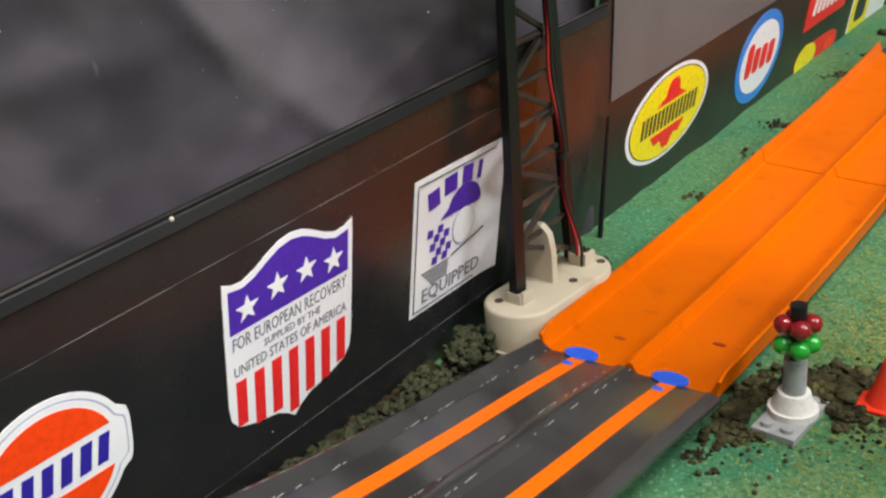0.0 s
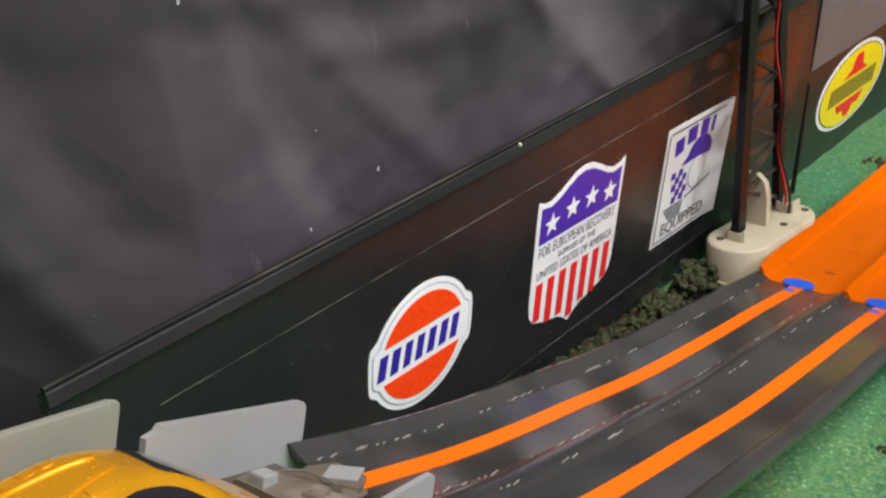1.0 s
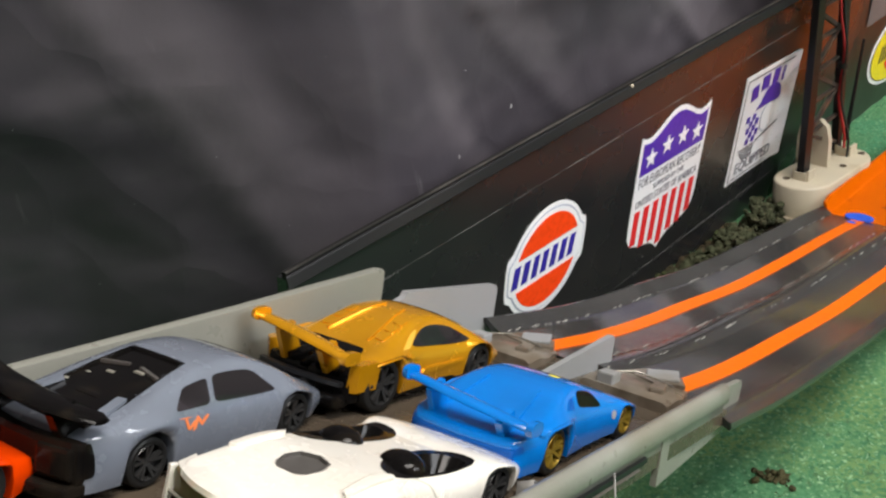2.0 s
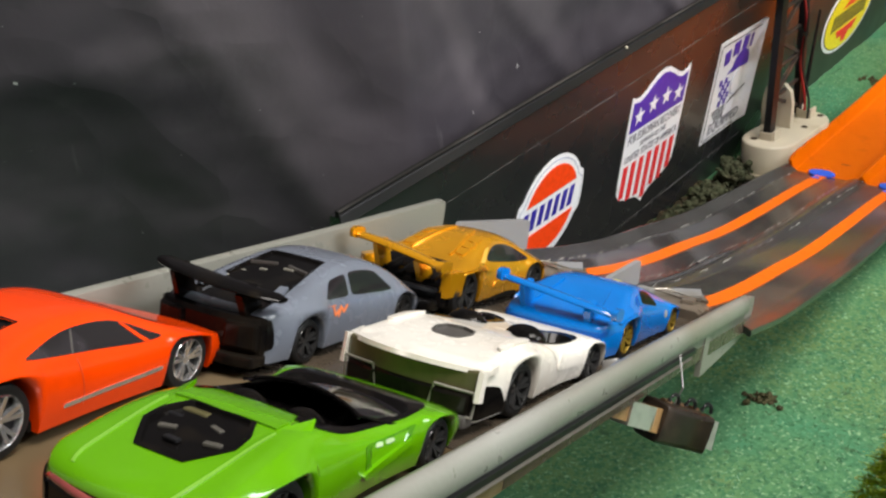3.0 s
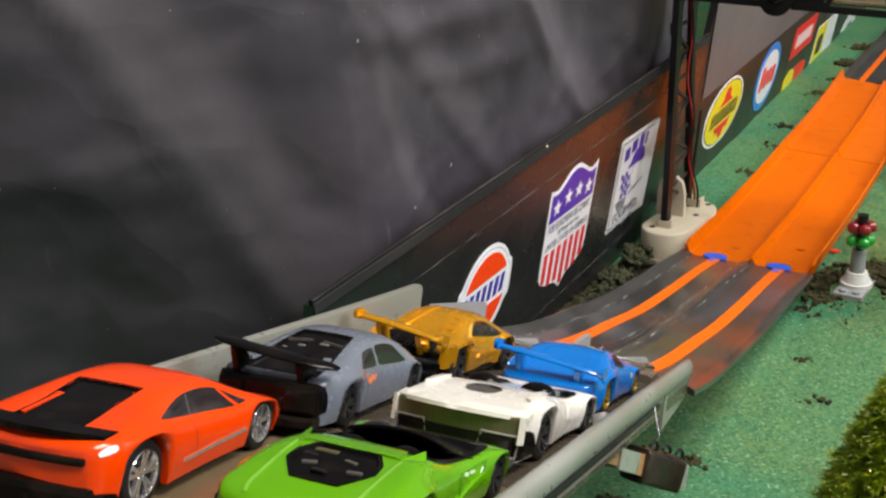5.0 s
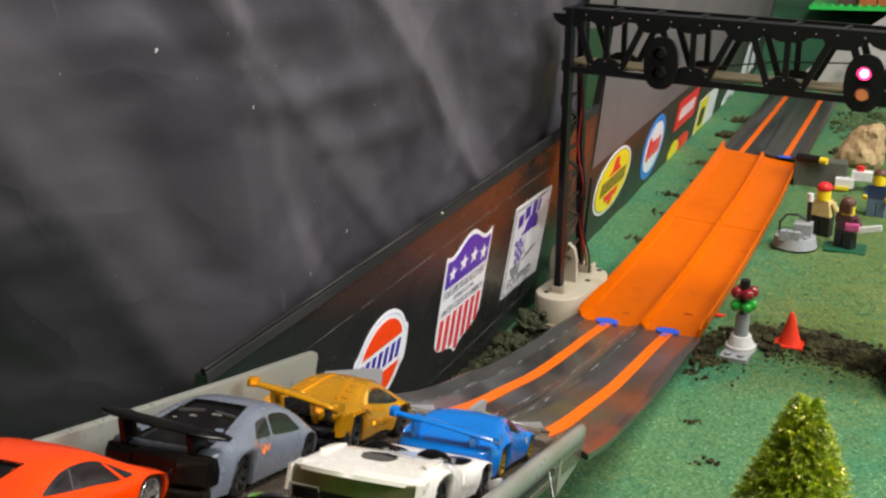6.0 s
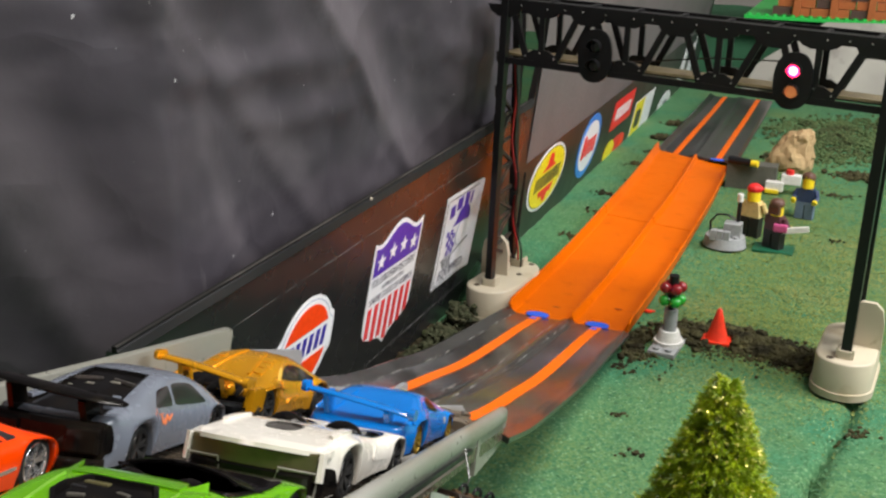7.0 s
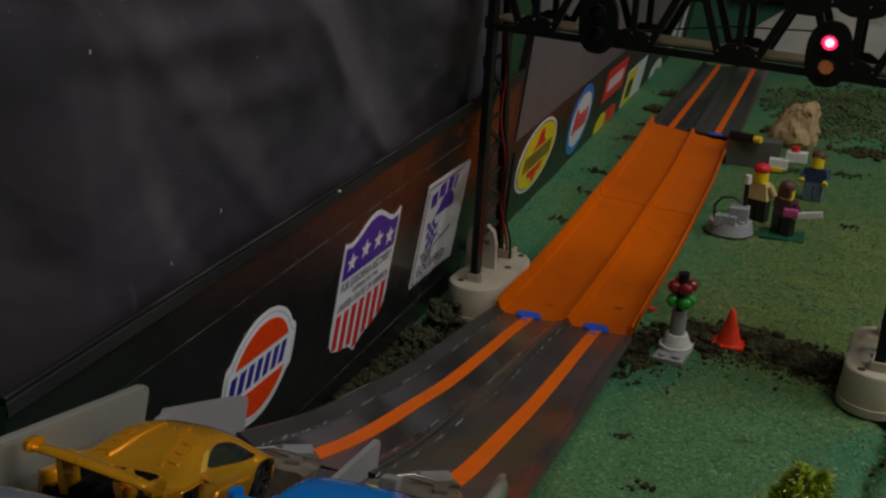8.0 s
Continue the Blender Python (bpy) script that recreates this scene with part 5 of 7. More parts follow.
part("windshield", sh.patch(across(0.61, 2.1, 0.743, 1.96), bow=0.01), GLASS, car, "dark windshield", smooth=40)
part("engine_cover", sh.poly(HATCH, 0.08, 2.4, 0.99), CAR_BLACK, car, "black sunken engine cover", smooth=30)
for k in range(2):
    part("louvre", bar(bmesh.new(), (-6, -25 + 6 * k, 13.6 + 1.0 * k), (6, -25 + 6 * k, 13.6 + 1.0 * k), 3, 0.8, (0, 0, 1)), CAR_BLACK, car)
part("buttress", bar(bmesh.new(), (-6.6, -27, 14.6), (-5.8, -18, 16.2), 1.4, 0.9, (0, 0, 1)), CAR_ORANGE, car)
bm = sweep(bmesh.new(), [[(x, -32.0 + 0.014 * x * x + dy, 15.0 - 0.005 * x * x + 0.8 * dz) for dy, dz in ((-1.6, -0.5), (-1.8, 0.9), (2.0, 0.9), (3.4, -0.4), (0, -0.9))] for x in np.linspace(-13.2, 13.2, 15)])
part("lip_spoiler", bm, CAR_BLACK, car, "black rear lip spoiler", smooth=30)
part("rear_grille", box(bmesh.new(), (0, -33.6, 11.0), (24, 1.6, 1.4), 0.5), CAR_BLACK, car, "black slot across the tail")
part("diffuser", box(bmesh.new(), (0, -32.6, 4.3), (27, 4.0, 5.4), 1.3), CAR_BLACK, car, "black rear diffuser")
for k in range(4):
    part("diffuser_blade", box(bmesh.new(), (-9 + 6 * k, -34.4, 3.4), (0.7, 1.4, 3.0), 0.25), CAR_BLACK, car)
for s in (-1, 1):
    # highlight on the rear corner, laid on as a pale glossy patch
    part("tail_lamp", sh.patch([(0.012, 0.88), (0.055, 0.9), (0.05, 1.1), (0.012, 1.1)], 0.18, s, 3), PALE_HIGHLIGHT, car, "pale patch painted as a highlight on the tail corner", smooth=60)
    part("rear_skirt", sh.patch([(0.0, 0.04), (0.07, 0.04), (0.055, 0.22), (0.0, 0.3)], 0.3, s, 8), CAR_BLACK, car, "black lower rear corner")
    part("sill_stripe", sh.patch([(0.342, 0.24), (0.681, 0.34), (0.681, 0.43), (0.342, 0.31)], 0.1, s, 9), CHROME, car, "silver sill stripe")
    part("door_line", sh.patch([(0.408, 0.2), (0.412, 0.2), (0.392, 1.05), (0.388, 1.05)], 0.05, s, 12), PANEL_GAP_ORANGE, car)
bow_ends(car, sh)

# grey coupe
sh = Shell(40, 13.5, 12, 15.2, [(0, 12.6), (0.1, 13.6), (0.3, 17.6), (0.44, 19.7), (0.58, 19.6), (0.7, 17.2), (0.8, 13.6), (0.92, 9.4), (1, 5.6)], [(0, 12), (0.2, 12.8), (0.4, 12.4), (0.6, 11.6), (0.78, 11.6), (0.92, 8.4), (1, 5.2)], [(0, 13), (0.25, 11.6), (0.46, 10.2), (0.6, 10), (0.78, 11.6), (1, 10)], FLAT_PLAN, wheel=(4.8, 4.7))
DECK = [(0.05, 2.2), (0.24, 2.28), (0.405, 2.36), (0.405, 3.64), (0.24, 3.72), (0.05, 3.8)]
car = make_car("satin grey toy coupe with black wing and engine deck", -118.5, -2.5, 5, sh, CAR_GREY, RIM_BLACK, 10, [(DECK, 9, 0)])
windows(car, sh, [[(0.285, 1.08), (0.425, 1.03), (0.432, 1.6), (0.335, 1.64)], [(0.445, 1.03), (0.715, 1.0), (0.625, 1.58), (0.455, 1.62)]], power=7)
part("windshield", sh.patch(across(0.68, 2.1, 0.80, 1.96), bow=0.01), GLASS, car, "dark windshield", smooth=40)
part("engine_deck", sh.poly(DECK, 0.08, 1.5, 0.98), CAR_BLACK, car, "black sunken engine deck", smooth=30)
for s in (-1, 1):
    part("brace", bar(bmesh.new(), (s * 1.5, -13, 16.6), (s * 4.5, -18, 14.8), 0.9, 0.6), CAR_BLACK, car)
    part("brace", bar(bmesh.new(), (s * 1.5, -12, 17.4), (s * 7.6, -13.6, 17.0), 1.0, 0.8), BRICK_SMOKE, car)
    part("deck_bracket", bar(bmesh.new(), (s * 9.4, -27.5, 14.2), (s * 8.0, -22.0, 15.5), 1.8, 0.8, (0, 0, 1)), CAR_GREY, car, "grey bracket beside the engine deck")
    part("tail_panel", sh.patch([(0.0, 0.25), (0.028, 0.3), (0.02, 1.05), (0.0, 1.05)], 0.2, s, 8), CAR_BLACK, car)
part("engine_block", box(bmesh.new(), (0, -19, 13.6), (7, 9, 3), 0.9), CAR_BLACK, car)
for px, py, pz, wide in ((-4.6, -14, 16.4, 4.2), (-5.4, -17.4, 15.7, 3.4), (-2.6, -15.6, 16.4, 2.0), (2.4, -13.2, 17.0, 2.6), (5.2, -17.0, 15.7, 2.2), (-8.2, -21.0, 14.8, 2.0)):
    part("engine_bit", box(bmesh.new(), (px, py, pz), (wide, 1.0, 0.8), 0.3), BRICK_GREYISH, car, "small pale grey engine detail")
part("tail_fascia", tail_plate(sh, 4.2, 12.2, 13.2, -33.4, 1.4, 2.6), CAR_BLACK, car, "black tail panel")
for s in (-1, 1):
    part("tail_box", box(bmesh.new(), (s * 9.0, -34.8, 8.2), (7.2, 1.4, 5.6), 0.7), CAR_BLACK, car, "black meshed tail box")
part("diffuser", box(bmesh.new(), (0, -34.6, 3.4), (26, 4.6, 2.4), 0.6), CAR_BLACK, car)
wing(car, 15.8, -34, 17.9, 6.5, CAR_BLACK, 8.5, 12, 0, 1.7, -1.0, tilt=1.2)
for s0, u0, s1, u1 in ((0.29, 0.9, 0.335, 0.86), (0.315, 0.88, 0.325, 0.6), (0.325, 0.62, 0.355, 0.76), (0.345, 0.58, 0.365, 0.84), (0.365, 0.84, 0.378, 0.62), (0.375, 0.66, 0.405, 0.82)):
    part("print", sh.patch([(s0, u0), (s0 + 0.012, u0 - 0.02), (s1 + 0.012, u1), (s1, u1 + 0.03)], 0.08, power=3), SCRIBBLE, car, "small orange print")
bow_ends(car, sh)

# gold coupe with a wing
sh = Shell(41, 5.5, 14.5, 15.8, [(0, 12.6), (0.1, 14.4), (0.25, 18.0), (0.37, 20.2), (0.5, 20.0), (0.62, 18.0), (0.78, 13.0), (0.92, 8.0), (1, 5.2)], [(0, 12.0), (0.12, 13.4), (0.3, 12.4), (0.55, 11.6), (0.76, 12.4), (0.92, 7.8), (1, 4.6)], [(0, 12.0), (0.25, 10.6), (0.48, 8.8), (0.6, 9), (0.8, 11), (1, 9)], FLAT_PLAN, sill=3.2, wheel=(6.5, 5.4), flare=0.11)
TAIL_BAY = across(0.0, 2.1, 0.075, 2.3)
car = make_car("metallic gold toy race car with tall rear wing", -49.6, -4, 1.5, sh, CAR_GOLD, RIM_BLACK, 10, [])
windows(car, sh, [[(0.25, 1.14), (0.71, 1.0), (0.6, 1.56), (0.37, 1.62)]], power=3.4)
part("windshield", sh.patch(across(0.53, 2.12, 0.74, 1.96), bow=0.01), GLASS, car, "dark windshield", smooth=40)
part("engine_bay", sh.patch(TAIL_BAY, 0.3, power=9), CAR_BLACK, car, "black engine bay", smooth=30)
for s in (-1, 1):
    for k in range(3):
        part("louvre", sh.patch([(0.15 + 0.06 * k, 2.06), (0.215 + 0.06 * k, 2.02), (0.2 + 0.06 * k, 2.4), (0.155 + 0.06 * k, 2.42)], 0.3, s, 5), CAR_GOLD, car, "raised gold louvre", smooth=50)
    part("deck_edge", sh.patch([(0.13, 2.42), (0.42, 2.6), (0.42, 2.8), (0.13, 2.52)], 0.45, s, 5), CAR_GOLD, car, smooth=50)
    # lighter gold paints the highlight on the intake's facet
    part("quarter_intake", sh.patch([(0.19, 1.1), (0.24, 1.06), (0.345, 1.62), (0.3, 1.62)], 0.14, s, 4), HIGHLIGHT_GOLD, car, "gold quarter intake with its facet highlight painted in", smooth=40)
    part("rear_arch", sh.patch([(0.02, 0.8), (0.33, 0.84), (0.29, 1.16), (0.04, 1.16)], 0.6, s, 5), CAR_GOLD, car, smooth=40)
    part("tail_fin", sweep(bmesh.new(), [[(s * (x - 0.12 * (12.6 - z)), y * f - 26 * (1 - f), z) for x, y in ((11.4, -23.0), (14.9, -23.0), (14.5, -29.6), (12.6, -30.6))] for z, f in ((6.2, 0.955), (8.5, 0.975), (10.6, 0.99), (12.2, 1.0), (12.9, 0.985))]), CAR_GOLD, car, smooth=30)
    part("exhaust", rod(bmesh.new(), (s * 3, -31.4, 6.4), (s * 3, -34.2, 6.4), 1.5), BLACK_PLASTIC, car, smooth=40)
    part("side_blade", sh.patch([(0.33, 0.3), (0.62, 0.42), (0.63, 0.5), (0.35, 0.5)], 0.35, s, 6), CAR_GOLD, car, smooth=30)
part("tail_fascia", tail_plate(sh, 3.2, 10.4, 12.8, -27.6, 1.4, 6.0), CAR_BLACK, car, "black exposed tail")
part("diffuser", box(bmesh.new(), (0, -31, 4.2), (24, 4.6, 3.2), 1.0), CAR_BLACK, car, "black rear diffuser")
for k in range(5):
    part("engine_pipe", rod(bmesh.new(), (-9 + 4.5 * k, -30.6, 9.6 + (k % 2)), (-7.6 + 3.8 * k, -22.5, 12.8), 1.2), CAR_BLACK, car, smooth=40)
part("tail_bar", bar(bmesh.new(), (-12.4, -32.6, 8.6), (12.4, -32.6, 8.6), 1.0, 1.2), BLACK_PLASTIC, car)
wing(car, 13.9, -31.4, 16.9, 4.4, CAR_GOLD, 6.5, 10.5, 1.5, 1.9, 1.5, tilt=1.9)
bow_ends(car, sh)

# blue wedge with a wing
sh = Shell(35.5, 14.5, 11, 15.2, [(0, 10.2), (0.12, 12.0), (0.26, 15.2), (0.36, 16.7), (0.48, 16.4), (0.6, 14.0), (0.8, 9.8), (0.94, 6.8), (1, 4.4)], [(0, 9.6), (0.2, 11.6), (0.4, 11.4), (0.6, 10.2), (0.8, 9.6), (0.93, 6.6), (1, 4.2)], [(0, 13), (0.26, 11.6), (0.4, 10.2), (0.55, 10), (0.78, 11.4), (1, 10)], FLAT_PLAN, wheel=(5.2, 4.6), flare=0.07)
car = make_car("bright blue toy wedge car with gold wheels", -53.4, 41.8, 2.0, sh, CAR_BLUE, RIM_YELLOW, 9)
windows(car, sh, [[(0.4, 1.16), (0.595, 1.04), (0.55, 1.66), (0.43, 1.72)]], mat=CAR_BLACK, power=5)
part("windshield", sh.patch(across(0.555, 2.08, 0.74, 1.96), bow=0.01), GLASS, car, "dark windshield", smooth=40)
part("roof_spot", sh.patch([(0.465, 2.55), (0.51, 2.55), (0.51, 2.8), (0.465, 2.8)], 0.1, 1, 2), YELLOW, car, "small yellow roof spot")
part("tail_under", box(bmesh.new(), (0, -30.4, 3.6), (24, 4, 2.8), 0.8), CAR_BLACK, car, "black underside of the tail")
for s in (-1, 1):
    part("door_badge", sh.patch([(0.665, 0.5), (0.7, 0.5), (0.7, 0.8), (0.665, 0.8)], 0.08, s, 2), PALE_GREY, car, "small white round badge")
    part("side_intake", sh.patch([(0.29, 1.1), (0.36, 1.1), (0.39, 1.55), (0.35, 1.55)], 0.1, s), DECK_BLUE, car)
    part("haunch", sh.patch([(0.1, 0.86), (0.36, 0.9), (0.33, 1.3), (0.12, 1.3)], 0.5, s, 3), CAR_BLUE, car, smooth=60)
    part("roof_rib", sh.patch([(0.06, 2.3), (0.3, 2.42), (0.3, 2.5), (0.06, 2.4)], 0.45, s, 4), CAR_BLUE, car, smooth=50)
    part("tail_lamp", sh.patch([(0.004, 0.7), (0.03, 0.7), (0.03, 0.95), (0.004, 0.95)], 0.15, s, 3), DECK_BLUE, car)
part("tail_fascia", tail_plate(sh, 4.6, 8.8, 12.4, -31.7, 0.7, 1.6), DECK_BLUE, car, "deep blue tail panel")
wing(car, 15.2, -30.4, 15.3, 3.8, CAR_BLUE, 8.5, 9.5, 1.5, 1.5, 1.0, tilt=1.7)
bow_ends(car, sh)

# white open car
sh = Shell(35, 16.5, 12.5, 15.8, [(0, 13.4), (0.1, 13.9), (0.26, 14.7), (0.38, 13.6), (0.54, 12.0), (0.68, 10.8), (0.85, 8.8), (0.95, 6.4), (1, 4.8)], [(0, 12.8), (0.14, 13.4), (0.25, 13.6), (0.4, 11.8), (0.6, 9.6), (0.74, 10.6), (0.82, 10), (0.93, 7), (1, 4.4)], [(0, 14), (0.3, 12), (0.6, 11.4), (0.8, 11.8), (1, 10)], [(0, 0.98), (0.15, 1), (0.35, 1), (0.55, 0.95), (0.8, 1), (0.92, 0.95), (0.97, 0.85), (1, 0.68)], wheel=(5.5, 4.7), flare=0.05)
COCKPIT = [[(0.34, 1.5), (0.73, 1.36), (0.73, 2.8), (0.36, 2.62)], [(0.34, 4.5), (0.73, 4.64), (0.73, 3.2), (0.36, 3.38)]]
SCOOP = [(0.16, 2.86), (0.175, 2.76), (0.21, 2.7), (0.25, 2.76), (0.27, 3.0), (0.25, 3.24), (0.21, 3.3), (0.175, 3.24), (0.16, 3.14)]
car = make_car("cream-white open toy sports car with dark cockpit", -114.2, 44.6, 0.6, sh, CAR_WHITE, RIM_BLACK, 10, [(c, 2.6, 0) for c in COCKPIT] + [(SCOOP, 2.3, 0)])
for c, s in zip(COCKPIT, (1, -1)):
    part("cockpit", sh.patch(c, 0.16, power=2.6, dip=3.4), CAR_BLACK, car, "black open cockpit", smooth=30)
    part("seat", egg(bmesh.new(), (s * 7.0, -3.4, 11.8), (4.6, 3.6, 2.9), 3), CAR_BLACK, car, "black seat", smooth=60)
    for k in range(3):
        part("seat_rib", bar(bmesh.new(), (s * 7.0 - 2.2 + 2.2 * k, -5.4, 13.9), (s * 7.0 - 2.2 + 2.2 * k, -1.0, 13.9), 0.6, 0.7), BRICK_GREYISH, car)
    part("door_panel", sh.patch([(0.50, 0.42), (0.66, 0.4), (0.68, 0.84), (0.53, 0.92)], 0.25, s, 8), CAR_WHITE, car)
    part("rear_buttress", sh.patch([(0.14, 1.75), (0.33, 1.62), (0.335, 1.92), (0.16, 2.05)], 0.7, s, 4), CAR_WHITE, car, smooth=40)
    part("deck_line", sh.patch([(0.17, 2.12), (0.37, 2.2), (0.37, 2.215), (0.17, 2.14)], 0.05, s, 12), PANEL_GAP_WHITE, car)
    for s0, u0, s1, u1 in ((0.30, 0.98, 0.40, 1.62), (0.40, 1.62, 0.46, 1.06), (0.46, 1.06, 0.50, 0.5), (0.5, 0.5, 0.66, 0.62)):
        part("panel_line", sh.patch([(s0, u0), (s0 + 0.006, u0), (s1 + 0.006, u1), (s1, u1)], 0.06, s, 12), PANEL_GAP_WHITE, car)
part("engine_scoop", sh.poly(SCOOP, 0.16, 1.8, 0.94), BRICK_SMOKE, car, "dark sunken scoop", smooth=30)
bm = sweep(bmesh.new(), [[(x, -34.8 + 0.012 * x * x + dy, 13.0 + dz - 0.004 * x * x) for dy, dz in ((-1.4, -0.4), (-1.2, 0.5), (2.5, 1.0), (2.5, -0.6))] for x in np.linspace(-15.4, 15.4, 15)])
part("tail_lip", bm, CAR_WHITE, car, "white tail lip", smooth=30)
# olive tan paints the green car's reflection on the white car's tail
part("tail_fascia", tail_plate(sh, 6.8, 12.6, 14.4, -33.2, 0.6, 2.4), TAN_PLATE_REFLECTION, car, "tail panel with an olive-tan reflection in its colour")
part("tail_recess", tail_plate(sh, 3.6, 8.4, 13.6, -33.7, 0.5, 2.4), CAR_BLACK, car, "black tail recess")
for s in (-1, 1):
    rim = [(s * (10 + a), -35.0, 6.2 + b) for a, b in ((-4.4, -2.6), (4.2, -2.2), (4.8, 2.4), (-3.2, 2.8), (-4.4, -2.6))]
    part("tail_frame", wire(bmesh.new(), rim, 0.32), BRICK_GREYISH, car, "grey frame of the tail pod", smooth=40)
    part("tail_pod", box(bmesh.new(), (s * 10, -34.6, 6.2), (7.4, 1.6, 4.2), 0.7), CAR_BLACK, car, "black tail pod")
    part("tail_post", bar(bmesh.new(), (s * 15, -35, 7.0), (s * 15.0, -34.2, 12.6), 0.9, 1.6), CAR_WHITE, car)
    part("rear_skirt", sh.patch([(0.0, 0.04), (0.17, 0.04), (0.1, 0.5), (0.0, 0.66)], 0.3, s, 8), CAR_BLACK, car, "black lower rear corner")
part("diffuser", box(bmesh.new(), (0, -34.2, 3.0), (27, 3.6, 2.6), 0.8), BRICK_SMOKE, car, "dark grey diffuser")
bow_ends(car, sh)

# green open car
sh = Shell(40.5, 13.5, 13, 16.2, [(0, 11.4), (0.08, 12.7), (0.2, 14.9), (0.32, 15.9), (0.44, 13.4), (0.66, 11.2), (0.86, 9), (0.95, 6.4), (1, 4.8)], [(0, 10.8), (0.12, 12), (0.22, 12.8), (0.36, 11.6), (0.6, 10.2), (0.76, 10.9), (0.84, 10.2), (0.93, 7.2), (1, 4.4)], [(0, 14), (0.3, 12.4), (0.6, 11.6), (0.8, 12), (1, 10.5)], [(0, 0.96), (0.1, 1), (0.35, 1), (0.55, 0.94), (0.8, 1), (0.92, 0.95), (0.97, 0.85), (1, 0.68)], wheel=(5.7, 4.5), flare=0.05, blunt=4.0)
COVER = [(0.105, 2.72), (0.17, 2.42), (0.215, 2.42), (0.275, 2.6), (0.275, 3.4), (0.215, 3.58), (0.17, 3.58), (0.105, 3.28)]
COCKPIT = across(0.35, 1.55, 0.82, 1.4)
car = make_car("lime-green open toy sports car with black cockpit", -183, 48.2, 3.2, sh, CAR_GREEN, RIM_BLACK, 10, [(COVER, 2.6, 0.0), (COCKPIT, 4, 0.0)])
part("engine_cover", sh.poly(COVER, 0.2, 1.3, 0.93), CAR_BLACK, car, "black faceted engine cover", smooth=30)
for px, py, turn in ((-4, -22, 0.4), (2, -19, -0.3), (4.5, -22.5, 0.2), (-1, -24, 0.0), (-5.5, -19, 0.0)):
    part("engine_bit", box(bmesh.new(), (px, py, 14.0 + 0.1 * (py + 22)), (2.6, 0.9, 0.6), 0.2, Matrix.Rotation(turn, 3, "Z")), DARK_CRATE_GREY if turn else BLACK_PLASTIC, car, "small dark engine detail")
part("engine_label", box(bmesh.new(), (-3.6, -16.9, 14.6), (4.4, 1.4, 0.8), 0.3), TAN_PLATE_REFLECTION, car, "dull tan engine plate")
part("cockpit", sh.patch(COCKPIT, 0.16, power=4, dip=2.2), CAR_BLACK, car, "black open cockpit", smooth=30)
for s in (-1, 1):
    part("seat", egg(bmesh.new(), (s * 5.4, -4.2, 11.8), (4.0, 2.6, 2.8)), CAR_BLACK, car, "black seat", smooth=60)
    fin = [(s * 7.4, -20.0, 15.0), (s * 13.4, -23.0, 12.8), (s * 12.6, -12.6, 14.0), (s * 11.0, -9.2, 15.9)]
    bm = bmesh.new()
    bot = [(x, y, z - (2.6 if y < -13 else 0.7)) for x, y, z in fin]
    sweep(bm, [bot, fin])
    part("shoulder_fin", bm, CAR_GREEN, car)
    # edge highlight along the crease, painted as a paler green strip
    part("deck_crease", sh.patch([(0.02, 2.36), (0.26, 2.2), (0.26, 2.235), (0.02, 2.405)], 0.22, s, 9), CAR_GREEN_HIGHLIGHT, car, "deck crease with its edge highlight painted pale", smooth=60)
    part("door_print", sh.patch([(0.53, 0.8), (0.56, 0.79), (0.56, 0.9), (0.535, 0.92)], 0.16, s), PRINT_PALE, car, "pale worn print")
    part("door_print", sh.patch([(0.572, 0.79), (0.605, 0.78), (0.605, 0.88), (0.575, 0.9)], 0.16, s), PRINT_PALE, car, "pale worn print")
    part("rear_skirt", sh.patch([(0.0, 0.04), (0.13, 0.04), (0.09, 0.55), (0.0, 0.8)], 0.3, s, 8), CAR_BLACK, car, "black lower rear corner")
    part("door_panel", sh.patch([(0.49, 0.34), (0.66, 0.62), (0.70, 0.98), (0.49, 0.95)], 0.12, s, 7, dip=0.5), CAR_GREEN_DEEP, car, "deep green inset door panel", smooth=30)
    part("door_step", sh.patch([(0.50, 0.25), (0.68, 0.6), (0.67, 0.7), (0.47, 0.4)], 0.6, s, 6), CAR_GREEN, car, smooth=30)
    strip = [(s * 1.0, -34.1, 8.7), (s * 5.5, -34.0, 8.9), (s * 11.2, -33.6, 8.9), (s * 12.6, -33.2, 8.3), (s * 12.9, -33.0, 6.9)]
    part("tail_lamp", wire(bmesh.new(), strip, 0.55, 8), TAIL_RED, car, "dull pink-red tail lamp strip", smooth=50)
part("deck_bridge", sh.poly([(0.275, 2.3), (0.32, 2.3), (0.375, 2.45), (0.385, 3.0), (0.375, 3.55), (0.32, 3.7), (0.275, 3.7)], 0.35, 0.0, 0.9), CAR_GREEN, car, "raised green panel behind the seats", smooth=25)
arc = np.linspace(-11, 11, 13)
bm = sweep(bmesh.new(), [[(x * 1.1, 21.5 - 0.03 * x * x, 9.0), (x * 1.1, 22.1 - 0.03 * x * x, 9.0), (x, 3.6 - 0.012 * x * x, 15.0 - 0.014 * x * x), (x, 3.0 - 0.012 * x * x, 14.7 - 0.014 * x * x)] for x in arc])
part("windshield", bm, GLASS, car, "dark windshield", smooth=40)
header = [(-14.2, 15, 9.4), (-12.8, 8, 10.8)] + [(x, 3.2 - 0.012 * x * x, 15.1 - 0.014 * x * x) for x in arc] + [(12.8, 8, 10.8), (14.2, 15, 9.4)]
part("screen_frame", wire(bmesh.new(), header, 0.3, 8), CAR_BLACK, car, "black windshield frame", smooth=50)
part("tail_fascia", tail_plate(sh, 3.8, 9.6, 12.4, -32.4, 1.7, 3.4), CAR_BLACK, car, "black tail panel")
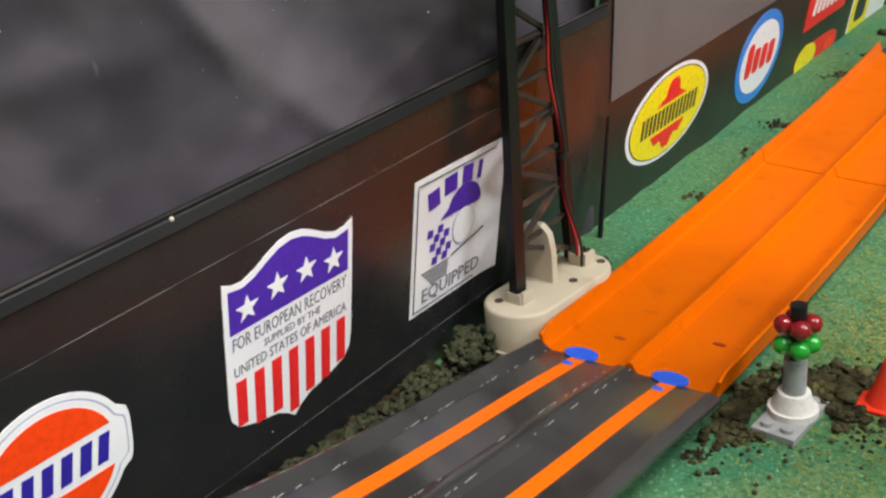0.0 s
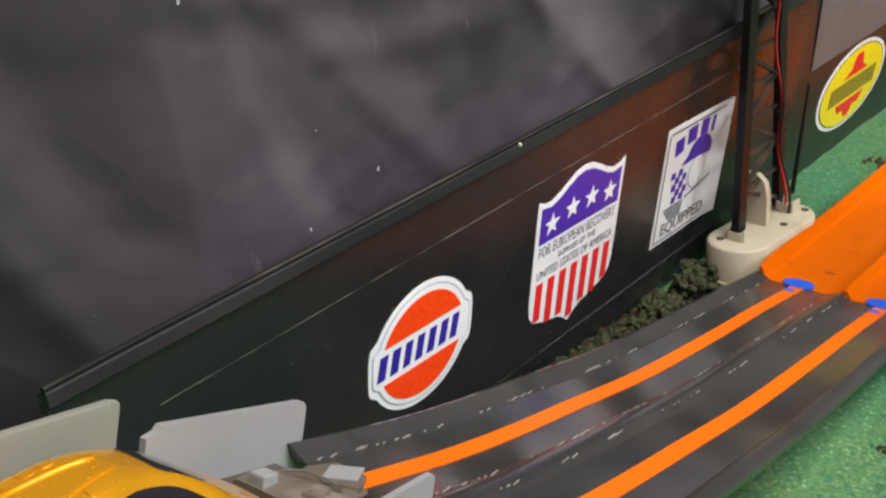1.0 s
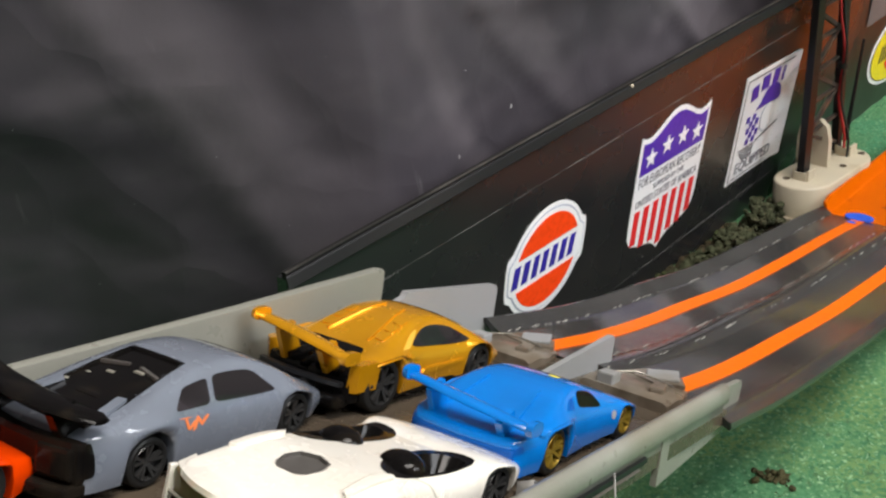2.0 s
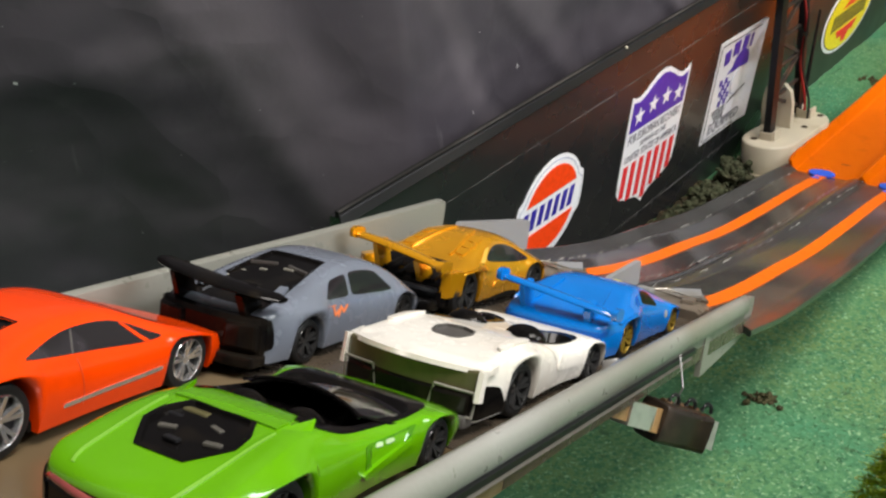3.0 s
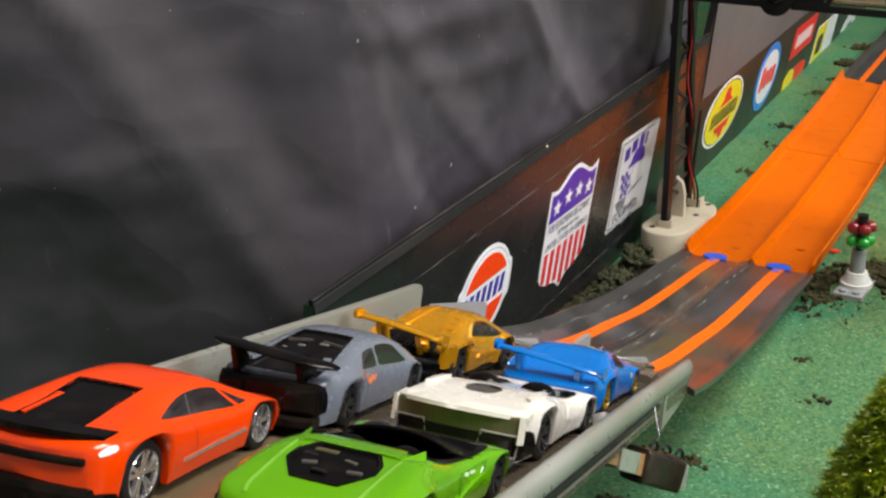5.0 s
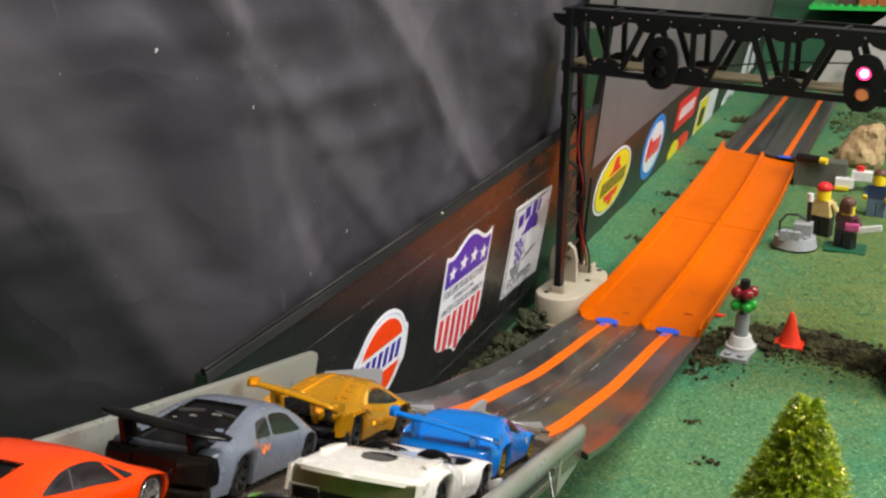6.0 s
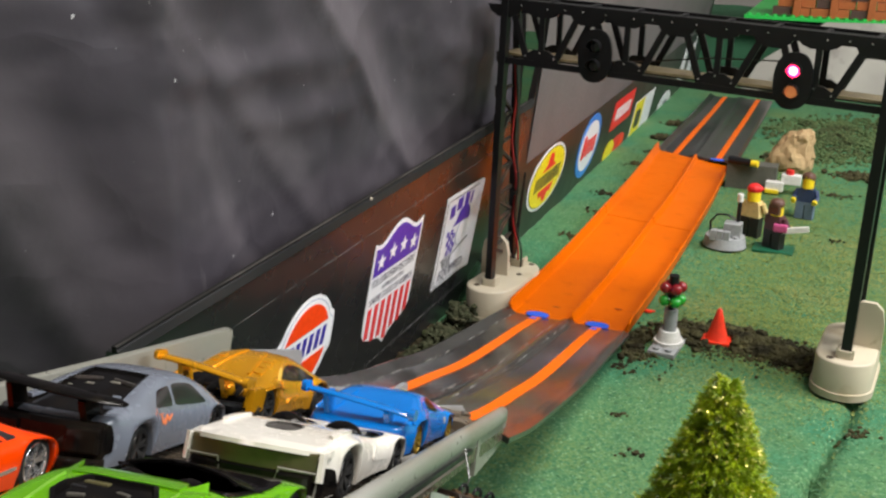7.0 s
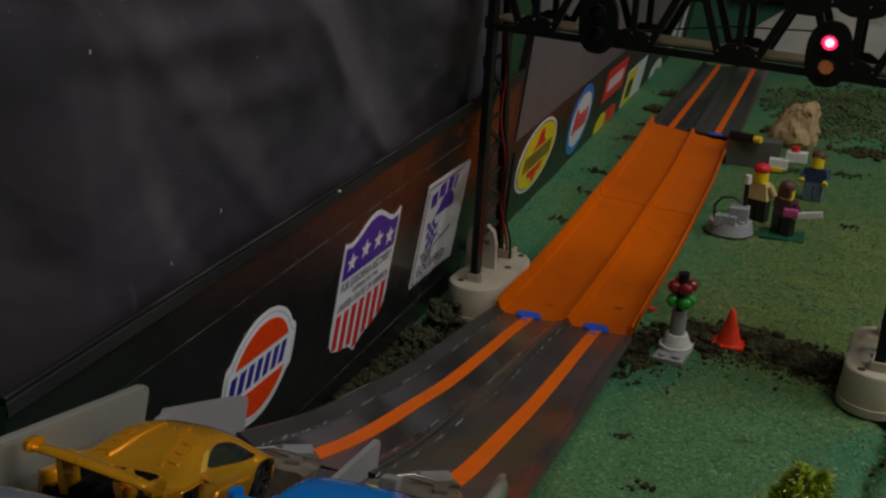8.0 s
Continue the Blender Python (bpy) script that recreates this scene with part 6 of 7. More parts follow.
part("diffuser", box(bmesh.new(), (0, -31.8, 3.4), (23, 4, 3.4), 1.4), CAR_BLACK, car, "black rear diffuser")
for k in range(5):
    part("diffuser_blade", box(bmesh.new(), (-8 + 4 * k, -33.8, 3.2), (0.6, 1.6, 2.6), 0.2), CAR_BLACK, car)
bow_ends(car, sh)

# ---- lineside things ----
BRICK_GREY = material("grey_brick_plastic", (0.32, 0.33, 0.34), 0.35)
BRICK_WHITE = material("white_brick_plastic", (0.72, 0.71, 0.68), 0.35)
CLEAR_RED = material("red_translucent_plastic", (0.28, 0.008, 0.014), 0.12, coat=0.6)
CLEAR_GREEN = material("green_translucent_plastic", (0.015, 0.36, 0.03), 0.12, coat=0.6)
CLIPS = [(113, 76, 20), (210, 56, -35), (228, 42, 60)]
CONE_RED = material("red_cone_plastic", (0.88, 0.045, 0.014), 0.4)


def start_signal():
    ob = thing("start_signal", 141, 17, -13.5, "grey and white block-built start signal with red and green balls", "start signal")
    bm = bmesh.new()
    box(bm, (0, 0, 1.6), (18, 34, 3.2), 0.3)
    for i in (-1, 1):
        for j in (-1.5, -0.5, 0.5, 1.5):
            rod(bm, (i * 4.2, j * 8.2, 3), (i * 4.2, j * 8.2, 5), 2.5)
    part("base_plate", bm, BRICK_GREY, ob, "grey studded base plate")
    part("cone", rod(bmesh.new(), (0, 2, 3.2), (0, 2, 13), 9.5, 6.5, 24), BRICK_WHITE, ob, "white round cone", smooth=40)
    part("collar", rod(bmesh.new(), (0, 2, 3.2), (0, 2, 6), 10, 10, 24), BRICK_WHITE, ob, smooth=40)
    part("column", rod(bmesh.new(), (0, 2, 13), (0, 2, 28), 4.6, 4.6, 20), BRICK_GREY, ob, "grey round column", smooth=40)
    bm = rod(bmesh.new(), (0, 2, 28), (0, 2, 50), 2.6)
    rod(bm, (0, 2, 47), (0, 2, 52), 3.4)
    part("core", bm, BLACK_PLASTIC, ob, smooth=40)
    for z, mat, label in ((34.5, CLEAR_GREEN, "clear green ball"), (43.5, CLEAR_RED, "clear red ball")):
        for a in (35, 125, 215, 305):
            part("ball", ball(bmesh.new(), (5.4 * math.cos(radians(a)), 2 + 5.4 * math.sin(radians(a)), z), 4.1), mat, ob, label, smooth=60)
    ob.rotation_euler = (0, 0, radians(-4))


start_signal()


def traffic_cone():
    ob = thing("traffic_cone", 169.5, 46, -13.2, "small red plastic traffic cone on the grass", "traffic cone")
    part("base", box(bmesh.new(), (0, 0, 0.9), (20, 20, 1.8), 0.5), CONE_RED, ob)
    rings = [[(r * math.cos(a), r * math.sin(a), z) for a in (2 * math.pi * k / 24 for k in range(24))] for z, r in ((1.6, 8), (3, 7.2), (10, 5), (18, 2.8), (22.6, 1.7), (23.2, 1.0))]
    part("body", sweep(bmesh.new(), rings), CONE_RED, ob, smooth=40)


traffic_cone()

NEEDLE = material("glitter_green_needles", (0.25, 0.36, 0.004), 0.4, tones=[((0.5, 0.56, 0.006), 260, 0.5, 0.68), ((0.07, 0.12, 0.003), 120, 0.58, 0.7)], spec=0.5)
NEEDLE_SHADE = material("shaded_needle_core", (0.03, 0.055, 0.004), 0.7, tones=[((0.08, 0.12, 0.008), 260, 0.5, 0.65)], bump=1.0, bump_scale=500)
GLITTER = material("gold_glitter", (1.0, 0.85, 0.25), 0.2, metal=0.3)


def brush_tree(x, y, height, radius, label):
    """A twisted-wire tree: rings of stiff bristles round a wire."""
    rng = random.Random(7)
    ob = thing("bottle_brush_tree", x, y, -13, label, "model tree")
    part("stem", rod(bmesh.new(), (0, 0, 0), (0, 0, height - 6), 1.6, 0.5, 8), BARK, ob)
    part("foot", rod(bmesh.new(), (0, 0, 0), (0, 0, 7), 9, 8, 20), BARK, ob, "round wooden foot")
    # solid cone whose dark green paints the shade between the bristles
    part("core", sweep(bmesh.new(), [[((0.8 + radius * 0.5 * f) * math.cos(a), (0.8 + radius * 0.5 * f) * math.sin(a), 8 + (height - 20) * (1 - f)) for a in (2 * math.pi * k / 24 for k in range(24))] for f in np.linspace(1, 0.02, 14)]), NEEDLE_SHADE, ob, "solid inner core, darkened as shade between bristles", smooth=60)
    verts, faces, sparks, spark_faces = [], [], [], []
    for k in range(3000):
        # one bristly twig, bent down towards its tip
        f = rng.random() ** 0.6 if k % 4 else 0.4 * rng.random()
        a, z = rng.uniform(0, 2 * math.pi), 7 + (height - 12) * (1 - f)
        reach = (2.5 + (radius - 2.5) * f ** 0.84) * rng.uniform(0.92, 1.02)
        drop = 3.5 - 0.34 * reach + rng.uniform(-1, 1)
        thick = 2.0 + 1.2 * min(1, 3 * f)
        c, s = math.cos(a), math.sin(a)
        for b in range(44):
            t = 0.3 + 0.7 * rng.random() ** 0.6
            base = Vector((c * reach * t, s * reach * t, z + drop * t * t))
            way = Vector([rng.gauss(0, 1) for _ in range(3)]).normalized() + Vector((c, s, -0.1)) * 0.8
            tip = base + way * thick * rng.uniform(0.6, 1.1) * (1.15 - 0.45 * t)
            w = Vector([rng.uniform(-0.27, 0.27) for _ in range(3)])
            n = len(verts)
            verts += [base - w, base + w, tip]
            faces.append((n, n + 1, n + 2))
            if b % 11 == 0 and t > 0.7:
                m = len(sparks)
                sparks += [tip + Vector([rng.uniform(-0.5, 0.5) for _ in range(3)]) for _ in range(3)]
                spark_faces.append((m, m + 1, m + 2))
    for name, v, f, mat, label in (("bristles", verts, faces, NEEDLE, "yellow-green bristles"), ("glitter", sparks, spark_faces, GLITTER, "gold glitter flecks")):
        me = bpy.data.meshes.new(name)
        me.from_pydata([tuple(p * MM) for p in v], [], f)
        me.materials.append(mat)
        crown = new(name, me)
        crown.parent = ob
        tagged(crown, label, kind="stuff")


BARK = material("brown_wood", (0.12, 0.07, 0.035), 0.7)
brush_tree(219, -347, 152.5, 56, "yellow-green glittered bottle-brush tree")


def foam_bush(x, y, z, r, mat, label, seed, name="foam_bush", group="foam bushes along the board", tall=0.75):
    rng = random.Random(seed)
    ob = thing(name, x, y, z, label, "bush", group)
    bm = bmesh.new()
    for j in range(60):
        a, q = rng.uniform(0, 6.28), rng.random() ** 0.5
        h = rng.random()
        ball(bm, (r * 0.85 * q * math.cos(a), r * 0.85 * q * math.sin(a), r * (0.05 + tall * h * (1 - 0.6 * q))), r * rng.uniform(0.09, 0.22), 0.9, 1)
    for v in bm.verts:
        v.co += Vector(noise.noise_vector(v.co * (2.2 / max(r, 3)) + Vector((seed, 1, 0)))) * r * 0.16 + Vector(noise.noise_vector(v.co * 0.9 + Vector((seed, 0, 2)))) * 0.9
    tagged(part("foliage", bm, mat, ob), kind="stuff")


rng = random.Random(3)
for k in range(22):
    y = -168 + 8 * k + rng.uniform(-3, 3)
    foam_bush(-4 + rng.uniform(-1, 6) + 0.06 * max(0, y + 70), y, -11 + rng.uniform(-2, 2), rng.uniform(7.5, 11), BUSH, "olive-brown foam bush squeezed beside the board", k)


def soil(name, clusters, mat, label, seed):
    """Crumbs strewn round lines on the ground, joined; clusters: (path, spread, count, size)."""
    rng = random.Random(seed)
    verts, faces = [], []
    base = bmesh.new()
    bmesh.ops.create_icosphere(base, subdivisions=1, radius=1)
    base.verts.index_update()
    shape = [v.co.copy() for v in base.verts]
    tris = [[v.index for v in f.verts] for f in base.faces]
    base.free()
    for path, spread, count, size in clusters:
        for _ in range(count):
            t = rng.uniform(0, len(path) - 1.001)
            (x0, y0), (x1, y1) = path[int(t)], path[int(t) + 1]
            f = t % 1
            x, y = x0 + (x1 - x0) * f + rng.gauss(0, spread), y0 + (y1 - y0) * f + rng.gauss(0, spread) * 0.8
            if on_track(x, y) or math.hypot(x - 141, y - 15) < 17 or math.hypot(x - 169.5, y - 45) < 12:
                continue
            r, n = size * rng.uniform(0.4, 1.0) ** 1.5, len(verts)
            z = ground_z(x, y) + r * rng.uniform(-0.2, 0.9)
            verts += [((x + p.x * r * rng.uniform(0.6, 1.3)) * MM, (y + p.y * r * rng.uniform(0.6, 1.3)) * MM, (z + p.z * r * rng.uniform(0.4, 1.0)) * MM) for p in shape]
            faces += [tuple(n + i for i in t) for t in tris]
    me = bpy.data.meshes.new(name)
    me.from_pydata(verts, [], faces)
    me.materials.append(mat)
    tagged(new(name, me), label, "dirt", kind="stuff")


def on_track(x, y):
    yy = min(0, max(-330, y))
    edge = 52 + LANE + 20 - 0.08 * yy - 0.022 * max(0, y)
    return -150 < y < 552 and edge - 84 < x < edge


soil("dark_soil", [([(8, -200), (14, -140), (20, -80), (24, -20), (26, 10)], 10, 6000, 3.2), ([(-6, -230), (-6, -120), (-4, -20)], 5, 4200, 3.4)], DIRT, "dark crumbs filling the gap between the board and the rubber track", 4)
soil("moss_band", [([(112, 2), (128, 22), (148, 38), (172, 56), (198, 54), (218, 44), (240, 34)], 10, 3600, 3.2), ([(112, 2), (148, 34), (190, 44), (240, 26)], 15, 2600, 1.4), ([(150, 44), (180, 58), (206, 52)], 7, 900, 4.2)], MOSS, "olive-brown moss crumbs along the seam of the mats", 5)
for k, (x, y) in enumerate(((4, -22), (0, -6), (8, 6), (2, 84), (10, 92), (-6, 100))):
    foam_bush(x, y, -4, 11 if k < 2 else 8, BUSH, "olive-brown foam bush by the mast base", 40 + k)
for k, (x, y, r) in enumerate(((118, -224, 6), (109, -216, 5), (97, -262, 5), (118, -22, 6), (108, 30, 7), (122, 42, 9), (132, 52, 8), (150, 56, 9), (160, 62, 7), (178, 60, 8), (190, 52, 9), (200, 45, 7), (212, 38, 9), (222, 30, 8), (155, 40, 6), (128, 14, 5), (230, 20, 7), (206, 56, 6), (186, 66, 6))):
    foam_bush(x, y, -16, r, DIRT, "dark crumbled dirt foam on the grass", 60 + k, "dirt_clump", "dirt clumps along the seam", 0.35)
TUFTS = ((134, -88, 4, 14), (152, -134, 5, 12), (176, -196, 4, 6), (128, -30, 3, 8), (113, -219, 5, 40), (91, -265, 4, 24), (262, -60, 7, 40), (235, 330, 6, 12), (225, 500, 14, 50), (240, 600, 20, 110), (150, 660, 14, 110), (14, 210, 7, 40), (16, 300, 8, 50), (6, 360, 8, 50), (18, 430, 8, 60), (4, 500, 9, 70), (10, 580, 10, 80), (4, 660, 10, 90), (2, 760, 10, 100), (142, -338, 7, 40))
soil("foam_tufts", [([(x - r * 0.6, y - r * 0.4), (x + r * 0.6, y + r * 0.4)], r * 0.6, n, 2.0 if y < 600 else 5.0) for x, y, r, n in TUFTS], MOSS, "dark olive foam crumbs scattered on the grass", 90)

FAR_TUFTS = ((150, 880, 50, 150), (190, 820, 60, 220), (230, 760, 60, 220), (215, 920, 60, 240), (265, 860, 60, 240), (290, 720, 50, 120), (200, 680, 40, 60))
soil("green_moss", [([(x - r * 0.5, y - r), (x + r * 0.5, y + r)], r * 0.45, 3 * n, 3.6) for x, y, r, n in FAR_TUFTS], MOSS_GREEN, "green-brown moss clumps on the far grass", 91)

# ---- the toy figures and what stands by them ----
SKIN = material("yellow_plastic", (0.8, 0.6, 0.02), 0.35)
FIG = {n: material(n + "_toy_plastic", c, 0.4) for n, c in (("cream", (0.65, 0.5, 0.22)), ("black", (0.015, 0.015, 0.015)), ("red", (0.65, 0.02, 0.02)), ("brown", (0.1, 0.045, 0.03)), ("pink", (0.5, 0.08, 0.22)), ("navy", (0.03, 0.05, 0.12)), ("denim", (0.12, 0.17, 0.25)), ("plum", (0.09, 0.035, 0.045)))}


def toy_figure(x, y, turn, legs, shirt, hair, label, hat=False, size=1.08):
    """One plain block doll, in one mesh."""
    bm = bmesh.new()
    mats = list(dict.fromkeys((legs, shirt, SKIN, hair)))

    def close(mat):
        for f in bm.faces:
            if f.material_index == 0:
                f.material_index = mats.index(mat) + 1

    for s in (-1, 1):
        box(bm, (s * 4.2, 0, 7), (7.6, 8, 14), 0.6)
    box(bm, (0, 0, 14.5), (16, 8, 3), 0.4)
    close(legs)
    sweep(bm, [[(-8, -4, 16), (8, -4, 16), (8, 4, 16), (-8, 4, 16)], [(-6, -4, 28.5), (6, -4, 28.5), (6, 4, 28.5), (-6, 4, 28.5)]])
    for s in (-1, 1):
        rod(bm, (s * 7.4, 0, 27), (s * 10, -2, 20.5), 2.4, 2.2, 10)
        rod(bm, (s * 10, -2, 20.5), (s * 9.4, -6.5, 18), 2.1, 2.0, 10)
    close(shirt)
    for s in (-1, 1):
        rod(bm, (s * 9.4, -6.5, 18), (s * 9.2, -9, 17), 2.3, 2.3, 10)
    rod(bm, (0, 0, 28.5), (0, 0, 39), 5.1, 5.1, 20)
    close(SKIN)
    if hat:
        ball(bm, (0, 0, 38), 6, 0.75)
        box(bm, (0, -6, 37), (8, 5, 1.2), 0.4)
    else:
        ball(bm, (0, 0.8, 38.2), 6.2, 0.8)
        box(bm, (0, 3.4, 34), (10.5, 4, 9), 1.2)
    close(hair)
    bmesh.ops.scale(bm, vec=(MM, MM, MM), verts=bm.verts)
    me = bpy.data.meshes.new("toy_figure")
    bm.to_mesh(me)
    bm.free()
    for m in mats:
        me.materials.append(m)
    for p in me.polygons:
        p.material_index -= 1
    ob = new("toy_figure", me)
    ob.matrix_basis = pose(x * MM, y * MM, (ground_z(x, y) + 0.5) * MM, 0, 0, turn) @ Matrix.Diagonal((size, size, size, 1))
    return tagged(ob, label, "toy figure", "toy figures on the grass")


toy_figure(157, 312, 160, FIG["black"], FIG["cream"], FIG["red"], "yellow-headed block toy figure with red cap", True, 1.18)
toy_figure(181, 279, 150, FIG["black"], FIG["plum"], FIG["brown"], "block toy figure with black legs and brown hair")
toy_figure(198, 393, -10, FIG["denim"], FIG["navy"], FIG["brown"], "block toy figure with navy jacket and grey-blue legs")


def film_rig():
    ob = thing("toy_camera_rig", 141, 266, -12, "grey round block-built stand with black hoop and post", "toy stand")
    bm = rod(bmesh.new(), (0, 0, 0), (0, 0, 9), 19, 17, 28)
    part("tub", bm, BRICK_GREY, ob, "grey round tub", smooth=40)
    part("block", box(bmesh.new(), (6, 0, 15), (15, 14, 13), 0.6), BRICK_GREY, ob)
    bm = bmesh.new()
    for i in (-1, 1):
        for j in (-1, 1):
            rod(bm, (i * 10, j * 8, 9), (i * 10, j * 8, 11), 2.5)
    part("studs", bm, BRICK_GREY, ob)
    for k in range(3):
        part("panel", box(bmesh.new(), (-9 + 6 * k, -14, 12), (5, 5, 9), 0.5), BRICK_GREY, ob)
    part("hoop", wire(bmesh.new(), [(-13, 0, 8), (-14, 0, 20), (-9, 0, 27), (0, 0, 28), (8, 0, 24)], 1.1), BLACK_PLASTIC, ob, "black hoop", smooth=60)
    part("post", rod(bmesh.new(), (9, 4, 18), (9, 4, 44), 1.9), BLACK_PLASTIC, ob)
    part("cap", rod(bmesh.new(), (9, 4, 40), (9, 4, 47), 2.6), BRICK_WHITE, ob, "white cap")
    ob = thing("toy_crate", 134, 496, ground_z(134, 496), "dark grey block crate with white and yellow bricks", "toy crate")
    part("crate", box(bmesh.new(), (0, 0, 13), (52, 22, 28), 0.8), DARK_CRATE, ob)
    part("white_brick", box(bmesh.new(), (26, -14, 8), (18, 12, 10), 0.5), BRICK_WHITE, ob)
    part("white_brick", box(bmesh.new(), (42, -10, 16), (20, 12, 10), 0.5), BRICK_WHITE, ob)
    part("red_stud", rod(bmesh.new(), (40, -10, 21), (40, -10, 26), 4), FIG["red"], ob, "red round stud")
    part("yellow_tile", box(bmesh.new(), (24, -20, 3), (14, 4, 4), 0.5), SKIN, ob, "yellow tile")
    part("black_barrel", rod(bmesh.new(), (-24, -8, 30), (0, -16, 30), 4.5), BLACK_PLASTIC, ob, smooth=40)
    part("yellow_cap", rod(bmesh.new(), (0, -16, 30), (7, -18, 30), 3.6), SKIN, ob, "yellow cap", smooth=40)
    ob = thing("toy_baseplate", 182, 278, ground_z(182, 278) - 0.5, "dark green block plate under a toy figure", "toy plate")
    part("plate", box(bmesh.new(), (0, 0, 0.8), (34, 26, 2.2), 0.3), DARK_GREEN, ob)
    ob = thing("toy_clapper", 199, 272, 8, "white toy board held out by a figure", "toy board")
    part("board", box(bmesh.new(), (0, 0, 0), (22, 3, 5), 0.4, pose(0, 0, 0, 0, -12, 0)), BRICK_WHITE, ob)
    part("grip", box(bmesh.new(), (-13, 0, 0), (12, 6, 7), 1.4), FIG["pink"], ob, "pink toy arm")


DARK_CRATE = material("dark_grey_plastic", (0.09, 0.09, 0.075), 0.5)
DARK_GREEN = material("dark_green_plastic", (0.01, 0.1, 0.05), 0.4)
film_rig()

for k, (x, y, turn) in enumerate(CLIPS):
    ob = thing("plastic_clip", x, y, ground_z(x, y) + 1, "small red-orange plastic clip lying on the moss", "plastic clip")
    part("clip", box(bmesh.new(), (0, 0, 0.6), (9, 4, 1.8), 0.5), CONE_RED, ob)
    part("prong", box(bmesh.new(), (5, 1.4, 0.6), (5, 1.2, 1.4), 0.3), CONE_RED, ob)
    ob.rotation_euler = (0, radians(8), radians(turn))

SANDSTONE = material("tan_rock", (0.38, 0.26, 0.13), 0.9, tones=[((0.5, 0.36, 0.19), 60, 0.45, 0.7), ((0.2, 0.13, 0.06), 90, 0.55, 0.75)], bump=0.8, bump_scale=300)


def rock():
    bm = bmesh.new()
    bmesh.ops.create_icosphere(bm, subdivisions=4, radius=1)
    for v in bm.verts:
        p = v.co.copy()
        v.co = Vector((max(-0.8, min(0.8, p.x)) * (27 - 13 * p.z) + 7 * p.z, p.y * (20 - 5 * p.z), 22 + max(-0.8, min(0.72, p.z)) * 36 + 3 * p.x))
        v.co += Vector(noise.noise_vector(p * 1.6)) * 5 + Vector(noise.noise_vector(p * 5)) * 2.4 + Vector(noise.noise_vector(p * 14)) * 0.8
    ob = thing("rock", 166, 596, ground_z(171, 596) - 3, "rough tan stone standing on the grass", "rock")
    part("stone", bm, SANDSTONE, ob)


rock()

# ---- far end of the table ----
FELT = material("green_felt", (0.012, 0.07, 0.03), 0.9, tones=[((0.025, 0.15, 0.06), 6, 0.45, 0.7)], bump=0.6, bump_scale=300)
STONE_GREY = material("pale_grey_stone", (0.33, 0.31, 0.28), 0.8, tones=[((0.42, 0.4, 0.36), 8, 0.45, 0.7), ((0.2, 0.19, 0.17), 20, 0.6, 0.75)])
BRIGHT_GREEN = material("bright_green_plastic", (0.03, 0.55, 0.09), 0.4)
BRICK_RUST = material("rust_orange_brick", (0.42, 0.12, 0.035), 0.45)
BRICK_DARK = material("dark_brown_brick", (0.09, 0.05, 0.04), 0.45)


SLAB_OUTLINE = [(10, -14), (60, 40), (150, 108), (420, 118), (420, -14)]


def far_end():
    hill = thing("felt_hill", 160, 1330, -14, "green felt hill rising behind the track", "hill")
    bm = bmesh.new()
    rows = []
    for y in np.linspace(-130, 260, 24):
        row = []
        for x in np.linspace(-300, 700, 50):
            f = 1 / (1 + math.exp(-(y + 40) / 22))
            row.append(bm.verts.new((x, y, 108 * f + 3 * noise.noise((x / 40, y / 40, 2)))))
        rows.append(row)
    for a, b in zip(rows, rows[1:]):
        for i in range(len(a) - 1):
            bm.faces.new((a[i], a[i + 1], b[i + 1], b[i]))
    part("felt", bm, FELT, hill, smooth=60)
    slab_ob = thing("stone_slab", 0, 1190, -14, "pale grey sloping slab behind the rock", "slab")
    bm = slab(bmesh.new(), SLAB_OUTLINE, -4, 4)
    bmesh.ops.transform(bm, matrix=Matrix(((1, 0, 0, 0), (0, 0.35, -0.94, 0), (0, 0.94, 0.35, 14), (0, 0, 0, 1))), verts=bm.verts)
    part("slab", bm, STONE_GREY, slab_ob)
    house = thing("block_building", 118, 1310, 100, "rust-brown block-built building on a bright green plate", "toy building")
    bm = slab(bmesh.new(), [(-120, 380), (-105, -60), (300, -60), (300, 380)], 0, 6)
    part("base_plate", bm, BRIGHT_GREEN, house, "bright green base plate")
    bm = bmesh.new()
    for i in range(27):
        rod(bm, (-98 + 14.5 * i, -52, 6), (-98 + 14.5 * i, -52, 9), 4, 4, 8)
    part("studs", bm, BRIGHT_GREEN, house)
    for k in range(9):
        for j in range(6):
            box_mat = BRICK_RUST if (k + 2 * j) % 4 else BRICK_DARK
            part("brick", box(bmesh.new(), (-46 + 32 * k + (8 if j % 2 else 0), -30 + (3 if k % 3 == 0 else 0), 14 + 15 * j), (30, 28, 14), 0.6), box_mat, house)
    for k in range(5):
        part("pillar", box(bmesh.new(), (-20 + 60 * k, -46, 30), (12, 10, 48), 0.6), BRICK_RUST, house)


far_end()

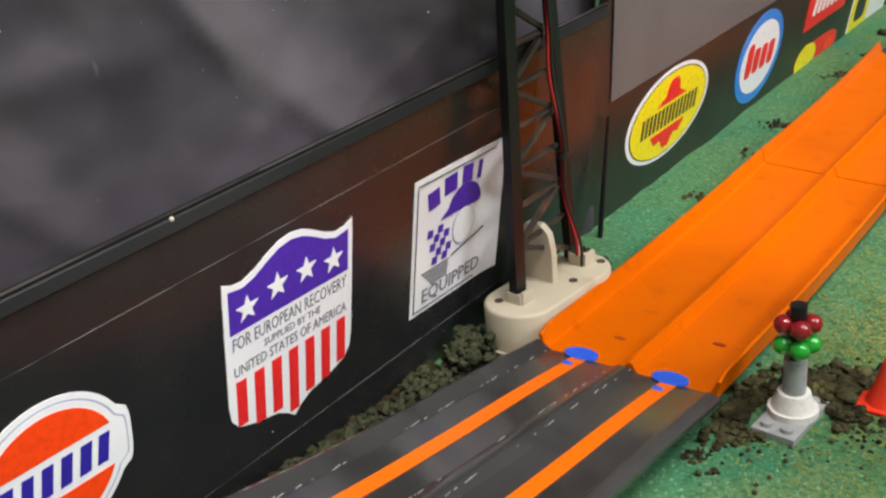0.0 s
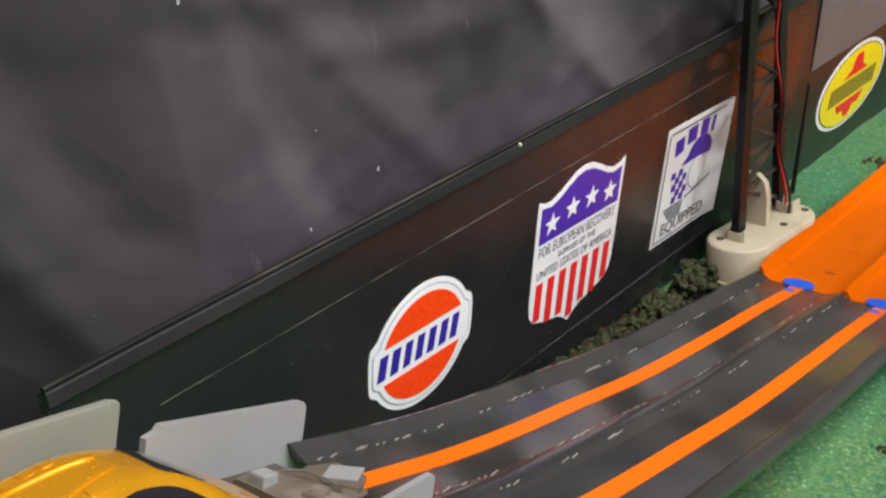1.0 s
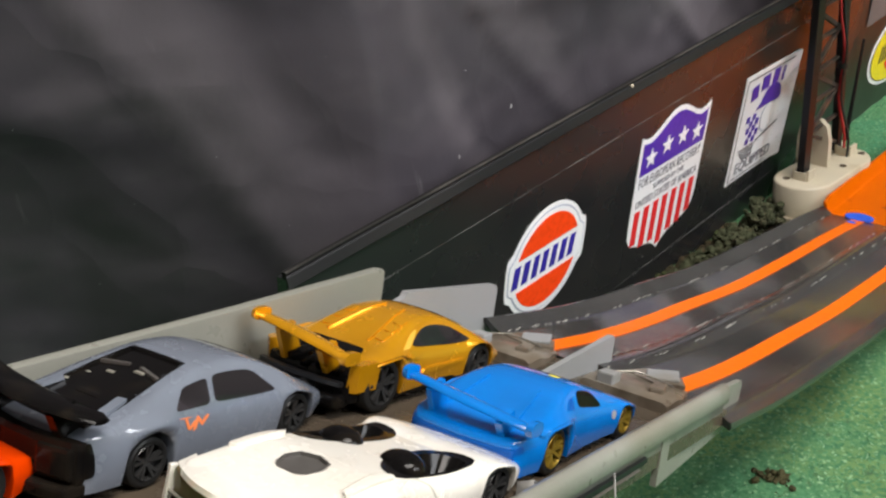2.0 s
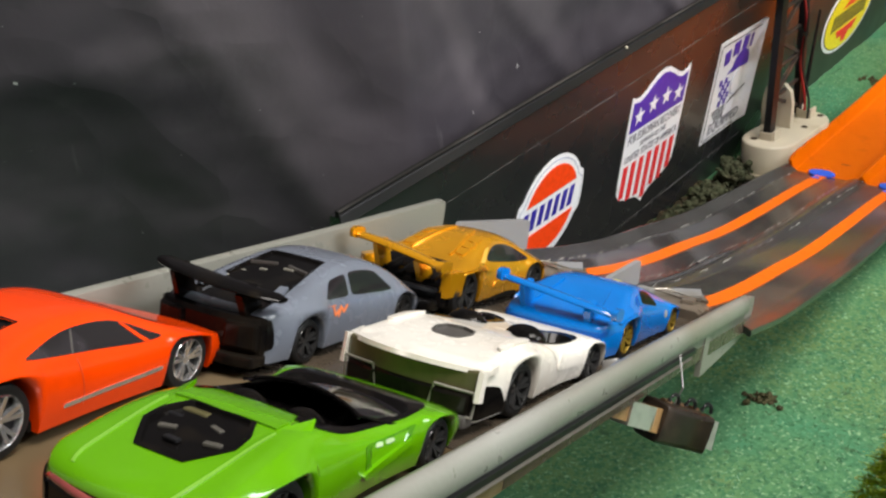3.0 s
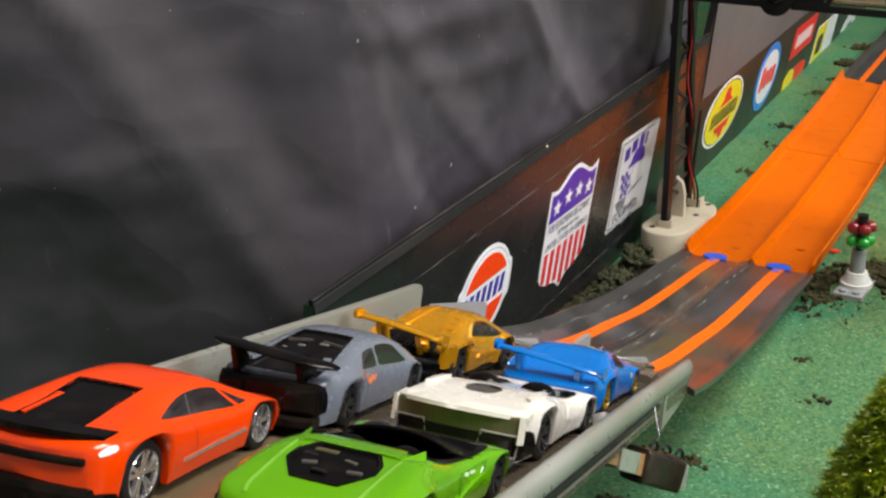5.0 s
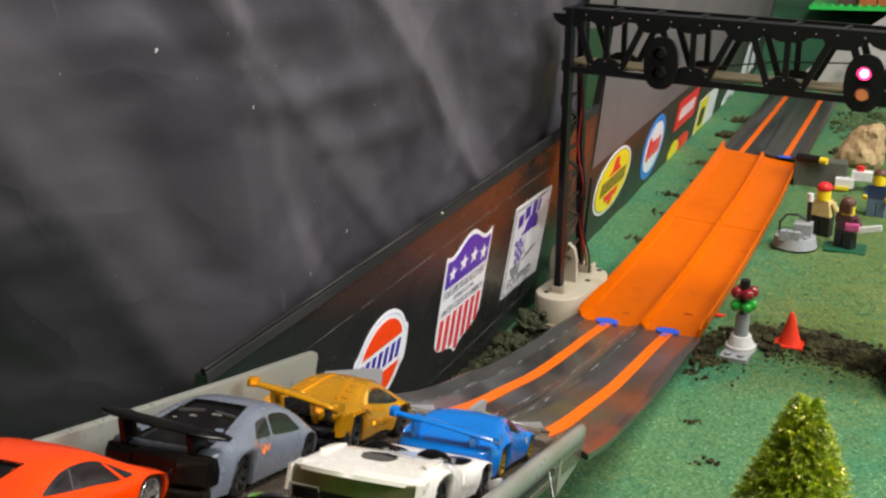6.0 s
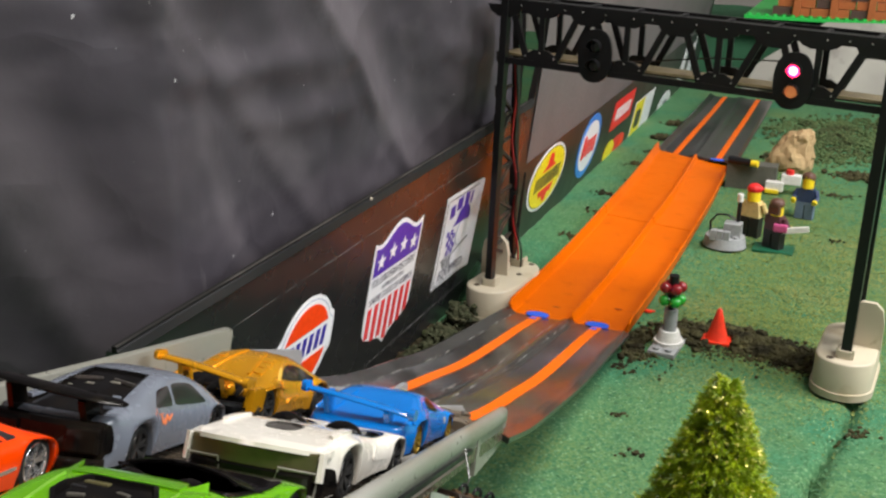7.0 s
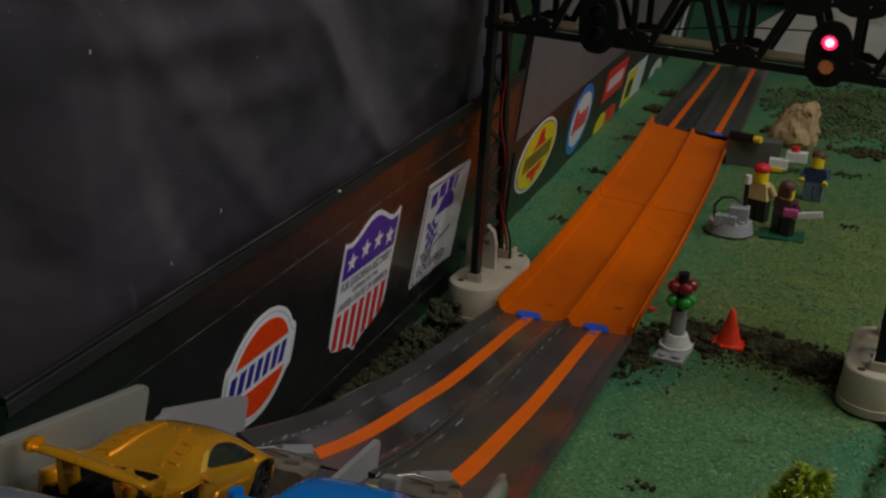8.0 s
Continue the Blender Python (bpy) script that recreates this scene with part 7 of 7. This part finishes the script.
# ---- loose turf fibres on the grass ----
def turf(name, mat, label, seed, n, spread, size=1.0):
    rng = np.random.default_rng(seed)
    verts, faces = [], []
    for px, py in spread(rng, n):
        if on_track(px, py) and px > 22 - 0.02 * py or py < -330 and px < 185 or px < 30 and py < 60:
            continue
        z = ground_z(px, py)
        a, h, w = rng.uniform(0, 6.28), rng.uniform(0.15, 0.7), size * rng.uniform(0.2, 0.6)
        c, s = math.cos(a) * w, math.sin(a) * w
        lx, ly = rng.uniform(-2.6, 2.6, 2)
        k = len(verts)
        verts += [((px - c) * MM, (py - s) * MM, (z - 0.2) * MM), ((px + c) * MM, (py + s) * MM, (z - 0.2) * MM), ((px + lx) * MM, (py + ly) * MM, (z + h) * MM)]
        faces.append((k, k + 1, k + 2))
    me = bpy.data.meshes.new(name)
    me.from_pydata(verts, [], faces)
    me.materials.append(mat)
    tagged(new(name, me), label, "grass", kind="stuff")


def everywhere(rng, n):
    return zip(rng.uniform(-20, 330, n), rng.uniform(-520, 620, n))


def dry_patches(rng, n):
    """Round a few worn places on the mats."""
    spots = np.array([(235, 420, 55, 130), (225, 250, 45, 90), (175, 90, 34, 50), (150, 560, 30, 90), (285, 300, 40, 80), (210, 170, 50, 70), (170, 330, 30, 120), (230, 60, 40, 50)], float)
    pick = spots[rng.integers(0, len(spots), n)]
    return zip(rng.normal(pick[:, 0], pick[:, 2]), rng.normal(pick[:, 1], pick[:, 3]))


TURF = material("turf_fibre", (0.066, 0.19, 0.088), 0.85, tones=[((0.13, 0.2, 0.06), 4, 0.5, 0.72), ((0.1, 0.22, 0.1), 14, 0.5, 0.7), ((0.036, 0.12, 0.058), 420, 0.47, 0.6), ((0.28, 0.45, 0.27), 650, 0.58, 0.68)], spec=0.2)
DRY = material("dry_turf_fibre", (0.19, 0.23, 0.06), 0.85, tones=[((0.25, 0.26, 0.08), 14, 0.5, 0.7), ((0.1, 0.18, 0.05), 420, 0.5, 0.65)], spec=0.2)
turf("turf", TURF, "fine green flock fibres strewn over the grass", 5, 170000, everywhere, 1.5)
turf("dry_turf", DRY, "yellowed flock fibres in worn patches", 6, 130000, dry_patches, 2.1)

# glue specks along the rubber track's creases
rng = random.Random(9)
bm = bmesh.new()
for dx, dz in ((-15.6, 0.5), (LANE / 2 - 4, 1.7), (LANE / 2 + 3.6, 1.8)):
    for y, x, z in smooth_line(CURVE, 300):
        if rng.random() < 0.1:
            box(bm, (x + dx + rng.uniform(-0.12, 0.12), y, z + dz + 0.1), (rng.uniform(0.12, 0.28), rng.choice((0.5, 0.9, 1.6, 2.8, 3.8)), 0.3))
tagged(part("crease_specks", bm, SPECKS, near_track, "pale specks along the creases"), kind="stuff")

# board trim: top moulding and the fine lines along it
def top_line(n):
    """Places along the board's top edge."""
    return [(y, 109.6 + (y + 363) * 0.03514 + 0.25 * noise.noise((y / 60, 0, 3))) for y in np.linspace(-363, 118, n)]


trim = bmesh.new()
sweep(trim, [[(board_x(y, z) + a, y, z + b) for a, b in ((-2.2, 0.04), (-0.3, 0.04), (-0.3, 2.4), (-0.5, 2.5), (-2.2, 2.6))] for y, z in top_line(24)])
tagged(part("trim", trim, BOARD_EDGE), "black edging along the board's top", "trim", kind="structure")
band = bmesh.new()
sweep(band, [[(board_x(y, z) + a, y, z + b) for a, b in ((0.02, -4.0), (0.3, -3.9), (0.6, -3.4), (0.35, 0.6), (0.1, 1.2), (-0.28, 1.2), (0.02, -0.05))] for y, z in top_line(24)])
tagged(part("trim", band, TRIM_BAND), "satin dark band below the board's top edge", "trim", kind="structure")
rim = bmesh.new()
sweep(rim, [[(board_x(y, z) + a, y, z + b) for a, b in ((-0.6, 2.4), (0.3, 2.3), (0.3, 2.65), (-0.6, 2.8))] for y, z in top_line(24)])
tagged(part("trim", rim, WORN_EDGE), "thin worn pale edge of the board's edging", "trim", kind="structure")
for z0, z1, name in ((88, 102, "scratch_line"), (1.5, 6, "joint_line")):
    bm = bmesh.new()
    sweep(bm, [[(board_x(y, z) + a, y, z + b) for a, b in ((-0.2, -0.13), (0.12, -0.13), (0.12, 0.13), (-0.2, 0.13))] for y, z in ((-330 if z0 > 50 else -170, z0), (40, z1))])
    tagged(part("trim", bm, FINE_LINE), "thin pale line along the black board", "trim", kind="structure")
nail = thing("tack", 5.2, -160, 117.4, "small pale tack on the board's edging", "tack")
part("head", ball(bmesh.new(), (2, 0, 0), 0.9), CREAM, nail)

# ---- the room round the table ----
PLASTER = material("room_plaster", (0.3, 0.28, 0.26), 0.9, tones=[((0.26, 0.25, 0.23), 3, 0.45, 0.7)])
for name, c, s in (("wall_west", (-560, 150, 680), (20, 3200, 1700)), ("wall_east", (1500, 150, 680), (20, 3200, 1700)), ("wall_south", (470, -1460, 680), (2080, 20, 1700)), ("wall_north", (470, 1760, 680), (2080, 20, 1700)), ("ceiling", (470, 150, 1540), (2080, 3240, 20))):
    tagged(part(name, box(bmesh.new(), c, s), PLASTER), "plain off-white room surface", "ceiling" if name == "ceiling" else "wall", kind="structure")
